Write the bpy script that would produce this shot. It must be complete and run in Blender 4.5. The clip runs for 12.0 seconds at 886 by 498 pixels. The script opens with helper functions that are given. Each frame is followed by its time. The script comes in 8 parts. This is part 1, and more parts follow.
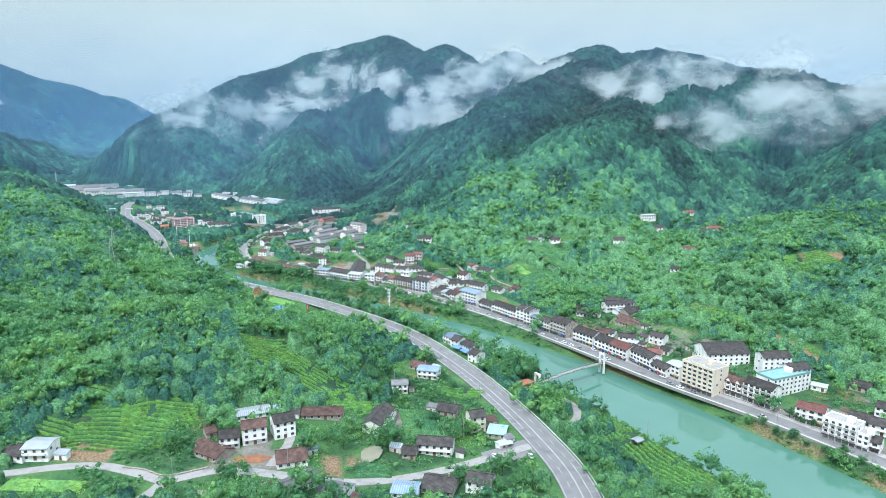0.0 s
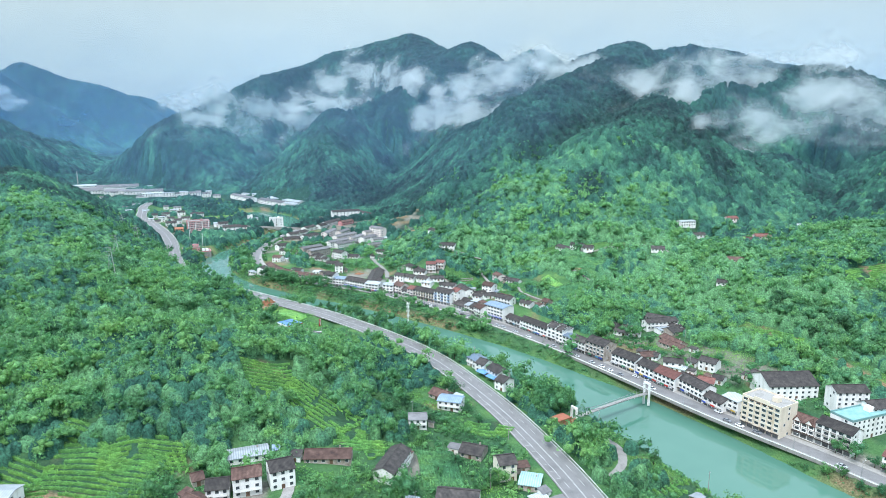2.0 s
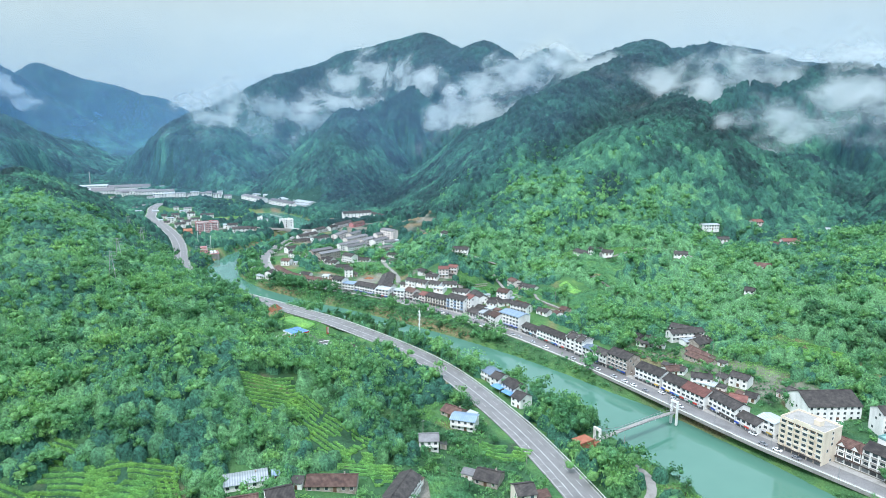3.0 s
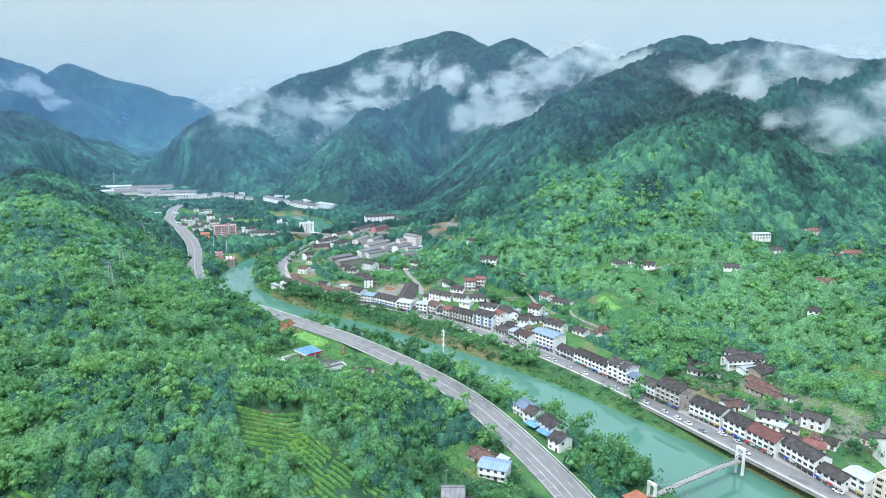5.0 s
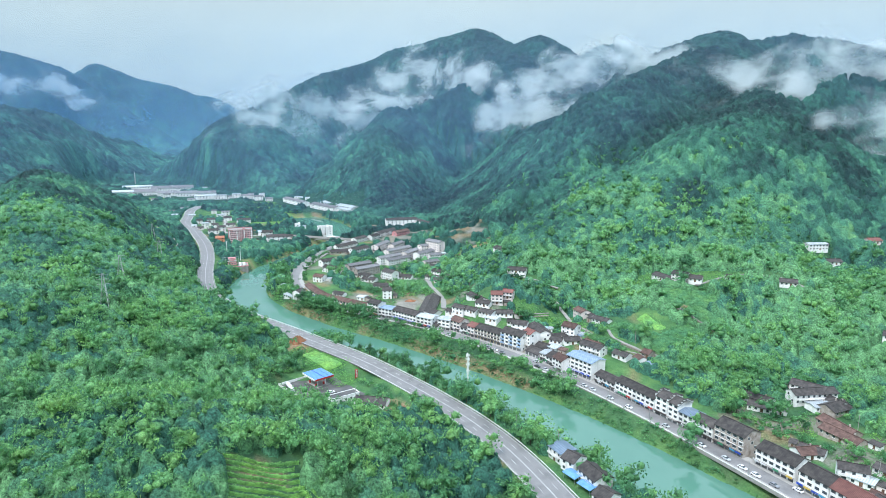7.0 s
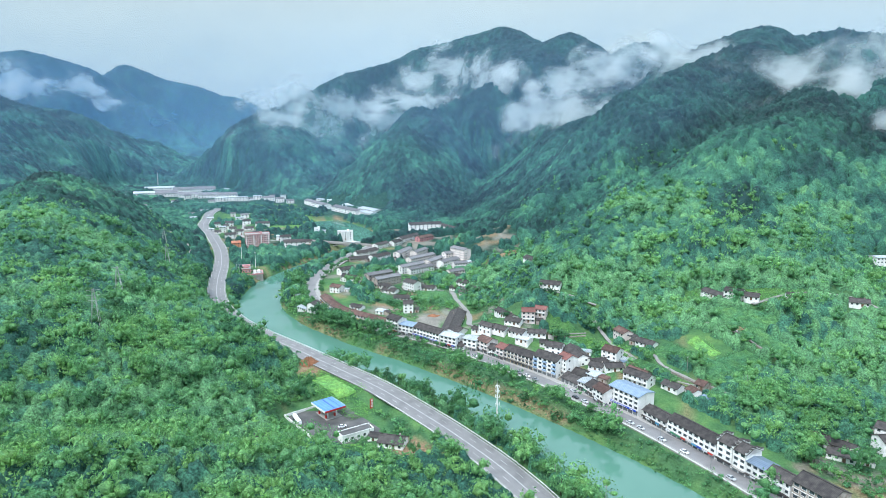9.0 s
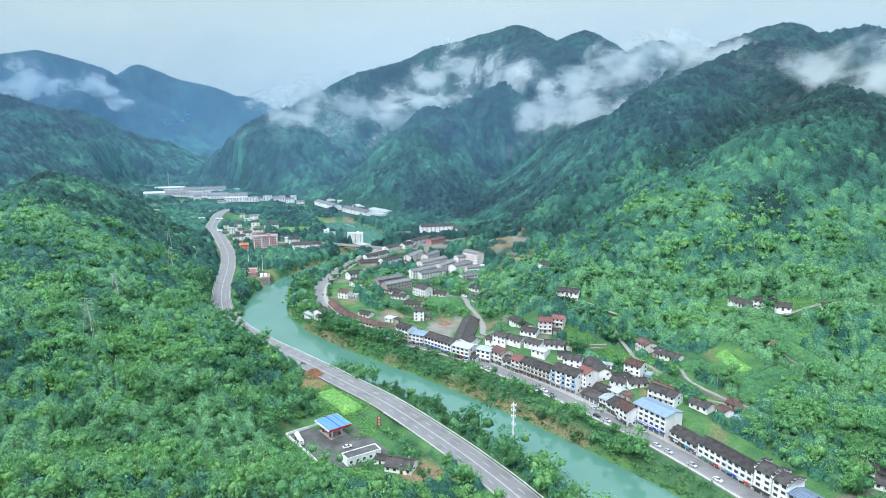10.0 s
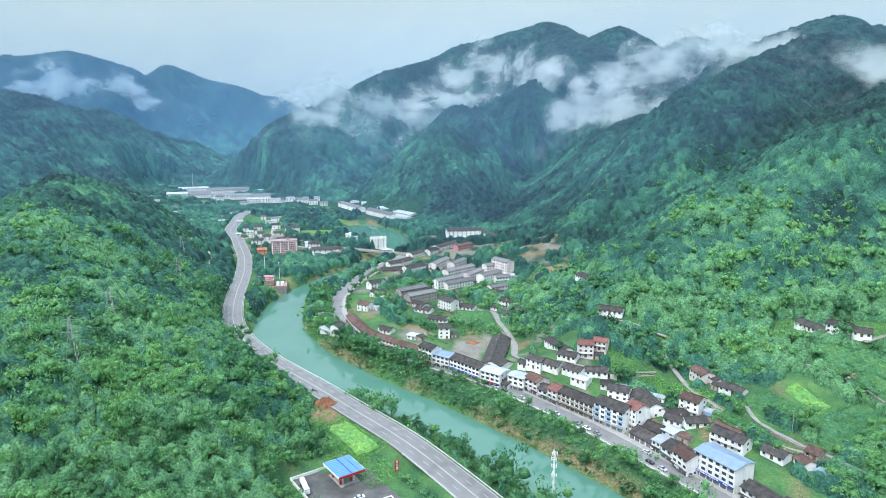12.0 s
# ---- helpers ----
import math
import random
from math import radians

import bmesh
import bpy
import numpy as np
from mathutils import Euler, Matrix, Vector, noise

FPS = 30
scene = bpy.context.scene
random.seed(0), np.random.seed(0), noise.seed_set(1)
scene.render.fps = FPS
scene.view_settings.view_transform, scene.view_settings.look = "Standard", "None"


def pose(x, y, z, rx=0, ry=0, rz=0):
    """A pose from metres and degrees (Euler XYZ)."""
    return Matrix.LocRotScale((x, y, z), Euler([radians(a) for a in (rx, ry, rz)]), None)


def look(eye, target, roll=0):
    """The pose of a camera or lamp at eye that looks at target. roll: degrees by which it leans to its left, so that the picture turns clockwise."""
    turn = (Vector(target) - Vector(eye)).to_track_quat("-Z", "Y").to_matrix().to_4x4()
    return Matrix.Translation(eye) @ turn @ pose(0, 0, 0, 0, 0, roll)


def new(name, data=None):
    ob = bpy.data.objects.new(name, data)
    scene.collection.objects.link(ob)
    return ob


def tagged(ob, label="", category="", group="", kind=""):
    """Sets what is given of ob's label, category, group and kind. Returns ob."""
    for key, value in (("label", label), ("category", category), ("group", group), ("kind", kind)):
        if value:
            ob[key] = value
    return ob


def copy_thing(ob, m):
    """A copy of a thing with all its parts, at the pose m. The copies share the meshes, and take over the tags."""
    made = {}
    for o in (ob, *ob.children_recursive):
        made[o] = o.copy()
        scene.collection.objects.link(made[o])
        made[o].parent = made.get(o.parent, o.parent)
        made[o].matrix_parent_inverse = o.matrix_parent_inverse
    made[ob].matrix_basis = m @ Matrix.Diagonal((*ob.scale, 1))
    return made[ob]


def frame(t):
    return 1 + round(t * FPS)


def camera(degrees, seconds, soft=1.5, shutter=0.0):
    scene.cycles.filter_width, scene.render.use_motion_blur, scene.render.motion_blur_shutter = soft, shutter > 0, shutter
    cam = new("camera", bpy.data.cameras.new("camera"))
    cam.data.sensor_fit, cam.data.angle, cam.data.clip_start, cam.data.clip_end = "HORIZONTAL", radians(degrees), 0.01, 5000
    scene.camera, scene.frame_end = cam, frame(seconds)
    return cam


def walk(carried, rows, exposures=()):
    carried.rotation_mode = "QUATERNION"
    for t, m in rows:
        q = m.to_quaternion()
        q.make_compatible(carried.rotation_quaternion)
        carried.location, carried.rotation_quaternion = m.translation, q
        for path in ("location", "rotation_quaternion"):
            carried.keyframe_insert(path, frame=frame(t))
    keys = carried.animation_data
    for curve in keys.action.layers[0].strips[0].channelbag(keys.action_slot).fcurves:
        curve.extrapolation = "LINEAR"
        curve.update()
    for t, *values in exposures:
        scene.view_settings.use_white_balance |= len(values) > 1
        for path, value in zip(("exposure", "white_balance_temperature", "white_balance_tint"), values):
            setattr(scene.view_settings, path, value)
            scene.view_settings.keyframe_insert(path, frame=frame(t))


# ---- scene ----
cam = camera(69.6, 12.0, 0.4)
METRES, EYE, TILT, LEAN, TURN = 270.0, 156.0, -10.6, 0.0, 0.0
ROWS = [
    (0.0, 0.0, 0.0, 0.0, 0.0, 0.0, 0.0),
    (0.5, -0.0006, 0.0424, 0.0079, 0.54, 0.0, -0.1),
    (1.0, -0.0017, 0.0814, 0.0151, 1.02, -0.0, -0.2),
    (1.5, -0.003, 0.1239, 0.0231, 1.53, -0.01, -0.3),
    (2.0, -0.0048, 0.1632, 0.0304, 2.02, -0.03, -0.41),
    (2.5, -0.0071, 0.2056, 0.0383, 2.6, -0.05, -0.51),
    (3.0, -0.0098, 0.2447, 0.0457, 3.15, -0.05, -0.62),
    (5.0, -0.0239, 0.408, 0.0764, 5.41, -0.06, -1.06),
    (5.5, -0.0286, 0.4504, 0.0844, 5.98, -0.08, -1.17),
    (6.0, -0.0333, 0.4896, 0.0917, 6.5, -0.08, -1.28),
    (6.5, -0.039, 0.532, 0.0999, 7.0, -0.1, -1.38),
    (7.0, -0.0447, 0.571, 0.1072, 7.49, -0.13, -1.48),
    (9.0, -0.0715, 0.7327, 0.137, 9.7, -0.15, -1.88),
    (9.5, -0.0796, 0.7748, 0.1449, 10.24, -0.17, -1.98),
    (10.0, -0.0875, 0.8134, 0.1519, 10.76, -0.21, -2.08),
    (10.5, -0.0963, 0.855, 0.1599, 11.36, -0.25, -2.19),
    (11.0, -0.1048, 0.8936, 0.1667, 11.94, -0.27, -2.28),
    (11.5, -0.1149, 0.935, 0.1748, 12.55, -0.32, -2.39),
    (12.0, -0.1245, 0.9731, 0.1817, 13.11, -0.34, -2.49),
]
walk(cam, [(t, pose(0, 0, EYE, TILT, LEAN, TURN) @ pose(METRES * x, METRES * y, METRES * z, 90 + pitch, roll, yaw)) for t, x, y, z, yaw, pitch, roll in ROWS])

# ---- sky and light: a bright overcast day after rain ----
world = bpy.data.worlds.new("overcast")
scene.world = world
world.use_nodes = True
wn, wl = world.node_tree.nodes, world.node_tree.links
wn.clear()
w_out = wn.new("ShaderNodeOutputWorld")
w_bg = wn.new("ShaderNodeBackground")
w_sky = wn.new("ShaderNodeTexSky")
w_sky.sky_type, w_sky.sun_disc = "NISHITA", False
SUN_EL, SUN_ROT = radians(56), radians(207)
w_sky.sun_elevation, w_sky.sun_rotation = SUN_EL, SUN_ROT
w_geo = wn.new("ShaderNodeTexCoord")
w_sep = wn.new("ShaderNodeSeparateXYZ")
wl.new(w_geo.outputs["Generated"], w_sep.inputs[0])
# cloud cover, three times as bright overhead as at the skyline, as overcast skies are
w_ramp = wn.new("ShaderNodeValToRGB")
SKY_STOPS = ((0.0, (0.665, 0.84, 0.865)), (0.10, (0.705, 0.88, 0.90)), (0.22, (0.755, 0.915, 0.93)), (0.45, (1.24, 1.56, 1.88)), (1.0, (2.10, 2.60, 3.22)))
while len(w_ramp.color_ramp.elements) < len(SKY_STOPS):
    w_ramp.color_ramp.elements.new(0.5)
for el, (p, c) in zip(w_ramp.color_ramp.elements, SKY_STOPS):
    el.position, el.color = p, (*c, 1)
wl.new(w_sep.outputs["Z"], w_ramp.inputs[0])
w_map = wn.new("ShaderNodeMapping")
w_map.inputs["Scale"].default_value = (1.2, 1.2, 5.0)
wl.new(w_geo.outputs["Generated"], w_map.inputs[0])
w_noise = wn.new("ShaderNodeTexNoise")
w_noise.inputs["Scale"].default_value, w_noise.inputs["Detail"].default_value = 1.6, 5
wl.new(w_map.outputs[0], w_noise.inputs[0])
w_vary = wn.new("ShaderNodeMapRange")
w_vary.inputs["From Min"].default_value, w_vary.inputs["From Max"].default_value = 0.25, 0.75
w_vary.inputs["To Min"].default_value, w_vary.inputs["To Max"].default_value = 0.93, 1.07
wl.new(w_noise.outputs["Fac"], w_vary.inputs[0])
w_mul = wn.new("ShaderNodeVectorMath")
w_mul.operation = "SCALE"
wl.new(w_ramp.outputs[0], w_mul.inputs[0])
wl.new(w_vary.outputs[0], w_mul.inputs["Scale"])
w_dim = wn.new("ShaderNodeVectorMath")
w_dim.operation = "SCALE"
w_dim.inputs["Scale"].default_value = 0.1
wl.new(w_sky.outputs[0], w_dim.inputs[0])
w_mix = wn.new("ShaderNodeMix")
w_mix.data_type = "RGBA"
w_mix.inputs["Factor"].default_value = 0.92
wl.new(w_dim.outputs[0], w_mix.inputs["A"])
wl.new(w_mul.outputs[0], w_mix.inputs["B"])
wl.new(w_mix.outputs["Result"], w_bg.inputs[0])
wl.new(w_bg.outputs[0], w_out.inputs[0])

sun = new("sun", bpy.data.lights.new("sun", "SUN"))
sun.data.energy, sun.data.angle, sun.data.color = 3.8, radians(12), (0.985, 0.98, 1.0)
sun.matrix_world = look((0, 0, 0), (-math.sin(SUN_ROT) * math.cos(SUN_EL), -math.cos(SUN_ROT) * math.cos(SUN_EL), -math.sin(SUN_EL)))
scene.view_settings.exposure = -0.10

# ---- materials ----
def material(name, rough=0.8, metal=0.0, spec=0.3):
    m = bpy.data.materials.new(name)
    m.use_nodes = True
    b = m.node_tree.nodes["Principled BSDF"]
    b.inputs["Roughness"].default_value, b.inputs["Metallic"].default_value, b.inputs["Specular IOR Level"].default_value = rough, metal, spec
    return m, m.node_tree.nodes, m.node_tree.links, b


def noise_node(n, l, scale, detail=4, vec=None, rough=0.55):
    t = n.new("ShaderNodeTexNoise")
    t.inputs["Scale"].default_value, t.inputs["Detail"].default_value, t.inputs["Roughness"].default_value = scale, detail, rough
    if vec is not None:
        l.new(vec, t.inputs["Vector"])
    return t.outputs["Fac"]


def ramp_node(n, l, fac, stops):
    r = n.new("ShaderNodeValToRGB")
    while len(r.color_ramp.elements) < len(stops):
        r.color_ramp.elements.new(0.5)
    for el, (p, c) in zip(r.color_ramp.elements, stops):
        el.position, el.color = p, (*c, 1)
    l.new(fac, r.inputs[0])
    return r.outputs[0]


def mix_node(n, l, fac, a, b, kind="MIX"):
    x = n.new("ShaderNodeMix")
    x.data_type, x.blend_type = "RGBA", kind
    for key, v in (("Factor", fac), ("A", a), ("B", b)):
        if isinstance(v, (int, float)):
            x.inputs[key].default_value = v
        elif isinstance(v, tuple):
            x.inputs[key].default_value = (*v, 1)
        else:
            l.new(v, x.inputs[key])
    return x.outputs["Result"]


def bump_node(n, l, b, fac, strength, distance):
    k = n.new("ShaderNodeBump")
    k.inputs["Strength"].default_value, k.inputs["Distance"].default_value = strength, distance
    l.new(fac, k.inputs["Height"])
    l.new(k.outputs[0], b.inputs["Normal"])


def place_node(n):
    return n.new("ShaderNodeNewGeometry").outputs["Position"]


def attribute_node(n, name):
    a = n.new("ShaderNodeAttribute")
    a.attribute_name = name
    return a.outputs["Fac"]


def weathered(name, colours, scale=0.6, rough=0.8, bump=0.0, metal=0.0, spec=0.3, random_amount=0.12, fine=6.0, streak=False):
    """A painted, tiled or mineral surface: two or three tones, stains, grain, and a shift from object to object."""
    m, n, l, b = material(name, rough, metal, spec)
    p = place_node(n)
    vec = p
    if streak:
        mp = n.new("ShaderNodeMapping")
        mp.inputs["Scale"].default_value = (1, 1, 0.22)
        l.new(p, mp.inputs[0])
        vec = mp.outputs[0]
    big, small = noise_node(n, l, scale, 5, vec), noise_node(n, l, fine, 3, p)
    c = ramp_node(n, l, big, [(0.3 + 0.4 * i / max(1, len(colours) - 1), k) for i, k in enumerate(colours)])
    g = ramp_node(n, l, small, [(0.3, (0.82, 0.82, 0.82)), (0.7, (1.08, 1.08, 1.08))])
    c = mix_node(n, l, 1.0, c, g, "MULTIPLY")
    info = n.new("ShaderNodeObjectInfo")
    v = n.new("ShaderNodeMapRange")
    v.inputs["To Min"].default_value, v.inputs["To Max"].default_value = 1 - random_amount, 1 + random_amount
    l.new(info.outputs["Random"], v.inputs[0])
    h = n.new("ShaderNodeHueSaturation")
    l.new(v.outputs[0], h.inputs["Value"])
    l.new(c, h.inputs["Color"])
    l.new(h.outputs[0], b.inputs["Base Color"])
    if bump:
        bump_node(n, l, b, small, 0.5, bump)
    return m


def leaf_material(name, dark, mid, bright, rough=0.55):
    m, n, l, b = material(name, rough, 0, 0.35)
    p = place_node(n)
    tint = attribute_node(n, "tint")
    stand = noise_node(n, l, 0.022, 4, p)
    leaf = noise_node(n, l, 2.4, 4, p, 0.7)
    clump = noise_node(n, l, 0.5, 2, p)
    mixv = n.new("ShaderNodeMath")
    mixv.operation = "MULTIPLY_ADD"
    l.new(tint, mixv.inputs[0])
    mixv.inputs[1].default_value = 0.55
    sub = n.new("ShaderNodeMath")
    sub.operation = "MULTIPLY_ADD"
    l.new(stand, sub.inputs[0])
    sub.inputs[1].default_value, sub.inputs[2].default_value = 0.9, -0.22
    l.new(sub.outputs[0], mixv.inputs[2])
    c = ramp_node(n, l, mixv.outputs[0], [(0.15, dark), (0.48, mid), (0.82, bright)])
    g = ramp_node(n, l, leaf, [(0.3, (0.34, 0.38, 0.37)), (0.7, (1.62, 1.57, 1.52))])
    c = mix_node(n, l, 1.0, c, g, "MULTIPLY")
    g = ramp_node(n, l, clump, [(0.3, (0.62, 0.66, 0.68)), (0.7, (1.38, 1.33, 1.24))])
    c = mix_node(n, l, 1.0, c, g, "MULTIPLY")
    kind = noise_node(n, l, 0.085, 3, p, 0.7)
    c = mix_node(n, l, 1.0, c, ramp_node(n, l, kind, [(0.34, (0.86, 0.96, 1.10)), (0.5, (1.0, 1.0, 1.0)), (0.66, (1.16, 1.04, 0.86))]), "MULTIPLY")
    l.new(c, b.inputs["Base Color"])
    bump_node(n, l, b, leaf, 1.0, 0.5)
    tr = n.new("ShaderNodeBsdfTranslucent")
    l.new(c, tr.inputs[0])
    ms = n.new("ShaderNodeMixShader")
    ms.inputs[0].default_value = 0.38
    l.new(b.outputs[0], ms.inputs[1])
    l.new(tr.outputs[0], ms.inputs[2])
    l.new(ms.outputs[0], n["Material Output"].inputs["Surface"])
    return m


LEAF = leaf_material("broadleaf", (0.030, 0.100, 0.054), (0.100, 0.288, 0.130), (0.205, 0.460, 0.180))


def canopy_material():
    """A wood of mixed crowns: tint runs from dark blue-green, which imitates distance, to fresh green."""
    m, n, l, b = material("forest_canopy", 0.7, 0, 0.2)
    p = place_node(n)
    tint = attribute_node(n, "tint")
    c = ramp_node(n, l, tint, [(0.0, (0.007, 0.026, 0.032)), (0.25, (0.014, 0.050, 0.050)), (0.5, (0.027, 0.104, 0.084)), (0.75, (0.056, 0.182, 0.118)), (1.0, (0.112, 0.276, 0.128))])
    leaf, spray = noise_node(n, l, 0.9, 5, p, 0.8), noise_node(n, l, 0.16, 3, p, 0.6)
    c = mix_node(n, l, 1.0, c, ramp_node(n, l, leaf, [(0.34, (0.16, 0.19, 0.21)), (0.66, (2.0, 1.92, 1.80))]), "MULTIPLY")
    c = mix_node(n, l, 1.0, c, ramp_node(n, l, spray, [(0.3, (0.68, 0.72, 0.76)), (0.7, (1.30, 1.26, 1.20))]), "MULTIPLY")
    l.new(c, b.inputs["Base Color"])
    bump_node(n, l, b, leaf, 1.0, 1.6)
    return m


CANOPY = canopy_material()
TEA = leaf_material("young_leaf", (0.078, 0.225, 0.066), (0.155, 0.385, 0.105), (0.240, 0.520, 0.145))
BARK = weathered("bark", [(0.06, 0.045, 0.03), (0.12, 0.10, 0.08)], 2.0, 0.9)
ASPHALT = weathered("asphalt", [(0.155, 0.152, 0.152), (0.225, 0.22, 0.218), (0.185, 0.182, 0.18)], 0.12, 0.62, spec=0.4, fine=2.0)
CONCRETE = weathered("concrete", [(0.24, 0.235, 0.22), (0.34, 0.33, 0.31), (0.29, 0.285, 0.27)], 0.25, 0.85, fine=3.0)
PAINT_LINE = weathered("road_paint", [(0.34, 0.34, 0.33), (0.62, 0.62, 0.60)], 0.8, 0.6)
WHITE_METAL = weathered("white_painted_metal", [(0.70, 0.72, 0.72), (0.80, 0.81, 0.80)], 0.5, 0.45)


def ground_material():
    m, n, l, b = material("ground", 0.95, 0, 0.15)
    p = place_node(n)
    big, mid, fine = noise_node(n, l, 0.012, 5, p), noise_node(n, l, 0.09, 5, p), noise_node(n, l, 1.1, 4, p)
    crowns = noise_node(n, l, 0.16, 6, p, 0.75)
    wood = ramp_node(n, l, crowns, [(0.32, (0.008, 0.026, 0.021)), (0.5, (0.022, 0.066, 0.050)), (0.68, (0.048, 0.125, 0.078))])
    wood = mix_node(n, l, 1.0, wood, ramp_node(n, l, big, [(0.35, (0.8, 0.85, 0.85)), (0.65, (1.2, 1.15, 1.1))]), "MULTIPLY")
    grass = ramp_node(n, l, mid, [(0.3, (0.048, 0.135, 0.060)), (0.55, (0.085, 0.195, 0.072)), (0.75, (0.135, 0.250, 0.085))])
    soil = ramp_node(n, l, fine, [(0.3, (0.20, 0.13, 0.08)), (0.7, (0.34, 0.25, 0.16))])
    pale = ramp_node(n, l, mid, [(0.3, (0.19, 0.18, 0.155)), (0.7, (0.29, 0.28, 0.25))])
    patch = n.new("ShaderNodeMath")
    patch.operation = "GREATER_THAN"
    patch.inputs[1].default_value = 0.64
    l.new(mid, patch.inputs[0])
    c = mix_node(n, l, attribute_node(n, "grass"), wood, grass)
    young = ramp_node(n, l, mid, [(0.3, (0.16, 0.33, 0.075)), (0.7, (0.22, 0.42, 0.095))])
    corn = ramp_node(n, l, fine, [(0.3, (0.035, 0.13, 0.055)), (0.7, (0.075, 0.215, 0.085))])
    c = mix_node(n, l, attribute_node(n, "lush"), c, young)
    c = mix_node(n, l, attribute_node(n, "maize"), c, corn)
    c = mix_node(n, l, attribute_node(n, "soil"), c, soil)
    c = mix_node(n, l, attribute_node(n, "paved"), c, pale)
    g = ramp_node(n, l, fine, [(0.3, (0.72, 0.74, 0.72)), (0.7, (1.2, 1.18, 1.15))])
    c = mix_node(n, l, 1.0, c, g, "MULTIPLY")
    l.new(c, b.inputs["Base Color"])
    both = n.new("ShaderNodeMath")
    both.operation = "MULTIPLY_ADD"
    both.inputs[1].default_value = 6.0
    l.new(crowns, both.inputs[0])
    l.new(fine, both.inputs[2])
    bump_node(n, l, b, both.outputs[0], 0.8, 0.6)
    return m


GROUND = ground_material()


def water_material():
    m, n, l, b = material("river_water", 0.03, 0, 0.85)
    p = place_node(n)
    c = ramp_node(n, l, noise_node(n, l, 0.02, 3, p), [(0.3, (0.066, 0.172, 0.128)), (0.7, (0.086, 0.200, 0.152))])
    l.new(c, b.inputs["Base Color"])
    b.inputs["IOR"].default_value = 1.33
    bump_node(n, l, b, noise_node(n, l, 0.5, 4, p), 0.03, 0.25)
    return m


WATER = water_material()


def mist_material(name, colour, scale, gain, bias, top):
    """A tinted see-through sheet that imitates haze and cloud, denser where the attribute and the noise say so."""
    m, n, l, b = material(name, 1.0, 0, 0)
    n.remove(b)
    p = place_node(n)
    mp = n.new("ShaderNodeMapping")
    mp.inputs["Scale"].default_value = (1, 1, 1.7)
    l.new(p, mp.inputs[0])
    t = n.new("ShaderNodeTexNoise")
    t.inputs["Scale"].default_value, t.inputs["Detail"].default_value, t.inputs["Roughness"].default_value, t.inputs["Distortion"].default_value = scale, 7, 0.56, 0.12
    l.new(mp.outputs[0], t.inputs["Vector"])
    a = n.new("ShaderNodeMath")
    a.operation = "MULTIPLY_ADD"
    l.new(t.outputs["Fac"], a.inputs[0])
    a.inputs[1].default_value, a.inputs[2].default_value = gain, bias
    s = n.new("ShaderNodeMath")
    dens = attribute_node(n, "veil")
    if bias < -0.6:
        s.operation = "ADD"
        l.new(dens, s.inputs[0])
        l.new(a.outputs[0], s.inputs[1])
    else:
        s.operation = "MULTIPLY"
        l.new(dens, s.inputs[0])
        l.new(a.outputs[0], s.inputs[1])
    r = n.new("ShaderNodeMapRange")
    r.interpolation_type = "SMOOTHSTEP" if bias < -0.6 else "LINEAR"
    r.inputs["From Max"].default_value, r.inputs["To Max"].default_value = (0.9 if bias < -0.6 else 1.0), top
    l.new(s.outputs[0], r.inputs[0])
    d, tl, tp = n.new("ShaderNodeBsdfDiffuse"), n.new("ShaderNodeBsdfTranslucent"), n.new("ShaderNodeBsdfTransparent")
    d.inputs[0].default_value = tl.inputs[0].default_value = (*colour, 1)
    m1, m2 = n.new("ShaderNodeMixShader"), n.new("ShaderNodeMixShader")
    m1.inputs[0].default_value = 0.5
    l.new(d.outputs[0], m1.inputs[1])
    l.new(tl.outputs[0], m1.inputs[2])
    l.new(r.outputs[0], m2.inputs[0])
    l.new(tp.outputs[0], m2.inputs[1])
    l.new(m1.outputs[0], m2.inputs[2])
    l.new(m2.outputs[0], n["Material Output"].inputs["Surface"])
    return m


HAZE = mist_material("haze_sheet_tint", (0.25, 0.52, 0.90), 0.004, 0.9, 0.55, 1.0)
CLOUD = mist_material("low_cloud", (0.64, 0.72, 0.74), 0.0105, 2.7, -1.62, 0.88)

# ---- the lie of the land ----
def lattice(ix, iy, seed):
    n = (ix * 374761393 + iy * 668265263 + seed * 974711) & 0x7FFFFFFF
    n = ((n ^ (n >> 13)) * 1274126177) & 0x7FFFFFFF
    return ((n ^ (n >> 16)) & 0xFFFF) / 65535.0


def vnoise(x, y, seed=0):
    """Smooth value noise, -1 to 1."""
    x, y = np.asarray(x, float), np.asarray(y, float)
    ix, iy = np.floor(x).astype(np.int64), np.floor(y).astype(np.int64)
    fx, fy = x - ix, y - iy
    fx, fy = fx * fx * (3 - 2 * fx), fy * fy * (3 - 2 * fy)
    a, b = lattice(ix, iy, seed), lattice(ix + 1, iy, seed)
    c, d = lattice(ix, iy + 1, seed), lattice(ix + 1, iy + 1, seed)
    return 2 * ((a * (1 - fx) + b * fx) * (1 - fy) + (c * (1 - fx) + d * fx) * fy) - 1


def fbm(x, y, octaves=4, seed=0):
    total, amp = 0.0, 0.55
    for k in range(octaves):
        total = total + amp * vnoise(x * 2 ** k + 17.3 * k, y * 2 ** k - 9.1 * k, seed + k)
        amp *= 0.5
    return total


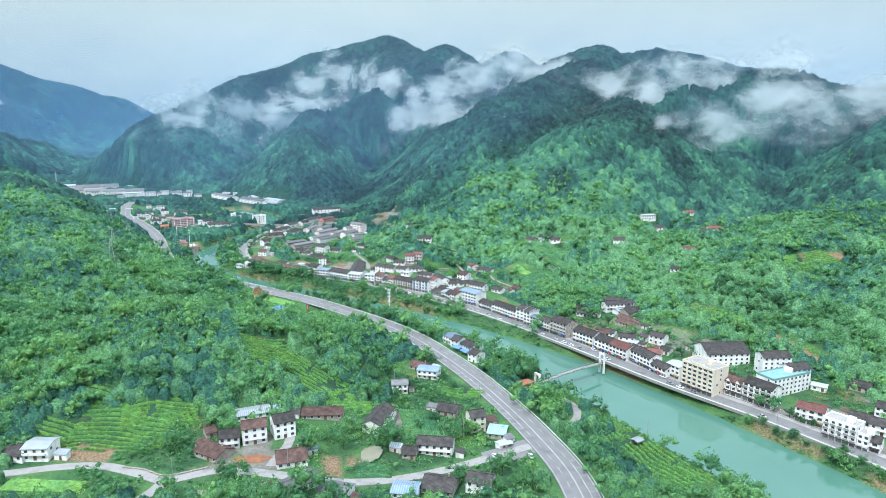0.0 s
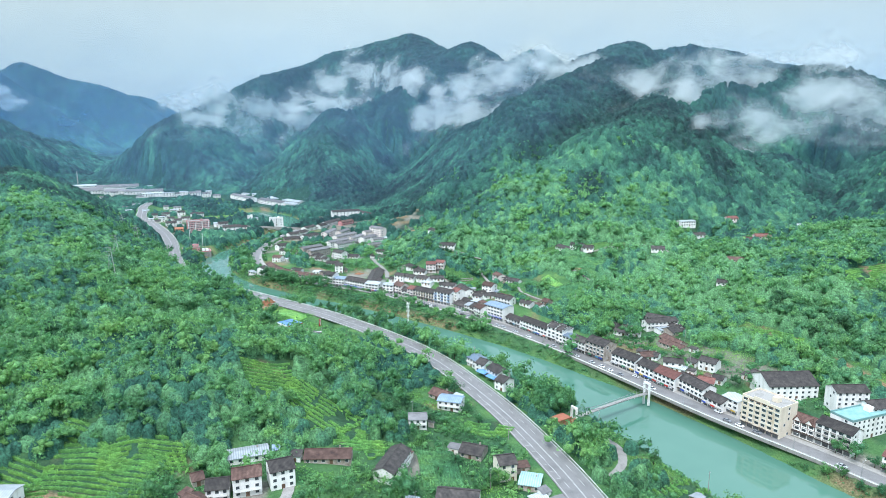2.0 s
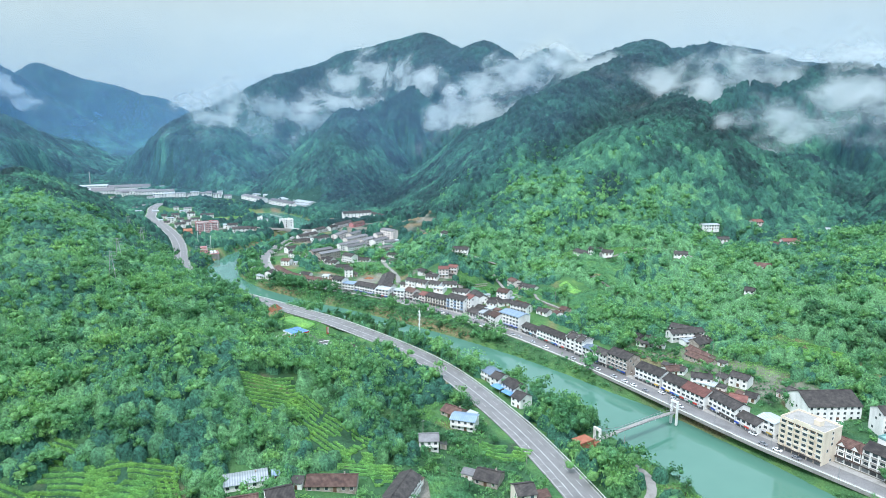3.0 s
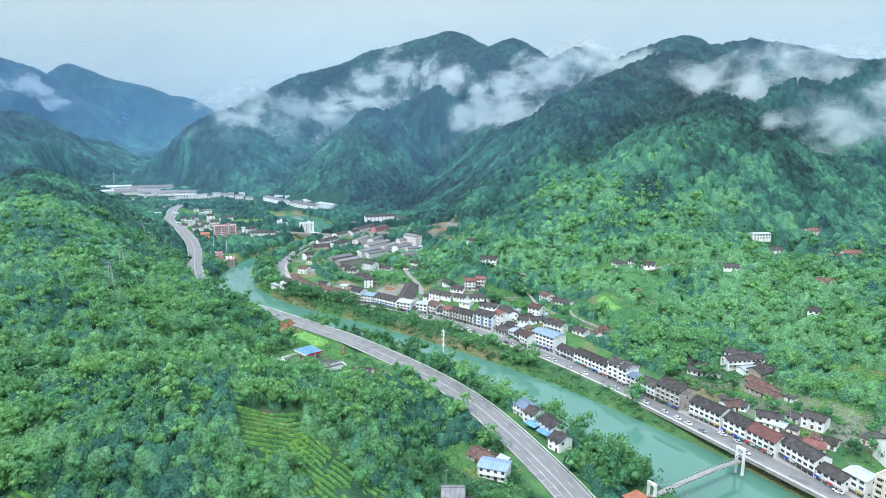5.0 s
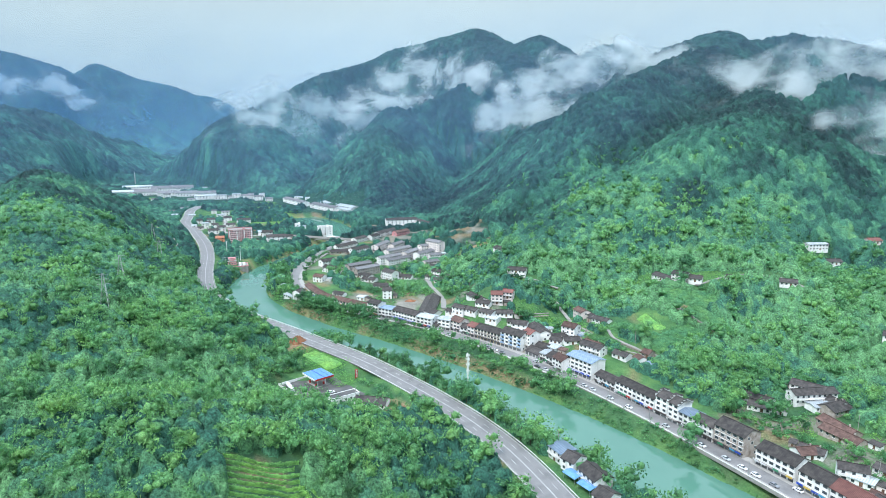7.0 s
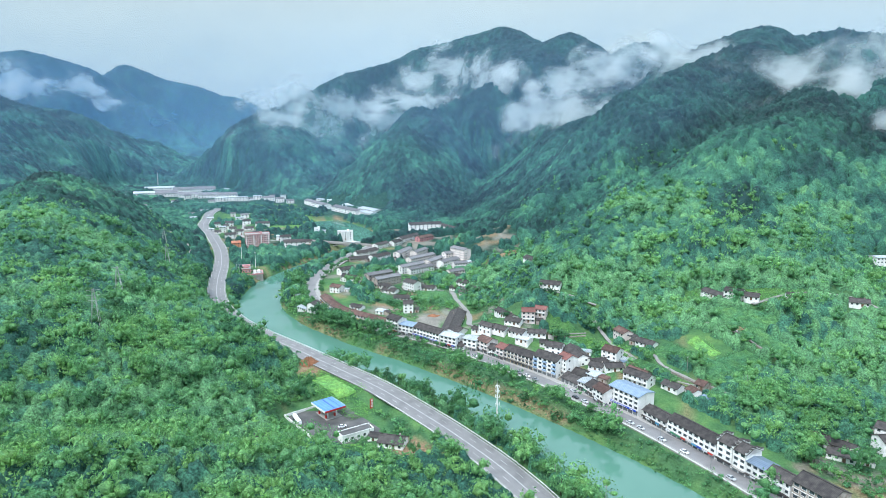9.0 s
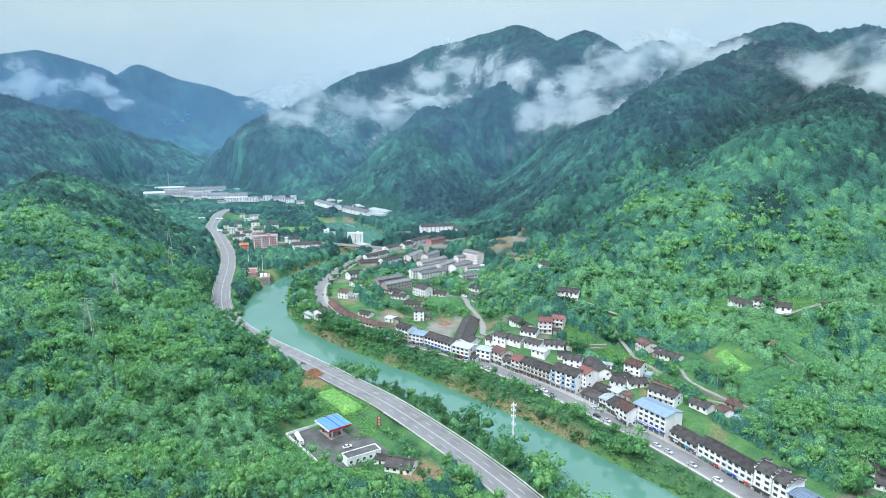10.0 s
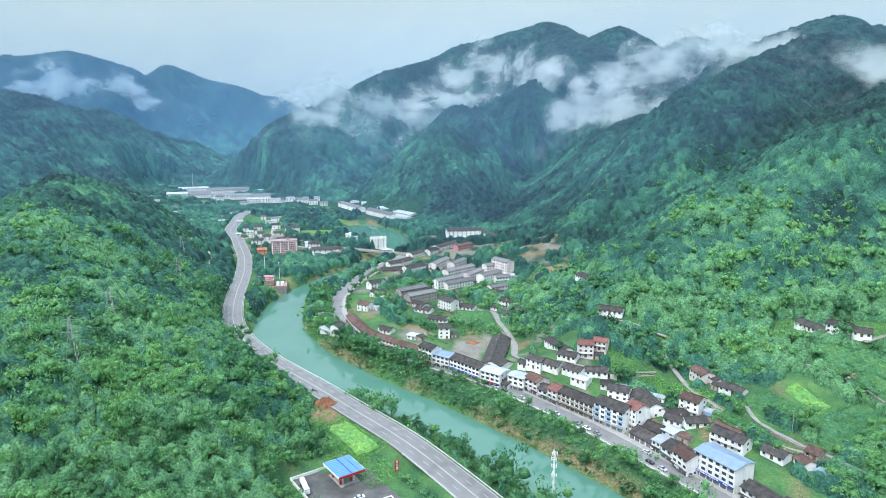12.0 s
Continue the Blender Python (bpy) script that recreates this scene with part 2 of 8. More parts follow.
def spline(points, step):
    """A smooth line through control points, sampled about every step metres."""
    p = np.array(points, float)
    p = np.vstack([2 * p[0] - p[1], p, 2 * p[-1] - p[-2]])
    out = []
    for i in range(1, len(p) - 2):
        n = max(2, int(np.linalg.norm(p[i + 1, :2] - p[i, :2]) / step))
        for t in np.arange(n) / n:
            out.append(0.5 * (2 * p[i] + (p[i + 1] - p[i - 1]) * t + (2 * p[i - 1] - 5 * p[i] + 4 * p[i + 1] - p[i + 2]) * t ** 2
                              + (3 * p[i] - p[i - 1] - 3 * p[i + 1] + p[i + 2]) * t ** 3))
    out.append(p[-2])
    return np.array(out)


def nearest(line, x, y):
    """Distance from a sampled line, its values there, and the side (+1: to the line's left)."""
    best = np.full(x.shape, 1e9)
    vals = np.zeros(x.shape + (line.shape[1] - 2,))
    side = np.ones(x.shape)
    for a, b in zip(line[:-1], line[1:]):
        d = b[:2] - a[:2]
        t = np.clip(((x - a[0]) * d[0] + (y - a[1]) * d[1]) / max(d @ d, 1e-9), 0, 1)
        px, py = x - a[0] - t * d[0], y - a[1] - t * d[1]
        q = px * px + py * py
        m = q < best
        best = np.where(m, q, best)
        side = np.where(m, np.sign(d[0] * py - d[1] * px), side)
        for k in range(vals.shape[-1]):
            vals[..., k] = np.where(m, a[2 + k] + t * (b[2 + k] - a[2 + k]), vals[..., k])
    return np.sqrt(best), vals, side


def smooth(u):
    u = np.clip(u, 0, 1)
    return u * u * (3 - 2 * u)


# the river: x, y, half width
RIVER = spline([(235, 60, 30), (205, 150, 30), (160, 252, 30), (136, 300, 28), (114, 341, 27), (84, 391, 24), (50, 434, 22), (20, 470, 20), (-20, 510, 18),
                (-65, 547, 17), (-120, 586, 17), (-175, 619, 18), (-225, 655, 19), (-265, 697, 20), (-289, 748, 18), (-305, 805, 14),
                (-302, 870, 12), (-294, 925, 10), (-290, 975, 10), (-283, 1030, 12), (-300, 1085, 24), (-330, 1135, 36), (-375, 1200, 34), (-410, 1245, 24)], 9)
# the valley plain beyond the bend
PLAIN = spline([(-470, 1180, 120), (-600, 1340, 130), (-760, 1480, 120), (-900, 1570, 110), (-1050, 1690, 90)], 40)
# the trunk road and the street: x, y, z
HIGHWAY = spline([(40, 120, 10), (55, 190, 10), (56, 245, 10), (46, 288, 10), (32, 329, 10), (15, 370, 10), (-13, 424, 10), (-35, 456, 10), (-58, 482, 10), (-81, 505, 10),
                  (-115, 536, 10), (-150, 562, 10), (-187, 589, 10), (-230, 619, 10), (-262, 646, 10), (-291, 678, 10), (-316, 716, 10), (-344, 768, 10), (-382, 845, 10), (-424, 918, 10),
                  (-463, 975, 11), (-503, 1033, 11), (-541, 1080, 12), (-575, 1150, 12), (-606, 1215, 13), (-620, 1275, 14)], 8)
STREET = spline([(235, 205, 6), (212, 250, 6), (197, 278, 6), (172, 318, 6), (139, 362, 6), (119, 392, 6), (103, 417, 6), (84, 446, 6), (60, 481, 6), (28, 522, 6), (0, 551, 6), (-30, 580, 6),
                 (-62, 606, 6), (-95, 630, 6), (-135, 649, 6), (-168, 667, 6), (-204, 697, 6), (-238, 746, 6), (-257, 805, 6), (-262, 870, 6), (-258, 930, 7), (-248, 985, 8)], 8)
# crests of the hills: x, y, z, width of the flank
CRESTS = [
    [(-60, 735, 14, 70), (-10, 770, 52, 130), (50, 810, 78, 190), (100, 850, 100, 230), (157, 905, 135, 280), (230, 985, 160, 320), (300, 1080, 186, 330), (335, 1250, 222, 380), (352, 1420, 262, 470), (374, 1607, 322, 540)],
    [(-60, 985, 40, 120), (10, 1050, 105, 190), (70, 1115, 185, 260), (160, 1270, 240, 330), (270, 1440, 275, 430), (374, 1607, 322, 540), (440, 1610, 302, 520), (520, 1640, 345, 540), (700, 1640, 315, 500), (900, 1600, 260, 500)],
    [(340, 1100, 165, 200), (400, 1150, 215, 260), (474, 1212, 242, 330), (620, 1215, 262, 360), (700, 1190, 235, 360), (800, 1170, 220, 400), (1050, 1100, 220, 450)],
    [(400, 560, 42, 150), (500, 660, 92, 230), (620, 800, 165, 300), (740, 960, 200, 340), (850, 1140, 215, 400)],
    [(250, 420, 20, 90), (330, 450, 52, 150), (430, 470, 92, 210), (600, 480, 140, 280), (800, 500, 190, 350)],
    [(-174, 2434, 456, 560), (-205, 2441, 466, 560), (-247, 2448, 452, 560), (-332, 2458, 456, 560), (-384, 2450, 444, 580), (-503, 2418, 420, 560), (-576, 2371, 376, 540), (-674, 2283, 339, 510), (-740, 2157, 285, 380), (-747, 1995, 224, 340), (-766, 1826, 186, 340), (-793, 1672, 147, 330), (-814, 1606, 112, 290), (-842, 1546, 69, 220), (-865, 1510, 41, 150)],
    [(-205, 2441, 466, 560), (-80, 2180, 400, 520), (9, 1957, 378, 470), (-100, 1850, 325, 400), (-220, 1750, 235, 330), (-312, 1690, 196, 280), (-299, 1510, 146, 230), (-290, 1400, 80, 160), (-270, 1330, 30, 110)],
    [(9, 1957, 376, 440), (150, 1850, 290, 400), (374, 1607, 320, 540)],
    [(150, 1850, 285, 390), (70, 1550, 205, 320), (16, 1290, 118, 240), (-50, 1170, 62, 160), (-100, 1110, 25, 110)],
    [(-80, 2800, 380, 600), (120, 2780, 400, 650), (294, 2739, 470, 700), (480, 2720, 370, 650), (900, 2600, 360, 650)],
    [(-700, 150, 150, 420), (-480, 330, 92, 300), (-390, 430, 72, 240), (-345, 520, 68, 190), (-410, 610, 80, 165), (-480, 690, 102, 165), (-570, 830, 104, 165), (-650, 960, 82, 140), (-730, 1090, 48, 110), (-800, 1180, 22, 90)],
    [(-340, 520, 57, 150), (-265, 545, 34, 105), (-234, 572, 26, 60), (-212, 584, 19, 40)],
    [(-390, 430, 68, 190), (-240, 372, 38, 120), (-168, 370, 46, 110), (-115, 395, 34, 80)],
    [(60, 590, 17, 80), (110, 670, 40, 120), (165, 695, 56, 140), (140, 760, 78, 180)],
    [(-40, 650, 22, 55), (-15, 690, 42, 90), (50, 810, 78, 190)],
    [(180, 530, 14, 70), (215, 570, 30, 110), (255, 650, 38, 130), (320, 730, 48, 150), (380, 850, 66, 170), (420, 960, 120, 200)],
    [(215, 455, 22, 80), (260, 510, 42, 110), (330, 560, 60, 160), (420, 640, 80, 200)],
]
FAR_CRESTS = [
    [(-1462, 1249, 265, 560), (-1503, 1444, 257, 520), (-1472, 1629, 240, 480), (-1475, 1809, 213, 440), (-1453, 2000, 174, 400), (-1407, 2210, 118, 340), (-1331, 2320, 55, 260)],
    [(-2613, 2132, 395, 800), (-2510, 2344, 436, 800), (-2400, 2540, 448, 760), (-2336, 2742, 490, 720), (-2273, 2865, 466, 620), (-2205, 2961, 441, 560), (-2153, 3026, 399, 500), (-2022, 3024, 305, 430), (-1831, 2950, 184, 380), (-1674, 2873, 83, 320)],
    [(-2915, 3499, 352, 700), (-2725, 3595, 404, 700), (-2601, 3629, 468, 660), (-2524, 3685, 530, 620), (-2446, 3741, 498, 620), (-2292, 3783, 437, 600), (-2131, 3823, 404, 560), (-1973, 3798, 336, 500), (-1795, 3722, 225, 440), (-1662, 3621, 130, 380)],
    [(-2476, 4258, 362, 500), (-2274, 4351, 387, 480), (-2143, 4420, 359, 460), (-1997, 4458, 272, 420), (-1838, 4474, 202, 400)],
]
CRESTS = [spline(c, 40) for c in CRESTS] + [spline(c, 120) for c in FAR_CRESTS]


# levelled ground: x, y, radius, z, width of the slope round it
PADS = [(-128, 497, 27, 6.2, 9), (-90, 471, 9, 8.0, 8), (-83, 262, 24, 16.0, 10), (-160, 540, 22, 9.0, 14), (-395, 955, 40, 8, 20), (66, 590, 16, 19, 14), (10, 410, 20, 8.5, 8)]


def base_level(x, y):
    west = smooth((10 - x) / 90)
    return 7.5 + 8.5 * west * smooth((430 - y) / 120)


def hills(x, y):
    b = base_level(x, y)
    total, crest = np.zeros(x.shape), np.zeros(x.shape)
    wob = 22 * fbm(x / 170, y / 170, 3, 5)
    for c in CRESTS:
        lo, hi = c[:, :2].min(0) - c[:, 3].max() - 60, c[:, :2].max(0) + c[:, 3].max() + 60
        m = (x > lo[0]) & (x < hi[0]) & (y > lo[1]) & (y < hi[1])
        if not m.any():
            continue
        d, v, _ = nearest(c, x[m], y[m])
        d = np.abs(d + wob[m] * np.clip(d / 90, 0, 1))
        u = np.clip(1 - np.sqrt((d / v[:, 1]) ** 2 + 0.0018) + 0.04, 0, 1)
        p = 0.45 * u + 0.55 * u * u * (3 - 2 * u)
        total[m] += np.clip((v[:, 0] - b[m]) * p, 0, None) ** 12
        crest[m] = np.maximum(crest[m], u * smooth((v[:, 0] - 150) / 80))
    h = total ** (1 / 12)
    # gullies and spurs on the flanks
    gully = np.abs(fbm(x / 210, y / 210, 4, 11))
    fine = fbm(x / 60, y / 60, 3, 23)
    return b, h + np.clip(h, 0, 160) * (0.34 * (np.minimum(gully, 0.40) - 0.24)) * smooth(h / 60) * (1 + 0.7 * smooth((y - 900) / 500)) * (1 - 0.9 * smooth((crest - 0.72) / 0.28)) + np.clip(h / 30, 0, 1) * 3.0 * fine


def height(x, y):
    """The ground's height."""
    x, y = np.asarray(x, float), np.asarray(y, float)
    shape = x.shape
    x, y = x.ravel(), y.ravel()
    b, h = hills(x, y)
    # an even slope above the eastern fields
    m = (x > 0) & (x < 230) & (y > 670) & (y < 790)
    if m.any():
        w = smooth(np.minimum(np.minimum(x[m], 230 - x[m]) / 30, np.minimum(y[m] - 670, 790 - y[m]) / 25))
        even = np.mean([hills(x[m] + a, y[m] + c)[1] for a in (-18, 18) for c in (-35, -21, -7, 7, 21, 35)], 0)
        h[m] = h[m] * (1 - w) + even * w
    # the flat land between the trunk road and the river
    m = (y > 560) & (y < 1320) & (x < -180) & (x > -700)
    if m.any():
        d, v, s = nearest(HIGHWAY, x[m], y[m])
        h[m] *= np.where(s < 0, 1 - 0.97 * smooth(d / 14) * smooth(1 - (d - 190) / 120), 1)
    m = (y > 1000) & (y < 1900) & (x < -250) & (x > -1300)
    if m.any():
        d, v, s = nearest(PLAIN, x[m], y[m])
        h[m] *= smooth((d - v[:, 0]) / 60)
    z = b + h + 0.35 * fbm(x / 16, y / 16, 2, 3)
    for line, half, blend in ((HIGHWAY, 9.6, 9), (STREET, 8.5, 22)):
        m = (x > line[:, 0].min() - 60) & (x < line[:, 0].max() + 60) & (y > line[:, 1].min() - 60) & (y < line[:, 1].max() + 60)
        if not m.any():
            continue
        d, v, _ = nearest(line, x[m], y[m])
        w = smooth(1 - (d - half) / blend)
        z[m] = z[m] * (1 - w) + (v[:, 0] - 0.35) * w
    for px, py, r, pz, blend in PADS:
        m = (np.abs(x - px) < r + blend) & (np.abs(y - py) < r + blend)
        if m.any():
            w = smooth(1 - (np.hypot(x[m] - px, y[m] - py) - r) / blend)
            z[m] = z[m] * (1 - w) + pz * w
    m = (x > RIVER[:, 0].min() - 90) & (x < RIVER[:, 0].max() + 90) & (y > RIVER[:, 1].min() - 90) & (y < RIVER[:, 1].max() + 90)
    if m.any():
        d, v, _ = nearest(RIVER, x[m], y[m])
        e = d - v[:, 0] + 1.6 * fbm(x[m] / 14, y[m] / 14, 2, 31)
        bank = np.where(e < 0, -2.2 * smooth(-e / 5), 0.25 + 1.2 * smooth(e / 4) + 40 * smooth((e - 1.5) / 25))
        bank = np.where(e > 30, 1e9, bank)
        z[m] = np.minimum(z[m], bank)
    return z.reshape(shape)


# ---- building helpers ----
def link_mesh(name, verts, faces, mat, parent=None, label="", attrs=None):
    me = bpy.data.meshes.new(name)
    me.from_pydata([tuple(v) for v in verts], [], [tuple(f) for f in faces])
    me.materials.append(mat)
    for key, values in (attrs or {}).items():
        me.attributes.new(key, "FLOAT", "POINT").data.foreach_set("value", np.asarray(values, np.float32))
    ob = new(name, me)
    if parent is not None:
        ob.parent = parent
    if label:
        tagged(ob, label)
    return ob


def big_mesh(name, verts, quads_or_tris, mat, attrs=None, parent=None):
    """A large mesh from arrays: verts (n, 3), faces (m, 3 or 4)."""
    me = bpy.data.meshes.new(name)
    f = np.asarray(quads_or_tris, np.int32)
    me.vertices.add(len(verts))
    me.vertices.foreach_set("co", np.asarray(verts, np.float32).ravel())
    me.loops.add(f.size)
    me.loops.foreach_set("vertex_index", f.ravel())
    me.polygons.add(len(f))
    me.polygons.foreach_set("loop_start", np.arange(0, f.size, f.shape[1], dtype=np.int32))
    me.update(calc_edges=True)
    me.materials.append(mat)
    for key, values in (attrs or {}).items():
        me.attributes.new(key, "FLOAT", "POINT").data.foreach_set("value", np.asarray(values, np.float32))
    ob = new(name, me)
    ob.parent = parent
    return ob


def normals_of(line):
    d = np.gradient(line[:, :2], axis=0)
    d /= np.linalg.norm(d, axis=1)[:, None]
    return np.stack([-d[:, 1], d[:, 0]], 1)


def ribbon(line, a, b, top, thick):
    """Verts and faces of a strip along a line, from a to b metres to its left, with its edges closed."""
    n = normals_of(line)
    za = line[:, 2] + top
    va = np.column_stack([line[:, :2] + n * a, za])
    vb = np.column_stack([line[:, :2] + n * b, za])
    lo = np.array([0, 0, -thick])
    k = len(line)
    verts = np.vstack([va, vb, va + lo, vb + lo])
    faces = []
    for i in range(k - 1):
        faces += [(i, i + k, i + k + 1, i + 1), (i, i + 1, i + 1 + 2 * k, i + 2 * k), (i + k, i + 3 * k, i + 1 + 3 * k, i + 1 + k)]
    faces += [(0, 2 * k, 3 * k, k), (k - 1, 2 * k - 1, 4 * k - 1, 3 * k - 1)]
    if a < b:
        faces = [f[::-1] for f in faces]
    return verts, faces


# ---- land use ----
# fields and clearings: x, y, half length, half width, turn, kind
FIELDS = []


def field(x, y, a, b, turn, kind):
    FIELDS.append((x, y, a, b, radians(turn), kind))


def in_fields(x, y, kinds=None, grow=0.0):
    m = np.zeros(np.shape(x))
    for fx, fy, a, b, t, kind in FIELDS:
        if kinds and kind not in kinds:
            continue
        u = (x - fx) * math.cos(t) + (y - fy) * math.sin(t)
        v = -(x - fx) * math.sin(t) + (y - fy) * math.cos(t)
        e = np.maximum(np.abs(u) - a - grow, np.abs(v) - b - grow)
        m = np.maximum(m, smooth(0.5 - e / 3))
    return m


LANES = []


def lane(points, half, name, label):
    LANES.append((spline(points, 4), half, name, label))


def on_lanes(x, y, grow):
    m = np.zeros(x.shape)
    for ln, half, _, _ in LANES:
        lo, hi = ln[:, :2].min(0) - half - 8, ln[:, :2].max(0) + half + 8
        k = (x > lo[0]) & (x < hi[0]) & (y > lo[1]) & (y < hi[1])
        if k.any():
            d = np.sqrt(((x[k][:, None] - ln[None, :, 0]) ** 2 + (y[k][:, None] - ln[None, :, 1]) ** 2).min(1))
            m[k] = np.maximum(m[k], smooth(1 - (d - half - grow) / 2))
    return m


def cleared(x, y):
    """1 on open ground (roads, water, town, fields), 0 in the woods."""
    x, y = np.asarray(x, float), np.asarray(y, float)
    m = in_fields(x, y, ("tea", "maize", "rice", "meadow", "soil", "clay", "paved", "pond", "yard"))
    m = np.maximum(m, on_lanes(x, y, 1.6))
    d, v, s = nearest(RIVER, x, y)
    m = np.maximum(m, smooth(1 - (d - v[..., 0] - 1) / 3))
    d, v, s = nearest(HIGHWAY, x, y)
    m = np.maximum(m, smooth(1 - (d - 10) / 3))
    d, v, s = nearest(STREET, x, y)
    m = np.maximum(m, np.where(s < 0, smooth(1 - (d - 30) / 6), smooth(1 - (d - 5.5) / 2)))
    return m


# tea terraces, maize, rice and clearings: x, y, half length, half width, turn
field(-103, 358, 14, 16, 30, "tea")
field(96, 268, 30, 13, 115, "tea")
field(305, 522, 24, 16, 10, "tea")
field(202, 455, 18, 9, -50, "tea")
field(-148, 540, 25, 15, -40, "meadow")
field(-128, 520, 20, 8, -41, "meadow")
field(-143, 537, 16, 6, -40, "rice")
field(-128, 497, 28, 20, -41, "yard")
field(-165, 556, 8, 7, 0, "soil")
field(-70, 258, 110, 28, 3, "plots")
field(-5, 300, 45, 34, 40, "plots")
field(-15, 360, 26, 34, 35, "plots")
field(-120, 490, 50, 28, -40, "plots")
field(-84, 254, 9, 4, 8, "clay")
field(-25, 303, 9, 6, 60, "paved")
field(-33, 266, 6, 9, -15, "pond")
field(-92, 226, 12, 5, 10, "pond")
field(-290, 994, 62, 13, -11, "yard")
field(75, 345, 8, 14, 25, "meadow")
field(92, 300, 24, 9, 115, "meadow")
field(-20, 380, 14, 10, -40, "meadow")
field(-78, 470, 14, 8, -40, "soil")
field(140, 470, 18, 10, -40, "meadow")
field(165, 440, 18, 8, -50, "meadow")
field(20, 620, 18, 8, -40, "meadow")
field(-60, 660, 22, 7, -20, "meadow")
field(-10, 640, 26, 7, -30, "meadow")
field(110, 640, 20, 10, -10, "maize")
field(-110, 900, 60, 90, 15, "town")
field(-180, 950, 70, 110, 8, "town")
field(-180, 800, 66, 62, 8, "town")
field(-120, 690, 60, 45, -35, "town")
field(-20, 600, 62, 22, -40, "town")
field(140, 450, 60, 22, -58, "town")
field(200, 350, 45, 24, -58, "town")
field(-430, 1010, 60, 90, 30, "town")
field(-370, 980, 50, 40, 10, "town")
field(-800, 1490, 190, 60, 150, "town")
field(-560, 1450, 90, 40, 150, "town")
field(-400, 1320, 90, 50, -45, "town")
field(-205, 1113, 60, 20, 0, "town")
field(115, 672, 40, 12, -20, "meadow")

# the tea hill above the village
field(-148, 274, 22, 15, 4, "tea")
field(-136, 287, 17, 9, 22, "tea")
field(-178, 274, 11, 7, -12, "tea")
field(-171, 299, 8, 5, -20, "tea")
field(-120, 287, 7, 4, -61, "tea")
field(-66, 335, 13, 14, -30, "tea")
field(-54, 318, 8, 10, 10, "tea")
field(-41, 311, 6, 8, 25, "tea")
field(-84, 352, 12, 9, -25, "tea")
field(11, 344, 13, 6, -25, "tea")
# village plots, and tree-free areas that keep houses open to the camera's view
field(14, 405, 30, 9, -60, "yard")
field(-91, 474, 12, 10, -5, "yard")
field(-152, 463, 8, 9, 3, "yard")
field(-92, 457, 17, 8, -5, "meadow")
field(-120, 466, 16, 9, -20, "meadow")
field(-152, 450, 10, 6, 3, "meadow")
field(-157, 258, 13, 6, -6, "soil")
field(-160, 233, 17, 4, -4, "rice")
field(-150, 225, 22, 5, -6, "meadow")
field(-84, 254, 15, 8.5, -4, "paved")
field(-84, 268, 6, 10, 5, "paved")
field(-48, 253, 4, 8, 12, "soil")
field(-58, 254, 5, 9, 8, "meadow")
field(-30, 253, 8, 5, 8, "maize")
field(-38, 258, 4, 4, 8, "soil")
field(-12, 303, 15, 9, -80, "maize")
field(8, 282, 10, 6, 30, "meadow")
field(-66, 292, 10, 8, 5, "meadow")
field(54, 351, 11, 9, 36, "yard")
# fields on the eastern slope
field(67, 587, 25, 10.5, -52, "maize")
field(42, 579, 17, 3, -60, "maize")
field(77, 608, 11, 4.2, -57, "rice")
field(96, 591, 14, 9, 37, "maize")
field(62, 556, 14, 3, -42, "meadow")
field(118, 615, 18, 7, -50, "maize")
field(108, 625, 14, 3, -50, "soil")
field(28, 606, 16, 4, -64, "soil")
field(10, 628, 14, 5, -40, "meadow")
# fields among the town
field(-160, 731, 30, 7, -45, "maize")
field(-122, 745, 24, 14, -73, "maize")
field(-156, 708, 12, 5, -44, "soil")
field(-113, 674, 18, 11, 90, "paved")
field(-68, 872, 30, 8, -72, "soil")
field(-150, 790, 20, 8, -20, "meadow")
# terraces up the valley
field(-585, 1380, 60, 20, 15, "rice")
field(-560, 1345, 55, 13, 15, "maize")
field(-530, 1312, 55, 18, 15, "rice")
field(-500, 1275, 55, 16, 18, "meadow")
field(-470, 1240, 55, 15, 20, "rice")
field(-450, 1205, 50, 14, 20, "maize")
field(-430, 1170, 48, 16, 18, "meadow")
field(-410, 1130, 46, 17, 14, "rice")
field(-395, 1095, 40, 13, 14, "maize")
field(-850, 1420, 60, 22, 20, "rice")
field(-820, 1375, 60, 18, 20, "maize")
field(-560, 1200, 34, 60, 25, "yard")
field(-490, 1080, 30, 55, 25, "yard")
field(-343, 832, 24, 15, 25, "yard")
field(-328, 806, 12, 12, 0, "yard")

field(78, 598, 27, 19, -53, "yard")
field(60, 362, 9, 9, 36, "yard")
field(321, 528, 17, 8, -4, "soil")
field(205, 464, 24, 6, -55, "meadow")
field(214, 452, 20, 2, -55, "soil")
field(230, 400, 26, 2.5, -76, "soil")
field(236, 404, 24, 3, -76, "meadow")

# lanes: points, half width
lane([(-215, 236), (-183, 242), (-163, 247), (-144, 248), (-125, 242), (-113, 237), (-103, 241), (-93, 245), (-81, 244), (-66, 241), (-52, 240), (-34, 243), (-15, 251), (4, 261), (25, 272), (46, 279)], 2.7, "village_lane", "pale concrete lane through the village")
lane([(-113, 237), (-114, 230), (-118, 220), (-125, 205)], 2.6, "side_lane", "pale concrete lane leaving the village")
lane([(-73, 248), (-72, 256), (-70, 268), (-72, 280)], 2.2, "yard_lane", "pale concrete drive between the white houses")
lane([(62, 300), (70, 312), (72, 326), (66, 338)], 2.0, "river_lane", "short concrete lane down to the river bank")
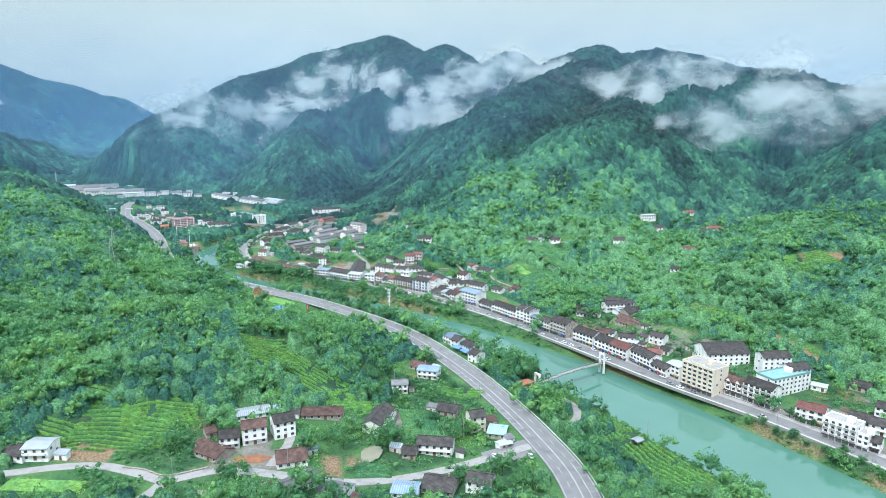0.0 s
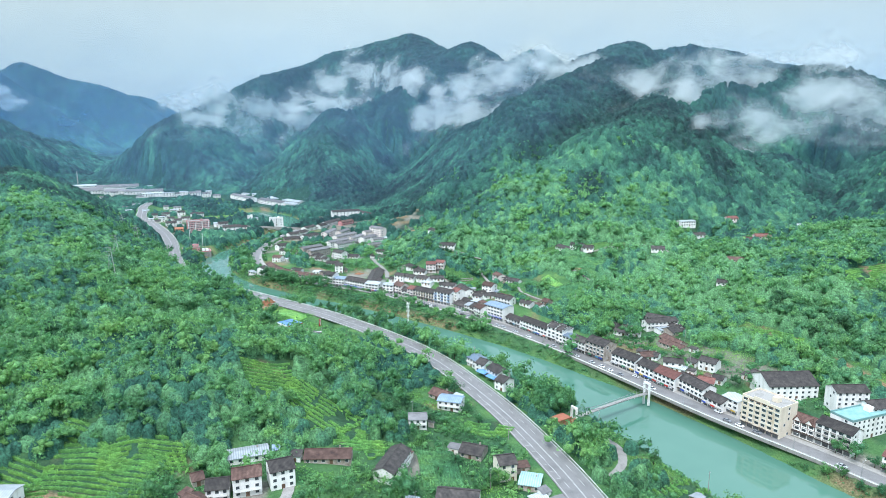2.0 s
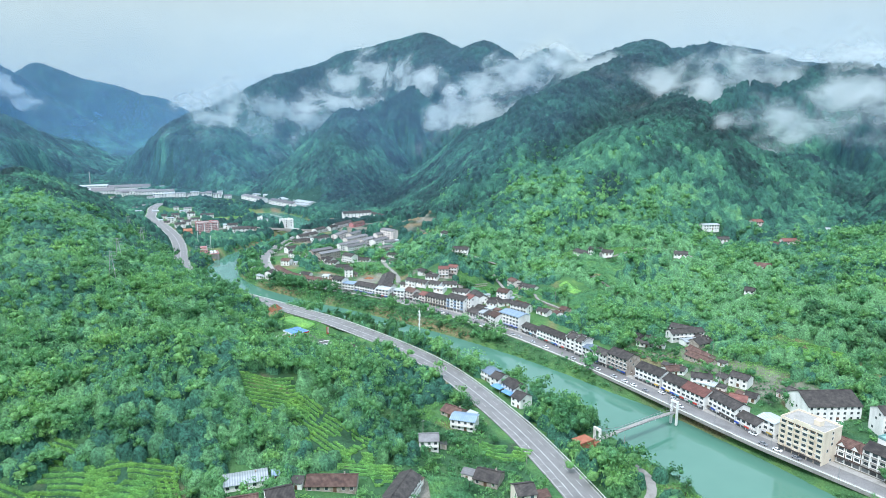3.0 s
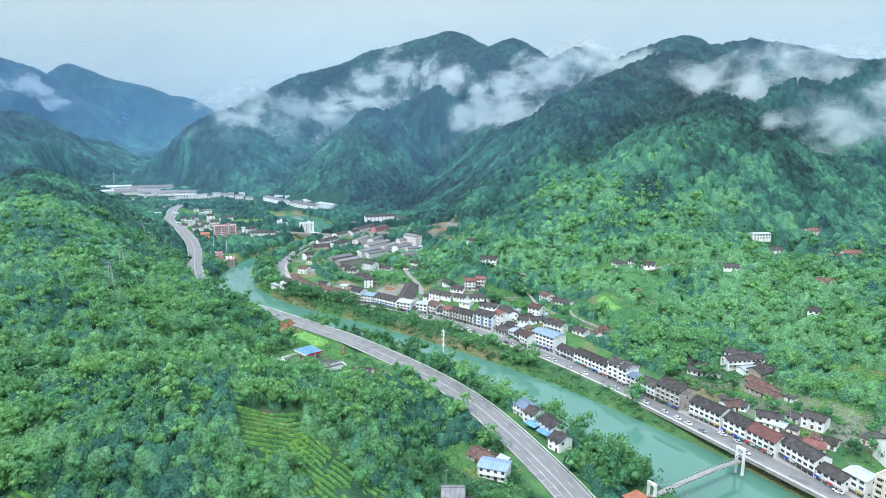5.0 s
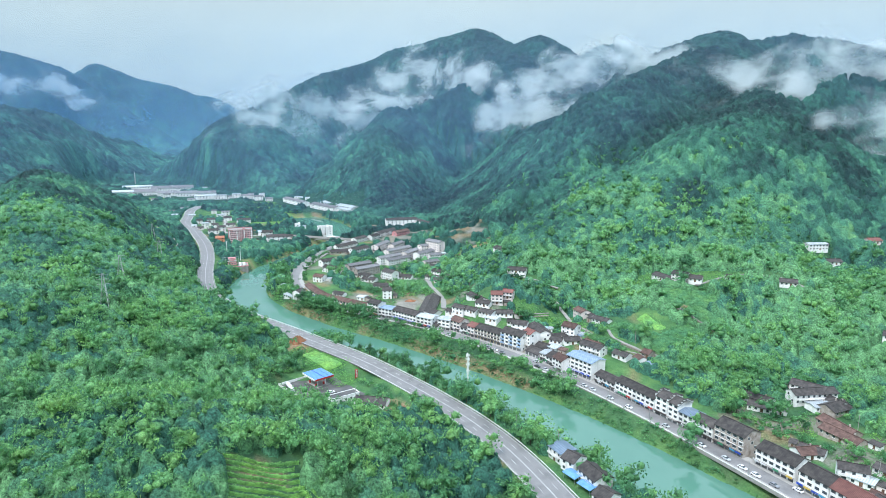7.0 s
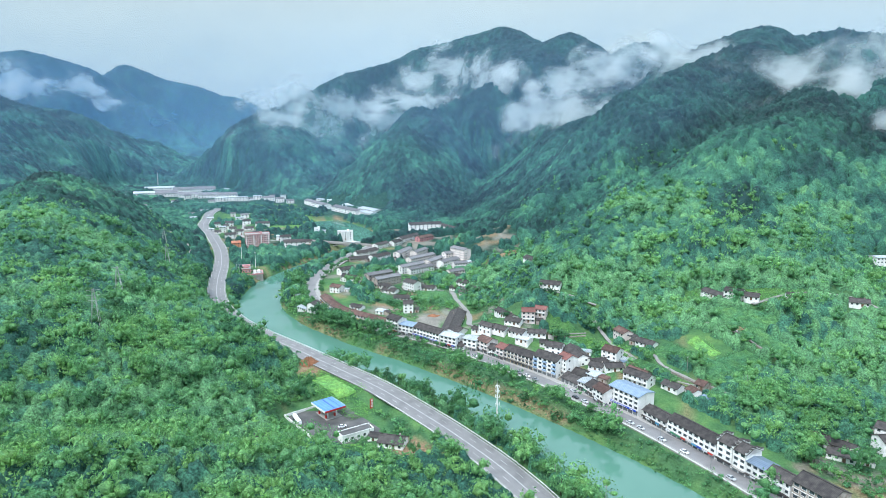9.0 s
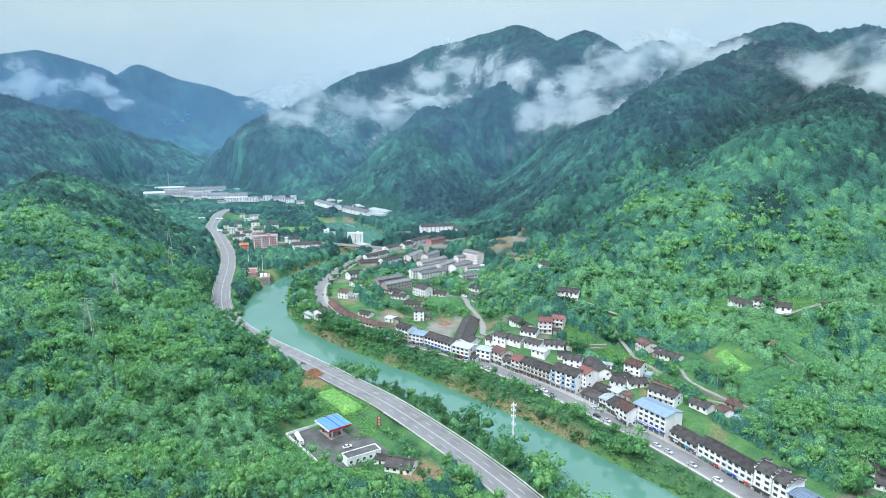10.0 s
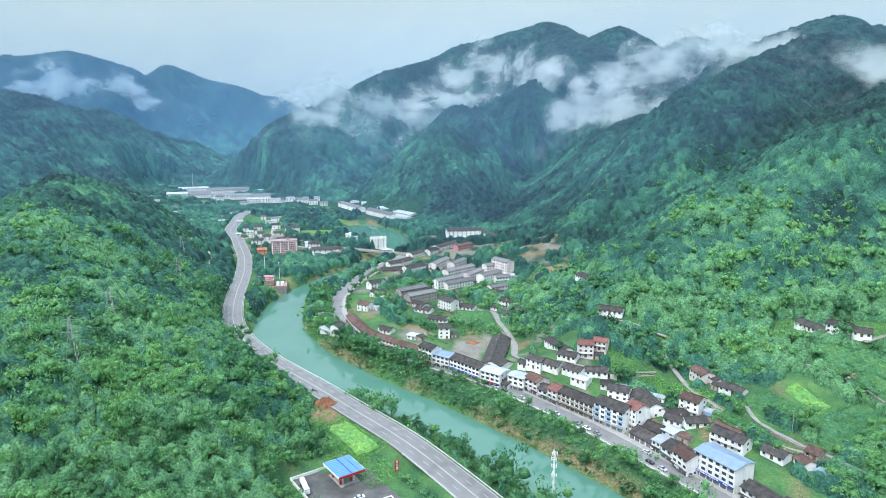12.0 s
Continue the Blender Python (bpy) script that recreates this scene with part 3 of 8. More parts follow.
lane([(-167, 798), (-150, 793), (-121, 773), (-110, 768), (-100, 735), (-92, 716), (-83, 691), (-79, 664), (-68, 642)], 2.2, "hill_lane", "pale concrete lane climbing from the town")
lane([(46, 597), (47, 582), (53, 572), (63, 564), (75, 557), (84, 549)], 1.2, "field_lane", "narrow concrete lane beside the maize")
lane([(12, 655), (19, 640), (25, 620), (31, 608), (38, 584), (48, 568), (62, 559)], 1.3, "farm_lane", "narrow stony lane between the plots")
lane([(118, 655), (150, 668), (185, 660), (215, 640)], 1.7, "slope_lane", "pale lane across the hillside")
lane([(84, 636), (101, 626), (113, 610), (124, 596)], 1.2, "terrace_lane", "stony terrace lane above the fields")
lane([(-48, 690), (-34, 685), (-20, 676), (-3, 673), (14, 668)], 1.5, "upper_lane", "pale farm lane on the slope")
lane([(-68, 642), (-46, 634), (-23, 634), (-10, 636), (6, 640)], 1.2, "path", "narrow path along a stone wall")
lane([(-600, 1072), (-560, 1020), (-518, 967), (-480, 905), (-445, 848)], 1.6, "track", "pale narrow track on the wooded hillside")
lane([(-436, 866), (-418, 842), (-397, 800)], 1.6, "track", "pale track above the trunk road")
lane([(-560, 1265), (-530, 1190), (-490, 1110), (-452, 1030), (-400, 1005), (-345, 1003)], 3.0, "far_lane", "pale lane through the far hamlet")


# ---- the ground, one sheet to the skyline ----
RELIEF = []


def ground_sheet():
    ang = np.concatenate([np.linspace(-180, -66, 30)[:-1], np.linspace(-66, 50, 380), np.linspace(50, 180, 30)[1:]])
    r = 40 * np.exp(np.linspace(0, math.log(4990 / 40), 480))
    r[0] = 2.0
    A, R = np.meshgrid(np.radians(ang), r)
    x, y = R * np.sin(A) - 10, R * np.cos(A) - 20
    z = np.concatenate([height(x[i:i + 40], y[i:i + 40]) for i in range(0, len(r), 40)])
    RELIEF.extend((ang, np.log(r), z))
    n, k = len(r), len(ang)
    idx = np.arange(n * k).reshape(n, k)
    quads = np.stack([idx[:-1, :-1], idx[:-1, 1:], idx[1:, 1:], idx[1:, :-1]], -1).reshape(-1, 4)[:, ::-1]
    xf, yf = x.ravel(), y.ravel()
    near = R.ravel() < 1800
    grass, soil, paved = np.zeros(n * k), np.zeros(n * k), np.zeros(n * k)
    opn = np.zeros(n * k)
    opn[near] = cleared(xf[near], yf[near])
    tea = in_fields(xf[near], yf[near], ("tea", "maize"))
    grass[near] = (1 - 0.75 * tea) * np.clip(0.85 * opn[near] + 0.55 * smooth((900 - np.hypot(xf[near], yf[near])) / 200) + 0.45 * smooth(fbm(xf[near] / 70, yf[near] / 70, 4, 41) * 3 - 0.2) * smooth((520 - np.hypot(xf[near], yf[near])) / 120), 0, 1)
    soil[near] = np.maximum(in_fields(xf[near], yf[near], ("soil", "clay")), 0.7 * smooth(fbm(xf[near] / 28, yf[near] / 28, 4, 47) * 4 - 1.5) * opn[near])
    paved[near] = in_fields(xf[near], yf[near], ("paved",))
    lush, maize = np.zeros(n * k), np.zeros(n * k)
    lush[near] = in_fields(xf[near], yf[near], ("rice",)) * np.where(yf[near] > 1000, 0.3, 0.0)
    maize[near] = in_fields(xf[near], yf[near], ("maize",))
    d, v, s = nearest(STREET, xf[near], yf[near])
    paved[near] = np.maximum(paved[near], np.where(s < 0, smooth(1 - (d - np.where(yf[near] > 690, 6, 13)) / np.where(yf[near] > 690, 3, 8)), 0))
    rd, rv, _ = nearest(RIVER, xf[near], yf[near])
    edge = rd - rv[:, 0]
    soil[near] = np.maximum(soil[near], 0.85 * smooth(1 - np.abs(edge - 3) / 4.5) * smooth(fbm(xf[near] / 30, yf[near] / 30, 3, 53) * 3 + 0.7))
    town = in_fields(xf[near], yf[near], ("town",)) * (yf[near] < 1150)
    paved[near] = np.maximum(paved[near], 0.8 * town * smooth(fbm(xf[near] / 16, yf[near] / 16, 3, 57) * 6 - 0.6))
    soil[near] = np.maximum(soil[near], 0.7 * town * smooth(fbm(xf[near] / 13, yf[near] / 13, 3, 58) * 6 - 1.0))
    ob = big_mesh("ground", np.stack([xf, yf, z.ravel()], 1), quads, GROUND, {"grass": grass, "soil": soil, "paved": paved, "lush": lush, "maize": maize})
    ob.data.polygons.foreach_set("use_smooth", np.ones(len(quads), bool))
    return tagged(ob, "green valley floor and wooded mountain slopes", "ground", kind="structure")


ground_sheet()

# ---- water ----
wide = RIVER.copy()
nrm = normals_of(wide)
wa = np.column_stack([wide[:, :2] + nrm * (wide[:, 2:3] + 5), np.zeros(len(wide))])
wb = np.column_stack([wide[:, :2] - nrm * (wide[:, 2:3] + 5), np.zeros(len(wide))])
up = (wide[:, 1] > 1040) | (wide[:, 0] < -300) & (wide[:, 1] > 1000)
wa[up, 2] = wb[up, 2] = 0.0
kk = len(wide)
river = link_mesh("river", np.vstack([wa, wb]), [(i, i + 1, i + 1 + kk, i + kk) for i in range(kk - 1)][::1], WATER)
if river.data.polygons[0].normal.z < 0:
    river.data.flip_normals()
tagged(river, "calm jade green river reflecting the sky", "river", kind="structure")


# ---- roads ----
def strip(name, line, a, b, top, thick, mat, parent=None, label=""):
    v, f = ribbon(line, a, b, top, thick)
    return link_mesh(name, v, f, mat, parent, label)


highway = tagged(strip("road", HIGHWAY, -7.6, 7.6, 0.0, 0.6, ASPHALT), "wide grey asphalt trunk road with white lane lines", "road", kind="structure")
street = tagged(strip("street", STREET, -4.2, 4.2, 0.0, 0.6, ASPHALT), "narrow asphalt riverside street", "street", kind="structure")


# ---- painted lines, rails and kerbs of the trunk road ----
def cut(line, s0, s1, step=None):
    """The stretch of a line between two lengths along it."""
    seg = np.linalg.norm(np.diff(line[:, :2], axis=0), axis=1)
    s = np.concatenate([[0], np.cumsum(seg)])
    n = max(2, int((s1 - s0) / (step or 8)) + 2)
    q = np.linspace(s0, min(s1, s[-1]), n)
    return np.stack([np.interp(q, s, line[:, k]) for k in range(line.shape[1])], 1)


def length_of(line):
    return float(np.linalg.norm(np.diff(line[:, :2], axis=0), axis=1).sum())


def along(line, x, y):
    """The length along a line at the place nearest to (x, y)."""
    s = np.concatenate([[0], np.cumsum(np.linalg.norm(np.diff(line[:, :2], axis=0), axis=1))])
    return float(s[np.argmin((line[:, 0] - x) ** 2 + (line[:, 1] - y) ** 2)])


HW_LEN, ST_LEN = length_of(HIGHWAY), length_of(STREET)
for off in (-0.18, 0.18, -6.9, 6.9):
    strip("edge_line" if abs(off) > 1 else "centre_line", HIGHWAY, off - 0.09, off + 0.09, 0.02, 0.02, PAINT_LINE, highway)
s_mark = 40.0
while s_mark < 900:
    for off in (-3.45, 3.45):
        strip("lane_dash", cut(HIGHWAY, s_mark, s_mark + 4.6, 4), off - 0.1, off + 0.1, 0.02, 0.02, PAINT_LINE, highway)
    s_mark += 12.0
# parking bays: the west side before the junction, the east side beyond it
for s0, s1, lo, hi in ((along(HIGHWAY, 43, 296), along(HIGHWAY, 12, 378), 3.7, 6.8), (along(HIGHWAY, 50, 190), along(HIGHWAY, 54, 262), -6.8, -3.7)):
    strip("bay_line", cut(HIGHWAY, s0, s1), 3.62 if lo > 0 else -3.78, 3.78 if lo > 0 else -3.62, 0.024, 0.02, PAINT_LINE, highway)
    s_mark = s0
    while s_mark <= s1:
        strip("bay_line", cut(HIGHWAY, s_mark, s_mark + 0.16, 1), lo, hi, 0.024, 0.02, PAINT_LINE, highway)
        s_mark += 6.1


def guard_rail(line, off, name, label, s0, s1, post=4.0):
    """A rail on posts along a road."""
    ln = cut(line, s0, s1, 6)
    thing = tagged(new(name), label, "guard rail", kind="structure")
    for k, (z, t) in enumerate(((0.72, 0.3), (0.36, 0.12))):
        strip("rail", ln, off - 0.05, off + 0.05, z, t, WHITE_METAL, thing)
    v, f = [], []
    n = normals_of(ln)
    pos = cut(line, s0, s1, post)
    nn = normals_of(pos)
    for p, q in zip(pos, nn):
        c = p[:2] + q * off
        b = len(v)
        for z in (-0.3, 0.75):
            v += [(c[0] - 0.08, c[1] - 0.08, p[2] + z), (c[0] + 0.08, c[1] - 0.08, p[2] + z), (c[0] + 0.08, c[1] + 0.08, p[2] + z), (c[0] - 0.08, c[1] + 0.08, p[2] + z)]
        f += [(b, b + 1, b + 5, b + 4), (b + 1, b + 2, b + 6, b + 5), (b + 2, b + 3, b + 7, b + 6), (b + 3, b, b + 4, b + 7), (b + 4, b + 5, b + 6, b + 7)]
    tagged(link_mesh("rail_posts", v, f, WHITE_METAL, thing), kind="stuff")
    return thing


guard_rail(HIGHWAY, -8.0, "guard_rail_east", "long white steel guard rail beside the trunk road", 30, HW_LEN)
guard_rail(HIGHWAY, 8.0, "guard_rail_west", "white steel guard rail on the hill side of the road", along(HIGHWAY, 5, 392), along(HIGHWAY, -110, 532))
guard_rail(HIGHWAY, 8.0, "guard_rail_far", "white steel guard rail round the road bend", along(HIGHWAY, -240, 628), HW_LEN)
# the street: kerb, riverside pavement, stone wall and white parapet
tagged(strip("pavement_river", STREET, 4.2, 6.4, 0.13, 0.8, CONCRETE), "pale concrete riverside footway", "pavement", kind="structure")
tagged(strip("pavement_shops", STREET, -8.2, -4.2, 0.13, 0.8, CONCRETE), "pale concrete pavement before the shops", "pavement", kind="structure")
tagged(strip("retaining_wall", STREET, 6.0, 6.5, 0.05, 1.5, CONCRETE), "grey stone river wall below the street", "wall", kind="structure")
guard_rail(STREET, 6.25, "parapet", "white concrete balustrade along the riverside street", 5, ST_LEN, 3.0)


# ---- mist: upright sheets stand in for haze that thickens up the valley, and low clouds on the slopes ----
def haze_sheet(r, amount):
    """An upright sheet standing in for distance haze, fading out towards the ground and upwards."""
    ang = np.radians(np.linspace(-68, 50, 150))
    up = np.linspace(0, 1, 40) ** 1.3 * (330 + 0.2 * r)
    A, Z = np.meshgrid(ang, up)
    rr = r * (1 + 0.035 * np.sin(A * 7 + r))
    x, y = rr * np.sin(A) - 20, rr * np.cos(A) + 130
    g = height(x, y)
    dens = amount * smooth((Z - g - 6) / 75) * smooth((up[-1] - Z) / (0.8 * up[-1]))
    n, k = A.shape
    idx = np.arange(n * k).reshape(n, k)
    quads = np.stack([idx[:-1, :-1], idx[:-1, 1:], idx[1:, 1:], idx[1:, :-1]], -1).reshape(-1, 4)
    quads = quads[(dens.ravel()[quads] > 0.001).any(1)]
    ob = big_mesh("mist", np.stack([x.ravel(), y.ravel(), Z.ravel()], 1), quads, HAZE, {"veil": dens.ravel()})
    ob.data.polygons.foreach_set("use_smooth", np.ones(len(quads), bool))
    return tagged(ob, "blue see-through sheet standing in for distance haze", "mist", "veils of haze", "stuff")


# added sheets, curved round the camera's path, tint what lies beyond like haze
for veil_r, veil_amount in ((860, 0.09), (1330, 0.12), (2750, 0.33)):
    haze_sheet(veil_r, veil_amount)


def low_cloud(puffs, label, toward=0.75):
    """A bank of cloud before a slope: a torn curtain that runs through its puffs (x, y, z, radius), densest round them."""
    V, F, D, off = [], [], [], 0
    line = spline(puffs, 12)
    line = np.vstack([2 * line[0] - line[min(14, len(line) - 1)], line, 2 * line[-1] - line[-min(15, len(line))]]) if len(line) > 2 else line
    line = cut(np.column_stack([line[:, :2], line[:, 2:]]), 0, 1e9, 1e9) if len(line) < 3 else line
    s = np.concatenate([[0], np.cumsum(np.linalg.norm(np.diff(line[:, :2], axis=0), axis=1))])
    q = np.arange(0, s[-1], 9.0)
    line = np.stack([np.interp(q, s, line[:, k]) for k in range(4)], 1)
    way = line[:, :2] / np.linalg.norm(line[:, :2], axis=1)[:, None]
    for i in range(1):
        rows = np.linspace(-1.35, 1.35, 26)
        shift = (toward + 0.35 * i) * line[:, 3]
        x = (line[:, 0] - way[:, 0] * shift)[None] + way[:, 0][None] * rows[:, None] * 0.35 * line[:, 3][None]
        y = (line[:, 1] - way[:, 1] * shift)[None] + way[:, 1][None] * rows[:, None] * 0.35 * line[:, 3][None]
        z = line[:, 2][None] + rows[:, None] * line[:, 3][None]
        wob = 0.3 * line[:, 3][None] * fbm(q[None] / 60 + 0 * rows[:, None], rows[:, None] * 1.5 + 0 * q[None], 3, 70 + i)
        x, y = x + way[:, 0][None] * wob, y + way[:, 1][None] * wob
        d = np.zeros(x.shape)
        for px, py, pz, pr in puffs:
            k = np.argmin((line[:, 0] - px) ** 2 + (line[:, 1] - py) ** 2)
            along_ = (q[None] - q[k]) / pr
            d = np.maximum(d, np.exp(-(along_ ** 2 * 0.75 + ((z - pz) / pr) ** 2 * 1.7)))
        d *= smooth((1.35 - np.abs(rows))[:, None] / 0.4) * smooth(q / 30)[None] * smooth((q[-1] - q) / 30)[None]
        n, k = x.shape
        idx = np.arange(n * k).reshape(n, k) + off
        F.append(np.stack([idx[:-1, :-1], idx[:-1, 1:], idx[1:, 1:], idx[1:, :-1]], -1).reshape(-1, 4))
        V.append(np.stack([x.ravel(), y.ravel(), z.ravel()], 1))
        D.append(d.ravel())
        off += n * k
    V, F, D = np.vstack(V), np.vstack(F), np.concatenate(D)
    F = F[(D[F] > 0.03).any(1)]
    ob = big_mesh("low_cloud", V, F, CLOUD, {"veil": D})
    ob.data.polygons.foreach_set("use_smooth", np.ones(len(F), bool))
    return tagged(ob, label, "cloud", "low clouds on the mountains", "stuff")


low_cloud([(-690, 1640, 182, 60), (-640, 1720, 195, 90), (-580, 1850, 200, 100), (-520, 1960, 196, 100), (-430, 1990, 215, 80)], "white low cloud hanging on the far mountain flank")
low_cloud([(-400, 2050, 290, 80), (-310, 2060, 300, 100), (-220, 1900, 285, 85), (-140, 1780, 270, 70), (-80, 1720, 235, 60)], "torn white cloud below the far summit")
low_cloud([(-100, 1580, 172, 60), (-40, 1530, 182, 75), (20, 1490, 190, 70), (70, 1480, 192, 50)], "white cloud rising out of the side valley")
low_cloud([(0, 1700, 262, 60), (60, 1690, 275, 75), (120, 1720, 295, 75), (190, 1750, 305, 60)], "torn white cloud in the saddle between summits", 0.6)
low_cloud([(180, 1500, 290, 55), (260, 1500, 292, 45)], "thin white wisp below the near summit", 0.3)
low_cloud([(320, 1230, 235, 55), (378, 1190, 232, 60), (440, 1230, 250, 70), (520, 1230, 265, 70), (600, 1210, 262, 60)], "drifting white cloud between the eastern ridges")
low_cloud([(440, 1040, 165, 55), (510, 1050, 182, 60), (590, 1045, 192, 70), (665, 1030, 200, 75), (760, 1000, 205, 85)], "bright cloud bank along the eastern slope")
low_cloud([(330, 975, 165, 26), (365, 985, 170, 30)], "small white wisp over the green spur", 0.3)
low_cloud([(-1919, 2103, 288, 70), (-1853, 2167, 310, 95), (-1792, 2223, 293, 70), (-1730, 2316, 314, 55), (-1693, 2346, 295, 50), (-1657, 2374, 252, 55)], "small white clouds on the western mountains", 0.2)


# ---- houses ----
def roof_material(name, colours, pitch=4.0, metal=0.0, rough=0.75):
    """Tiled or ribbed roofing: courses running down the slope, with weather stains."""
    m, n, l, b = material(name, rough, metal, 0.3)
    tc = n.new("ShaderNodeTexCoord")
    p = place_node(n)
    wv = n.new("ShaderNodeTexWave")
    wv.bands_direction = "X"
    wv.inputs["Scale"].default_value, wv.inputs["Distortion"].default_value = pitch * 0.16, 0.4
    l.new(tc.outputs["Object"], wv.inputs["Vector"])
    c = ramp_node(n, l, noise_node(n, l, 0.45, 5, p), [(0.3 + 0.4 * i / max(1, len(colours) - 1), k) for i, k in enumerate(colours)])
    g = ramp_node(n, l, wv.outputs["Fac"], [(0.2, (0.78, 0.78, 0.78)), (0.8, (1.1, 1.1, 1.1))])
    c = mix_node(n, l, 1.0, c, g, "MULTIPLY")
    info = n.new("ShaderNodeObjectInfo")
    v = n.new("ShaderNodeMapRange")
    v.inputs["To Min"].default_value, v.inputs["To Max"].default_value = 0.75, 1.3
    l.new(info.outputs["Random"], v.inputs[0])
    h = n.new("ShaderNodeHueSaturation")
    l.new(v.outputs[0], h.inputs["Value"])
    l.new(c, h.inputs["Color"])
    l.new(h.outputs[0], b.inputs["Base Color"])
    bump_node(n, l, b, wv.outputs["Fac"], 0.4, 0.08)
    return m


WALLS = {
    "w": ("white rendered", weathered("white_render", [(0.62, 0.62, 0.60), (0.82, 0.82, 0.80), (0.88, 0.88, 0.87)], 0.35, 0.85, streak=True, random_amount=0.08)),
    "p": ("pale pink rendered", weathered("pink_render", [(0.58, 0.50, 0.48), (0.76, 0.69, 0.66), (0.82, 0.76, 0.73)], 0.35, 0.85, streak=True)),
    "y": ("cream and ochre rendered", weathered("ochre_render", [(0.60, 0.46, 0.28), (0.74, 0.62, 0.42)], 0.35, 0.85, streak=True)),
    "e": ("beige tiled", weathered("beige_tile", [(0.62, 0.53, 0.42), (0.78, 0.70, 0.58)], 0.35, 0.7, streak=True)),
    "c": ("cream rendered", weathered("cream_render", [(0.60, 0.56, 0.46), (0.78, 0.74, 0.64)], 0.35, 0.85, streak=True)),
    "g": ("weathered grey brick", weathered("grey_brick", [(0.24, 0.20, 0.17), (0.40, 0.35, 0.31), (0.50, 0.46, 0.42)], 0.5, 0.9)),
    "r": ("faded red painted", weathered("red_render", [(0.46, 0.19, 0.20), (0.60, 0.30, 0.30)], 0.4, 0.8, streak=True)),
    "o": ("orange rendered", weathered("orange_render", [(0.48, 0.22, 0.13), (0.62, 0.32, 0.20)], 0.4, 0.8)),
    "l": ("pale steel clad", weathered("steel_cladding", [(0.55, 0.62, 0.66), (0.68, 0.74, 0.77)], 0.3, 0.5)),
}
ROOFS = {
    "d": ("dark grey tiled", roof_material("dark_tiles", [(0.028, 0.026, 0.026), (0.052, 0.047, 0.045), (0.085, 0.076, 0.070)]), 0.46),
    "n": ("brown tiled", roof_material("brown_tiles", [(0.055, 0.034, 0.030), (0.10, 0.058, 0.048), (0.15, 0.095, 0.078)]), 0.46),
    "r": ("red tiled", roof_material("red_tiles", [(0.12, 0.052, 0.046), (0.20, 0.088, 0.074)]), 0.46),
    "b": ("blue steel sheet", roof_material("blue_sheet", [(0.15, 0.22, 0.31), (0.24, 0.31, 0.39)], 2.0, 0.2, 0.45), 0.22),
    "l": ("pale steel sheet", roof_material("pale_sheet", [(0.32, 0.36, 0.39), (0.45, 0.49, 0.51)], 2.0, 0.2, 0.5), 0.2),
    "s": ("grey slate", roof_material("grey_slate", [(0.12, 0.12, 0.125), (0.19, 0.19, 0.195)]), 0.36),
    "q": ("pale aqua sheet", roof_material("aqua_sheet", [(0.22, 0.36, 0.36), (0.30, 0.44, 0.43)], 2.0, 0.1, 0.5), 0.15),
    "f": ("flat concrete", CONCRETE, 0.0),
    "a": ("flat aqua painted", weathered("aqua_paint", [(0.16, 0.34, 0.34), (0.26, 0.42, 0.41)], 0.4, 0.7), 0.0),
    "o": ("orange tiled", roof_material("orange_tiles", [(0.30, 0.12, 0.07), (0.42, 0.19, 0.12)]), 0.4),
}
GLASS, gn, gl, gb = material("window_glass", 0.08, 0, 0.6)
gb.inputs["Base Color"].default_value = (0.05, 0.065, 0.075, 1)
SHUTTER = weathered("roller_shutter", [(0.10, 0.11, 0.12), (0.26, 0.27, 0.28)], 0.5, 0.5, random_amount=0.5)
FRAME = weathered("window_frame", [(0.62, 0.64, 0.64), (0.74, 0.75, 0.74)], 0.8, 0.5)
WOOD_DOOR = weathered("door_wood", [(0.10, 0.06, 0.04), (0.20, 0.12, 0.08)], 1.0, 0.6, random_amount=0.3)


SIGN_BLUE = weathered("sign_blue", [(0.02, 0.06, 0.42), (0.03, 0.09, 0.50)], 0.8, 0.4)
BALCONY_BLUE = weathered("balcony_blue", [(0.24, 0.36, 0.52), (0.34, 0.46, 0.60)], 0.6, 0.6)
TIMBER = weathered("dark_timber", [(0.05, 0.03, 0.022), (0.10, 0.06, 0.045)], 0.8, 0.7)
SIGNS = [weathered("shop_sign", [c, tuple(k * 1.25 for k in c)], 0.9, 0.45) for c in ((0.03, 0.08, 0.40), (0.45, 0.05, 0.04), (0.05, 0.22, 0.12), (0.50, 0.36, 0.08), (0.52, 0.54, 0.56), (0.06, 0.24, 0.38))]


def box_data(x0, y0, z0, x1, y1, z1):
    v = [(x, y, z) for z in (z0, z1) for y in (y0, y1) for x in (x0, x1)]
    f = [(0, 2, 3, 1), (4, 5, 7, 6), (0, 1, 5, 4), (2, 6, 7, 3), (0, 4, 6, 2), (1, 3, 7, 5)]
    return v, f


def boxes(*specs):
    """Verts and faces of several boxes together."""
    V, F = [], []
    for s in specs:
        v, f = box_data(*s)
        F += [tuple(i + len(V) for i in q) for q in f]
        V += v
    return V, F


def box_part(name, spec, mat, parent, label=""):
    return link_mesh(name, *boxes(spec), mat, parent, label)


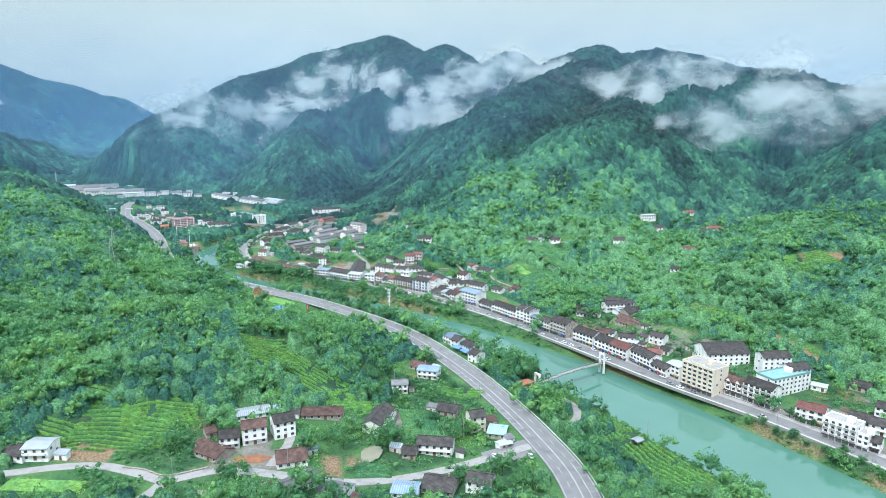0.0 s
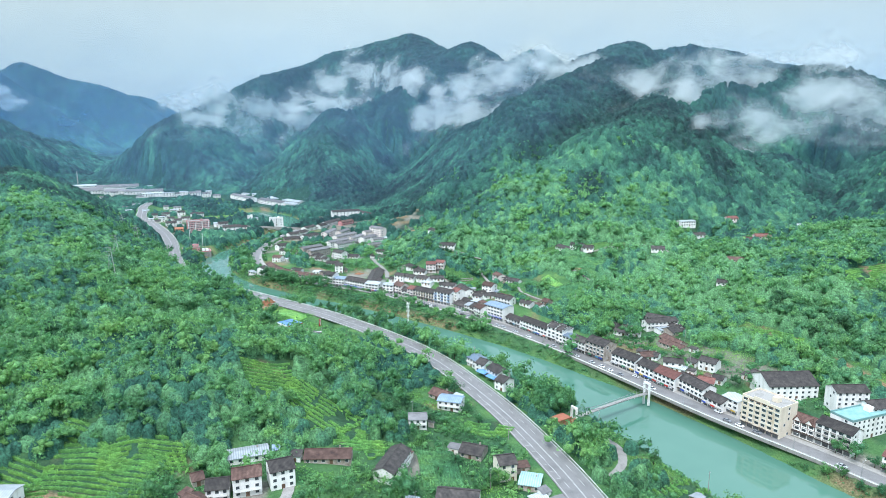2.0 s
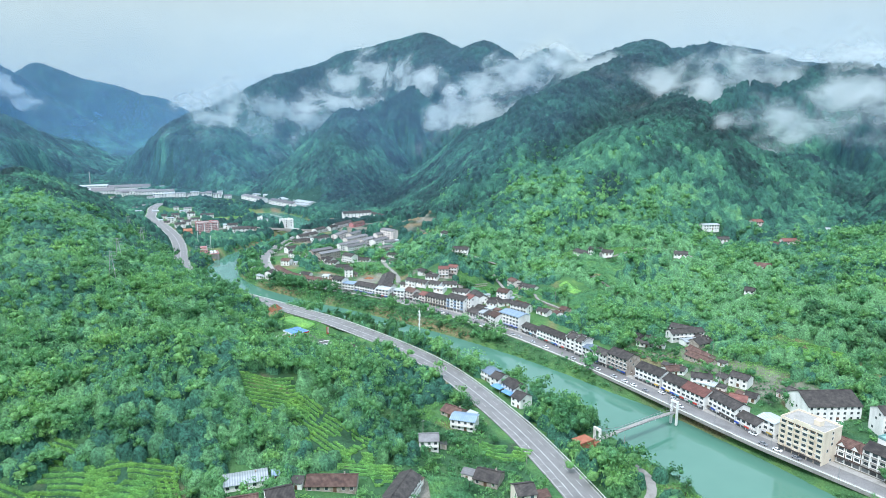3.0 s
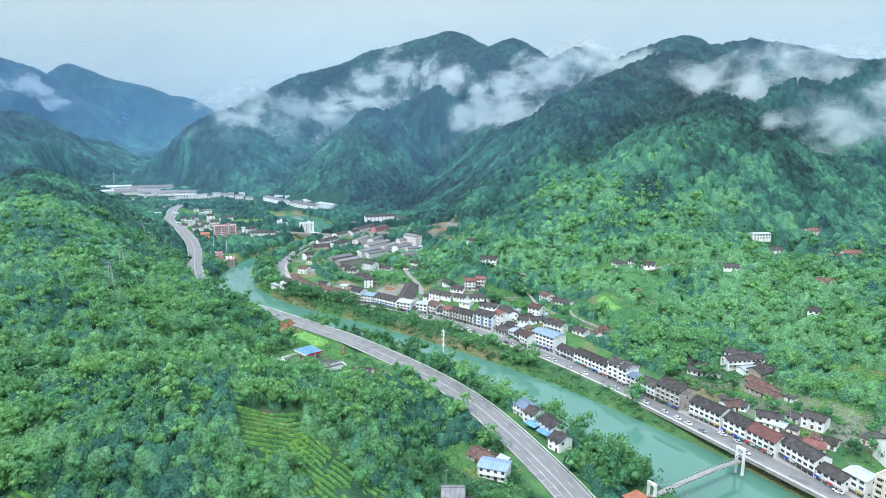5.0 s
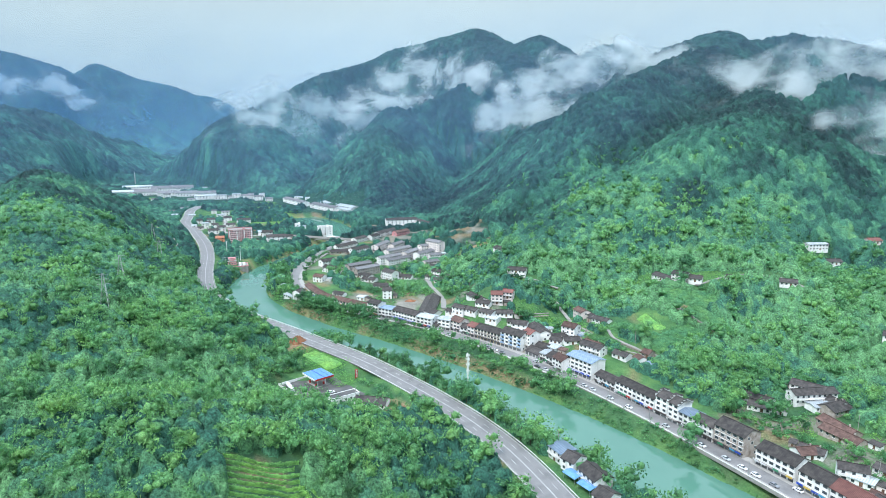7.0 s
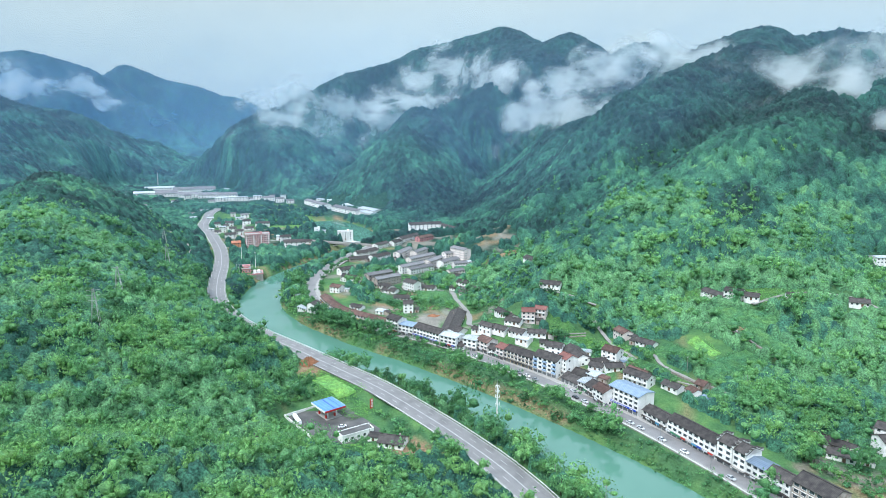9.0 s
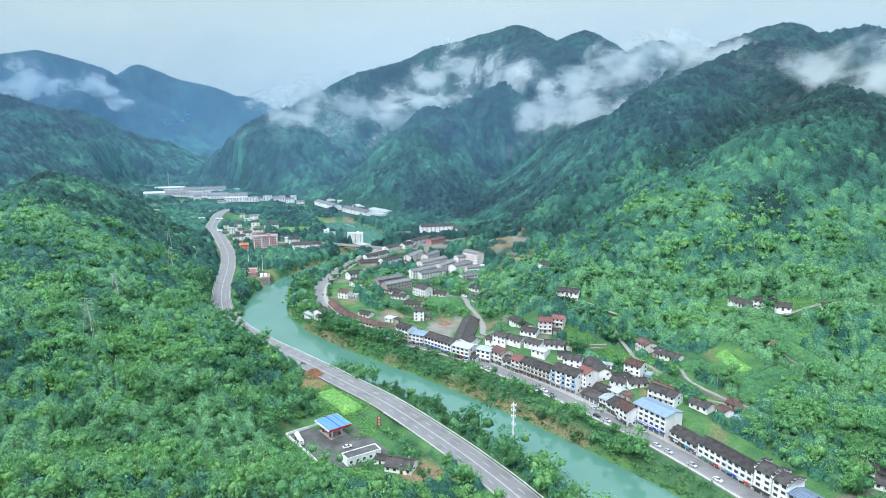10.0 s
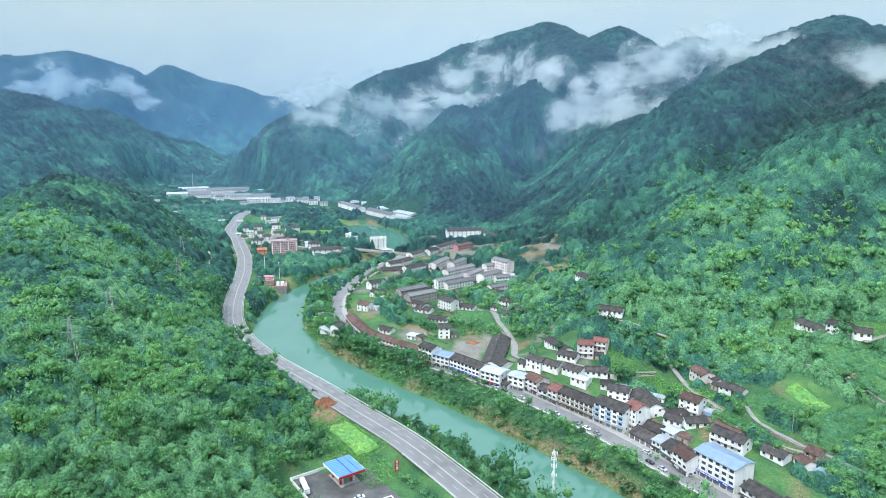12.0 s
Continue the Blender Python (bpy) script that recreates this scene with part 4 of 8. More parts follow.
def window_mesh(w, h):
    """A window, its face towards -y: a proud frame round recessed glass, one closed shape."""
    t, q = 0.1, w / 2
    rings = [[(-q, 0.02, 0), (q, 0.02, 0), (q, 0.02, h), (-q, 0.02, h)], [(-q, -0.09, 0), (q, -0.09, 0), (q, -0.09, h), (-q, -0.09, h)],
             [(-q + t, -0.09, t), (q - t, -0.09, t), (q - t, -0.09, h - t), (-q + t, -0.09, h - t)], [(-q + t, -0.02, t), (q - t, -0.02, t), (q - t, -0.02, h - t), (-q + t, -0.02, h - t)]]
    V = [v for r in rings for v in r]
    F = [(4 * r + i, 4 * r + (i + 1) % 4, 4 * r + 4 + (i + 1) % 4, 4 * r + 4 + i) for r in range(3) for i in range(4)] + [(12, 13, 14, 15)]
    me = bpy.data.meshes.new("window")
    me.from_pydata(V, [], F)
    me.materials.append(FRAME)
    me.materials.append(GLASS)
    me.polygons[len(F) - 1].material_index = 1
    return me


WINDOW, WIDE_WINDOW = window_mesh(1.5, 1.45), window_mesh(2.2, 1.5)


def shared(name, me, parent, x, y, z, turn=0):
    ob = new(name, me)
    ob.parent = parent
    ob.matrix_local = pose(x, y, z, 0, 0, turn)
    return ob


def gable_roof(L, D, H, rise, eave=0.55, thick=0.22):
    """A two-sided roof as one solid sheet, ridge along x."""
    e = eave
    slope = rise / (D / 2)
    y0, z0 = D / 2 + e, H - e * slope
    x = L / 2 + 0.35
    pr = [(-y0, z0), (0, H + rise), (y0, z0), (y0, z0 + thick), (0, H + rise + thick), (-y0, z0 + thick)]
    V = [(sx, y, z) for sx in (-x, x) for y, z in pr]
    F = [(i, (i + 1) % 6, (i + 1) % 6 + 6, i + 6) for i in range(6)] + [(0, 5, 4, 1), (1, 4, 3, 2), (6, 7, 10, 11), (7, 8, 9, 10)]
    return V, F


WORDS = {1: "single-storey", 2: "two-storey", 3: "three-storey", 4: "four-storey", 5: "five-storey", 6: "six-storey"}
GROUPS = {"street": "houses along the riverside street", "back": "houses behind the street", "mid": "houses in the town", "far": "buildings up the valley",
          "hill": "farmhouses on the slopes", "village": "houses of the near village", "river": "houses on the near bank"}
SH = 2.65
HOUSES = []
PLOTS = []


def house(x, y, turn, L, D, storeys, wall, roof, area, z=None, floor=SH, style=""):
    wn_, wm = WALLS[wall]
    rn_, rm, pitch = ROOFS[roof]
    g = random.Random(round(x * 7 + y * 13))
    if z is None:
        z = float(height(x, y))
    big = D > 15 and storeys < 3
    kind = "works hall" if big else "house" if storeys < 4 else "building"
    ob = new("works_hall" if big else "house" if storeys < 4 else "apartment_building")
    ob.matrix_world = pose(x, y, z, 0, 0, turn)
    HOUSES.append((x, y, max(L, D) / 2 + 2))
    PLOTS.append((x, y, turn, L, D, area))
    H = storeys * (floor + (1.0 if big else 0))
    tagged(ob, f"{WORDS[storeys]} {wn_} {'hall' if big else 'house' if storeys < 4 else 'block'} with {rn_} roof", kind, GROUPS[area])
    hx, hy = L / 2, D / 2
    rise = pitch * hy
    if pitch:
        pr = [(-hy, -2.5), (hy, -2.5), (hy, H), (0, H + rise), (-hy, H)]
        V = [(sx, a, b) for sx in (-hx, hx) for a, b in pr]
        F = [(i, i + 5, (i + 1) % 5 + 5, (i + 1) % 5) for i in range(5)] + [(0, 1, 2, 3, 4), (9, 8, 7, 6, 5)]
        link_mesh("wall", V, F, wm, ob)
        v, f = gable_roof(L, D, H + 0.02, rise)
        link_mesh("roof", v, f, rm, ob)
        if area != "far" and roof in "dnrs":
            box_part("ridge", (-hx - 0.3, -0.16, H + rise + 0.17, hx + 0.3, 0.16, H + rise + 0.42), rm, ob)
    else:
        box_part("wall", (-hx, -hy, -2.5, hx, hy, H), wm, ob)
        box_part("roof", (-hx + 0.02, -hy + 0.02, H, hx - 0.02, hy - 0.02, H + 0.12), rm, ob)
        V, F = boxes((-hx - 0.1, -hy - 0.1, H - 0.3, hx + 0.1, -hy + 0.18, H + 0.9), (-hx - 0.1, hy - 0.18, H - 0.3, hx + 0.1, hy + 0.1, H + 0.9),
                     (-hx - 0.1, -hy + 0.18, H - 0.3, -hx + 0.18, hy - 0.18, H + 0.9), (hx - 0.18, -hy + 0.18, H - 0.3, hx + 0.1, hy - 0.18, H + 0.9))
        link_mesh("parapet", V, F, wm if roof != "a" else rm, ob)
        box_part("stair_head", (hx * 0.2, -1.5, H + 0.12, hx * 0.2 + 3, 1.8, H + 2.6), wm, ob)
    # openings, storey by storey
    n = max(1, int(round(L / (3.3 if area != "far" else 6.0))))
    step = L / n
    shop = area == "street"
    for s in range(storeys):
        zz = s * (H / storeys)
        for i in range(n):
            cx = -hx + (i + 0.5) * step
            if s == 0 and shop:
                box_part("shop_front", (cx - step * 0.40, -hy - 0.06, 0.05, cx + step * 0.40, -hy + 0.04, 2.2), SHUTTER, ob)
            elif s == 0 and i == n // 2 and not big:
                box_part("door", (cx - 0.7, -hy - 0.06, 0.0, cx + 0.7, -hy + 0.03, 2.05), WOOD_DOOR, ob)
            else:
                shared("window", WIDE_WINDOW if (shop and s and step > 3) or big else WINDOW, ob, cx, -hy, zz + 0.8)
        if storeys > 1 and area != "far" and D > 7 and g.random() < 0.75:
            for sx, t in ((-hx, -90), (hx, 90)):
                shared("window", WINDOW, ob, sx, g.choice((-0.22, 0.0, 0.2)) * D, zz + 0.8, t)
    if shop and storeys > 1:
        awning = box_part("shop_canopy", (-hx, -hy - 1.3, 2.38, hx, -hy, 2.58), CONCRETE if g.random() < 0.4 else ROOFS["d"][1], ob)
        for i in range(n):
            if style == "" and g.random() < 0.6:
                cx = -hx + (i + 0.5) * step
                box_part("shop_sign", (cx - step * 0.44, -hy - 1.42, 2.3, cx + step * 0.44, -hy - 1.31, 2.3 + g.choice((0.7, 0.85, 0.95))), SIGNS[g.choice((0, 0, 1, 2, 3, 4, 4, 4, 5))], awning)
        for s in range(2, storeys):
            if g.random() < 0.6:
                box_part("ledge", (-hx - 0.03, -hy - 0.28, s * floor - 0.12, hx + 0.03, -hy, s * floor + 0.06), WALLS["w"][1], ob)
    elif storeys > 1 and area in ("village", "river", "back") and g.random() < 0.6:
        deck = box_part("balcony", (-hx * 0.9, -hy - 1.1, floor - 0.12, hx * 0.9, -hy, floor + 0.02), CONCRETE, ob)
        box_part("balcony_rail", (-hx * 0.9, -hy - 1.1, floor + 0.02, hx * 0.9, -hy - 1.02, floor + 0.95), WALLS["w"][1], deck)
    if style == "sign":
        band = box_part("sign_band", (-hx + 0.2, -hy - 1.42, 2.6, hx - 0.2, -hy - 1.32, 3.5), SIGN_BLUE, ob, "long blue shop sign with pale lettering bars")
        k = -hx + 1.2
        while k < hx - 2:
            w = g.uniform(0.35, 0.7)
            box_part("sign_bar", (k, -hy - 1.45, 2.8, k + w, -hy - 1.415, 3.3), WALLS["w"][1], band)
            k += w + (0.25 if g.random() < 0.75 else 2.2)
    if style == "tudor":
        for k in range(3):
            cx = -hx + L * (k + 0.5) / 3
            V = [(cx - 2, -hy - 0.35, H - 0.2), (cx + 2, -hy - 0.35, H - 0.2), (cx, -hy - 0.35, H + 2.2), (cx - 2, 0, H - 0.2), (cx + 2, 0, H - 0.2), (cx, 0, H + 2.2)]
            dormer = link_mesh("dormer", V, [(0, 1, 2), (5, 4, 3), (0, 2, 5, 3), (2, 1, 4, 5), (1, 0, 3, 4)], WALLS["w"][1], ob)
            for sgn in (-1, 1):
                V = [(cx + sgn * 2.3, -hy - 0.6, H - 0.5), (cx + sgn * 2.3, 0.2, H - 0.5), (cx, 0.2, H + 2.3), (cx, -hy - 0.6, H + 2.3)]
                V += [(a, b, c + 0.22) for a, b, c in V]
                link_mesh("dormer_roof", V, [(0, 1, 2, 3), (7, 6, 5, 4), (0, 4, 5, 1), (1, 5, 6, 2), (2, 6, 7, 3), (3, 7, 4, 0)], rm, dormer)
        for s in (1, 2):
            box_part("timber_band", (-hx - 0.02, -hy - 0.12, s * floor - 0.15, hx + 0.02, -hy - 0.005, s * floor + 0.2), TIMBER, ob, "dark brown timber band")
        for k in range(n + 1):
            x0 = min(max(-hx + k * step, -hx + 0.12), hx - 0.12)
            box_part("timber_post", (x0 - 0.12, -hy - 0.1, floor + 0.2, x0 + 0.12, -hy - 0.004, H - 0.5), TIMBER, ob)
    if style == "blue":
        for s in range(1, storeys):
            for k in range(0, n, 2):
                cx = -hx + (k + 0.5) * step
                box_part("balcony", (cx - step * 0.42, -hy - 0.9, s * floor, cx + step * 0.42, -hy, s * floor + 0.95), BALCONY_BLUE, ob, "pale blue balcony front")
        for k in range(n + 1):
            x0 = min(max(-hx + k * step, -hx + 0.15), hx - 0.15)
            box_part("pilaster", (x0 - 0.15, -hy - 0.25, 2.7, x0 + 0.15, -hy - 0.003, H - 0.4), wm, ob)
    if style in ("frame", "beige"):
        for k in range(n + 1):
            x0 = min(max(-hx + k * step, -hx + 0.18), hx - 0.18)
            box_part("pilaster", (x0 - 0.18, -hy - 0.4, 2.62, x0 + 0.18, -hy - 0.003, H - 0.45), WALLS["w"][1] if style == "frame" else wm, ob)
        for s in range(1, storeys):
            for k in range(n):
                cx = -hx + (k + 0.5) * step
                if style == "beige" and k % 2:
                    continue
                box_part("balcony", (cx - step * 0.38, -hy - 0.75, s * floor + 0.02, cx + step * 0.38, -hy - 0.41, s * floor + 0.75), CONCRETE if style == "frame" else wm, ob)
    if style == "beige":
        for k in range(2, n * 3 - 2):
            box_part("sign_bar", (-hx + (k + 0.2) * step / 3, -hy - 0.16, H - 1.0, -hx + (k + 0.75) * step / 3, -hy - 0.004, H - 0.35), WOOD_DOOR, ob)
        box_part("roof_sign", (-hx * 0.4, -hy - 0.1, H + 0.91, hx * 0.4, -hy + 0.15, H + 1.9), wm, ob)
    if style == "grid":
        for s in range(1, storeys + 1):
            box_part("floor_band", (-hx - 0.05, -hy - 0.22, s * floor - 0.35, hx + 0.05, -hy - 0.003, s * floor - 0.05), WALLS["w"][1], ob, "white band between the storeys")
        for k in range(2 * n):
            cx = -hx + (k + 0.5) * step / 2
            for s in range(storeys):
                shared("window", WINDOW, ob, cx + (step / 4 if k % 2 else -step / 4) * 0.4, -hy, s * floor + 0.7)
            if k % 3 == 0:
                box_part("stair_bay", (cx - 0.5, -hy - 0.5, 0.0, cx + 0.5, -hy - 0.224, H), WALLS["w"][1], ob, "white upright bay")
    if style == "horse":
        for sx in (-hx, hx):
            V, F = boxes(*[(sx - 0.2, -hy * q - 0.5 * (q == 1), H - 0.2, sx + 0.2, hy * q + 0.5 * (q == 1), H + rise * (1 - q) + 1.3) for q in (1.0, 0.66, 0.33)][::-1])
            link_mesh("fire_gable", V, F, wm, ob, "white stepped gable wall")
            for q in (1.0, 0.66, 0.33):
                for sgn in (-1, 1):
                    y0, y1 = sorted((sgn * (hy * q + 0.6 * (q == 1) + 0.1), sgn * hy * (q - 0.33)))
                    box_part("coping", (sx - 0.4, y0, H + rise * (1 - q) + 1.3, sx + 0.4, y1, H + rise * (1 - q) + 1.55), ROOFS["d"][1], ob)
    if storeys == 1 and pitch and area in ("village", "back", "hill", "mid") and L > 8:
        box_part("chimney", (hx * 0.45, hy * 0.25, H, hx * 0.45 + 0.6, hy * 0.25 + 0.6, H + rise + 0.8), WALLS["g"][1], ob)
    return ob


# ---- houses: x, y, turn, length, depth, storeys, walls, roof ----
# along the riverside street
house(-211.1, 716.2, -56, 20.1, 8.1, 2, "p", "n", "street")
house(-200.5, 701.8, -51, 16.5, 8.1, 2, "p", "n", "street")
house(-190.8, 691, -44, 13.6, 8.1, 2, "p", "n", "street")
house(-181.9, 683.3, -36, 11.4, 8.1, 2, "w", "n", "street")
house(-173.1, 677.8, -29, 10.6, 8.1, 2, "p", "n", "street")
house(-164, 672.7, -29, 10.3, 8.1, 2, "p", "n", "street")
house(-154.5, 667.4, -30, 11.3, 8.1, 2, "w", "n", "street")
house(-145, 661.7, -32, 10.7, 8.1, 2, "p", "n", "street")
house(-133.3, 651.9, -33, 12.6, 9, 4, "w", "d", "street")
house(-122.4, 647.8, -23, 13.1, 9.9, 3, "w", "b", "street")
house(-104.2, 638.1, -33, 25.4, 9.9, 3, "w", "d", "street", style="sign")
house(-86.8, 627.6, -25, 13.7, 10.8, 3, "w", "l", "street")
house(-77.8, 623.1, -36, 5.5, 8.1, 1, "w", "d", "street")
house(-71.6, 623.5, -24, 10.8, 9, 3, "w", "l", "street")
house(-61.1, 619.9, -41, 10.8, 9.9, 3, "p", "n", "street")
house(-54.4, 613.5, -36, 7, 9, 2, "w", "d", "street")
house(-48.4, 608.6, -42, 7.2, 9, 3, "p", "r", "street")
house(-35.7, 600, -38, 24.8, 9.9, 3, "y", "d", "street", style="frame")
house(-18.2, 586.9, -37, 18, 10.8, 4, "w", "d", "street", style="blue")
house(-7.5, 584.3, -52, 8.4, 9, 4, "w", "r", "street")
house(-2.7, 572.3, -47, 13.7, 10.8, 1, "w", "d", "street")
house(3.5, 564.8, -45, 5, 9.9, 2, "w", "l", "street")
house(8.6, 558.2, -57, 7.5, 10.8, 2, "w", "d", "street")
house(12.5, 548, -59, 10, 9, 3, "w", "n", "street")
house(26.2, 543.1, -47, 20.4, 12.6, 4, "w", "b", "street", style="sign")
house(39.3, 525.3, -55, 17.2, 9, 2, "w", "d", "street")
house(53.1, 505.6, -54, 29.5, 9, 3, "w", "d", "street")
house(64.9, 490.1, -53, 8.1, 9.9, 4, "w", "d", "street", style="horse")
house(69.5, 483.1, -55, 6.8, 9.9, 4, "w", "d", "street", style="horse")
house(74, 476.6, -54, 9.1, 9, 3, "w", "b", "street")
house(80.2, 467.4, -55, 11.6, 9, 3, "w", "d", "street")
house(89.8, 456, -55, 16.4, 11.7, 4, "g", "d", "street")
house(103.8, 437.5, -55, 18.9, 10.8, 3, "w", "d", "street")
house(113.5, 421, -59, 13.6, 10.8, 3, "w", "d", "street")
house(121, 408, -59, 15.4, 10.8, 3, "w", "r", "street")
house(131.1, 395.1, -67, 22, 9.9, 3, "w", "d", "street")
house(138, 378.6, -64, 12.4, 9, 2, "w", "d", "street")
house(145.6, 374, -64, 10.1, 9, 3, "w", "l", "street")
house(153.7, 354.4, -57, 20.6, 14.4, 6, "e", "f", "street", style="beige")
house(168, 349.1, -54, 16.9, 9.9, 3, "w", "n", "street", style="tudor")
house(178, 335, -57, 16.6, 9.9, 4, "w", "d", "street", style="frame")
house(189.9, 313.5, -51, 5.9, 9, 3, "w", "r", "street")
house(194.7, 309.7, -42, 7.7, 9.9, 3, "w", "r", "street")
house(196.6, 291.5, -53, 15, 9, 4, "w", "f", "street", style="frame")
house(202.6, 283.5, -50, 5, 8.1, 3, "w", "f", "street")
house(206.5, 281.4, -45, 4.5, 8.1, 2, "w", "d", "street")
house(228.5, 309.4, -50, 5.8, 8.1, 3, "w", "d", "street")
# behind the street
house(179.3, 392.2, 5, 28, 19.8, 3, "w", "d", "back")
house(196.2, 348.1, 23, 29, 11.7, 4, "w", "a", "back")
house(202.3, 371.6, 4, 17.7, 9.9, 4, "w", "d", "back")
house(207.2, 355.6, 14, 13.3, 9.9, 4, "w", "d", "back")
house(218, 348.2, -38, 8, 6.3, 1, "w", "l", "back")
house(241.1, 346.7, -43, 10, 9, 1, "g", "d", "back")
house(215.4, 307.2, -37, 9.7, 10.8, 1, "w", "d", "back")
house(217.3, 296.6, -36, 7.4, 9, 2, "w", "d", "back")
house(172.4, 403.6, -59, 12.3, 7.2, 2, "w", "d", "back")
house(143.9, 507.6, 15, 25.1, 8.1, 2, "w", "d", "back")
house(145, 499, 22, 13.2, 7.2, 1, "w", "l", "back")
house(114.8, 498.7, -30, 11.6, 7.2, 1, "w", "d", "back")
house(150.5, 496.1, 33, 14.5, 10.8, 1, "g", "d", "back")
house(141.2, 465.1, -61, 19.8, 8.1, 1, "g", "n", "back")
house(118.7, 449.7, 16, 11.1, 8.1, 1, "w", "n", "back")
house(129.9, 431.2, -17, 11.5, 7.2, 2, "w", "d", "back")
house(143.8, 433.3, -55, 6.6, 6.3, 1, "w", "d", "back")
house(150.6, 426.1, -45, 10.6, 8.1, 2, "w", "d", "back")
house(142, 406.9, -30, 9.1, 8.1, 1, "w", "r", "back")
house(133.9, 412.7, -51, 10.1, 7.2, 1, "w", "n", "back")
house(150.1, 409.2, -41, 6.3, 7.2, 1, "w", "d", "back")
house(10.6, 582.5, -30, 9.1, 7.2, 1, "w", "d", "back")
house(11.4, 589.3, 18, 11, 8.1, 1, "w", "d", "back")
house(19.5, 580.6, 16, 11.1, 7.2, 1, "w", "d", "back")
house(33.3, 571.1, -45, 13, 7.2, 1, "g", "n", "back")
house(32.3, 561.3, -41, 16.2, 8.1, 2, "w", "d", "back")
house(49.7, 553.9, -44, 10.5, 7.2, 1, "w", "d", "back")
house(60.1, 549.5, -70, 6.9, 6.3, 1, "w", "n", "back")
house(66.3, 557.6, -44, 5.7, 7.2, 1, "g", "n", "back")
house(20.2, 594.3, -34, 10.4, 9, 3, "w", "n", "back")
house(30.8, 635, -66, 12.3, 8.1, 2, "p", "n", "back")
house(43.5, 615.2, -42, 12.8, 7.2, 1, "w", "d", "back")
house(-15.4, 606.2, -16, 11.2, 8.1, 3, "w", "d", "back")
house(-1.6, 599.6, -70, 21.9, 10.8, 2, "w", "d", "back")
house(-7.1, 596.1, 23, 5.9, 8.1, 2, "w", "d", "back")
house(-14.4, 617.2, 4, 6.7, 7.2, 1, "w", "b", "back")
house(-0.4, 612.6, -21, 9.4, 9.9, 1, "w", "q", "back")
house(1.5, 577.5, -39, 9.6, 9, 1, "g", "d", "back")
house(8.9, 573.7, -46, 7.4, 8.1, 1, "w", "l", "back")
house(-27.9, 628, 3, 12.7, 7.2, 1, "w", "d", "back")
house(-40.3, 626.4, -31, 12.2, 7.2, 1, "w", "d", "back")
house(-36, 619.8, -30, 10, 7.2, 1, "w", "l", "back")
house(-52.8, 632.4, -33, 11.6, 7.2, 1, "w", "d", "back")
house(-62.7, 637.1, -33, 10.8, 7.2, 2, "w", "d", "back")
house(-34.5, 645.1, 4, 9.3, 8.1, 3, "p", "r", "back")
house(-25.4, 650.3, -15, 8.3, 7.2, 2, "p", "r", "back")
house(-44.3, 639.5, -18, 11.7, 7.2, 1, "w", "d", "back")
house(-51.2, 656.9, -57, 23.2, 7.2, 1, "w", "d", "back")
house(-84, 647.8, -43, 8, 10.8, 1, "w", "d", "back")
house(-92.6, 671.5, 91, 56.4, 12.6, 1, "w", "d", "back")
house(-70.6, 641.9, -34, 6.8, 5.4, 1, "w", "d", "back")
house(-22.5, 617.9, -2, 5.5, 6.3, 1, "w", "d", "back")
house(116.1, 508.4, -41, 17.1, 7.2, 1, "w", "d", "back")
house(145, 514.2, -39, 17.4, 8.1, 2, "w", "d", "back")
house(153.5, 501.5, -68, 11.6, 7.2, 1, "w", "d", "back")
house(143.7, 474.7, -70, 20.1, 8.1, 1, "g", "n", "back")
house(131.6, 428.2, -41, 12.5, 7.2, 1, "w", "l", "back")
house(121.9, 451.1, -36, 10.9, 7.2, 1, "w", "d", "back")
# the town beyond
house(-213.3, 688.8, 77, 10, 7, 3, "w", "d", "mid")
house(-165.8, 758.2, -15, 14.5, 8, 1, "w", "d", "mid")
house(-169.1, 763, -42, 13, 7, 2, "w", "d", "mid")
house(-148, 771.3, -37, 16.1, 9, 3, "w", "d", "mid")
house(-147.9, 735, -4, 15.3, 8, 1, "w", "d", "mid")
house(-134, 775, -9, 16.1, 8, 1, "w", "d", "mid")
house(-105.4, 774.3, -39, 13.7, 8, 1, "w", "d", "mid")
house(-100.3, 786.6, -32, 14.1, 8, 2, "w", "d", "mid")
house(-95.4, 753.1, 9, 10.6, 8, 1, "p", "d", "mid")
house(-86.3, 759.1, -62, 18.3, 7, 1, "w", "d", "mid")
house(-134.9, 698.7, 13, 8.1, 8, 3, "w", "d", "mid")
house(-215.7, 753.9, -21, 11.3, 8, 2, "w", "n", "mid")
house(-215.1, 795.2, -12, 21.1, 8, 1, "w", "d", "mid")
house(-241.3, 730.4, -21, 12.6, 8, 1, "w", "l", "mid")
house(-220.3, 692.5, -34, 18.3, 8, 1, "w", "l", "mid")
house(-193.4, 925.3, 79, 36.3, 9, 3, "p", "s", "mid")
house(-174.4, 928.4, 73, 27.9, 9, 3, "p", "s", "mid")
house(-165.6, 894.9, 58, 39.4, 9, 3, "p", "s", "mid")
house(-148.1, 881.2, 70, 29.1, 9, 3, "p", "s", "mid")
house(-131.1, 878.7, 60, 28.2, 10, 3, "w", "s", "mid")
house(-136.3, 904.3, 42, 10.3, 9, 3, "p", "s", "mid")
house(-121.7, 905.2, -40, 24, 10, 4, "p", "s", "mid")
house(-166.2, 847.7, 55, 32.8, 9, 3, "w", "s", "mid")
house(-156.8, 848, 51, 31.3, 9, 2, "w", "s", "mid")
house(-189, 801.9, 50, 28.6, 9, 3, "g", "s", "mid")
house(-176.7, 786.8, 51, 29, 9, 3, "g", "s", "mid")
house(-117.9, 876.3, 28, 15.3, 9, 2, "w", "s", "mid")
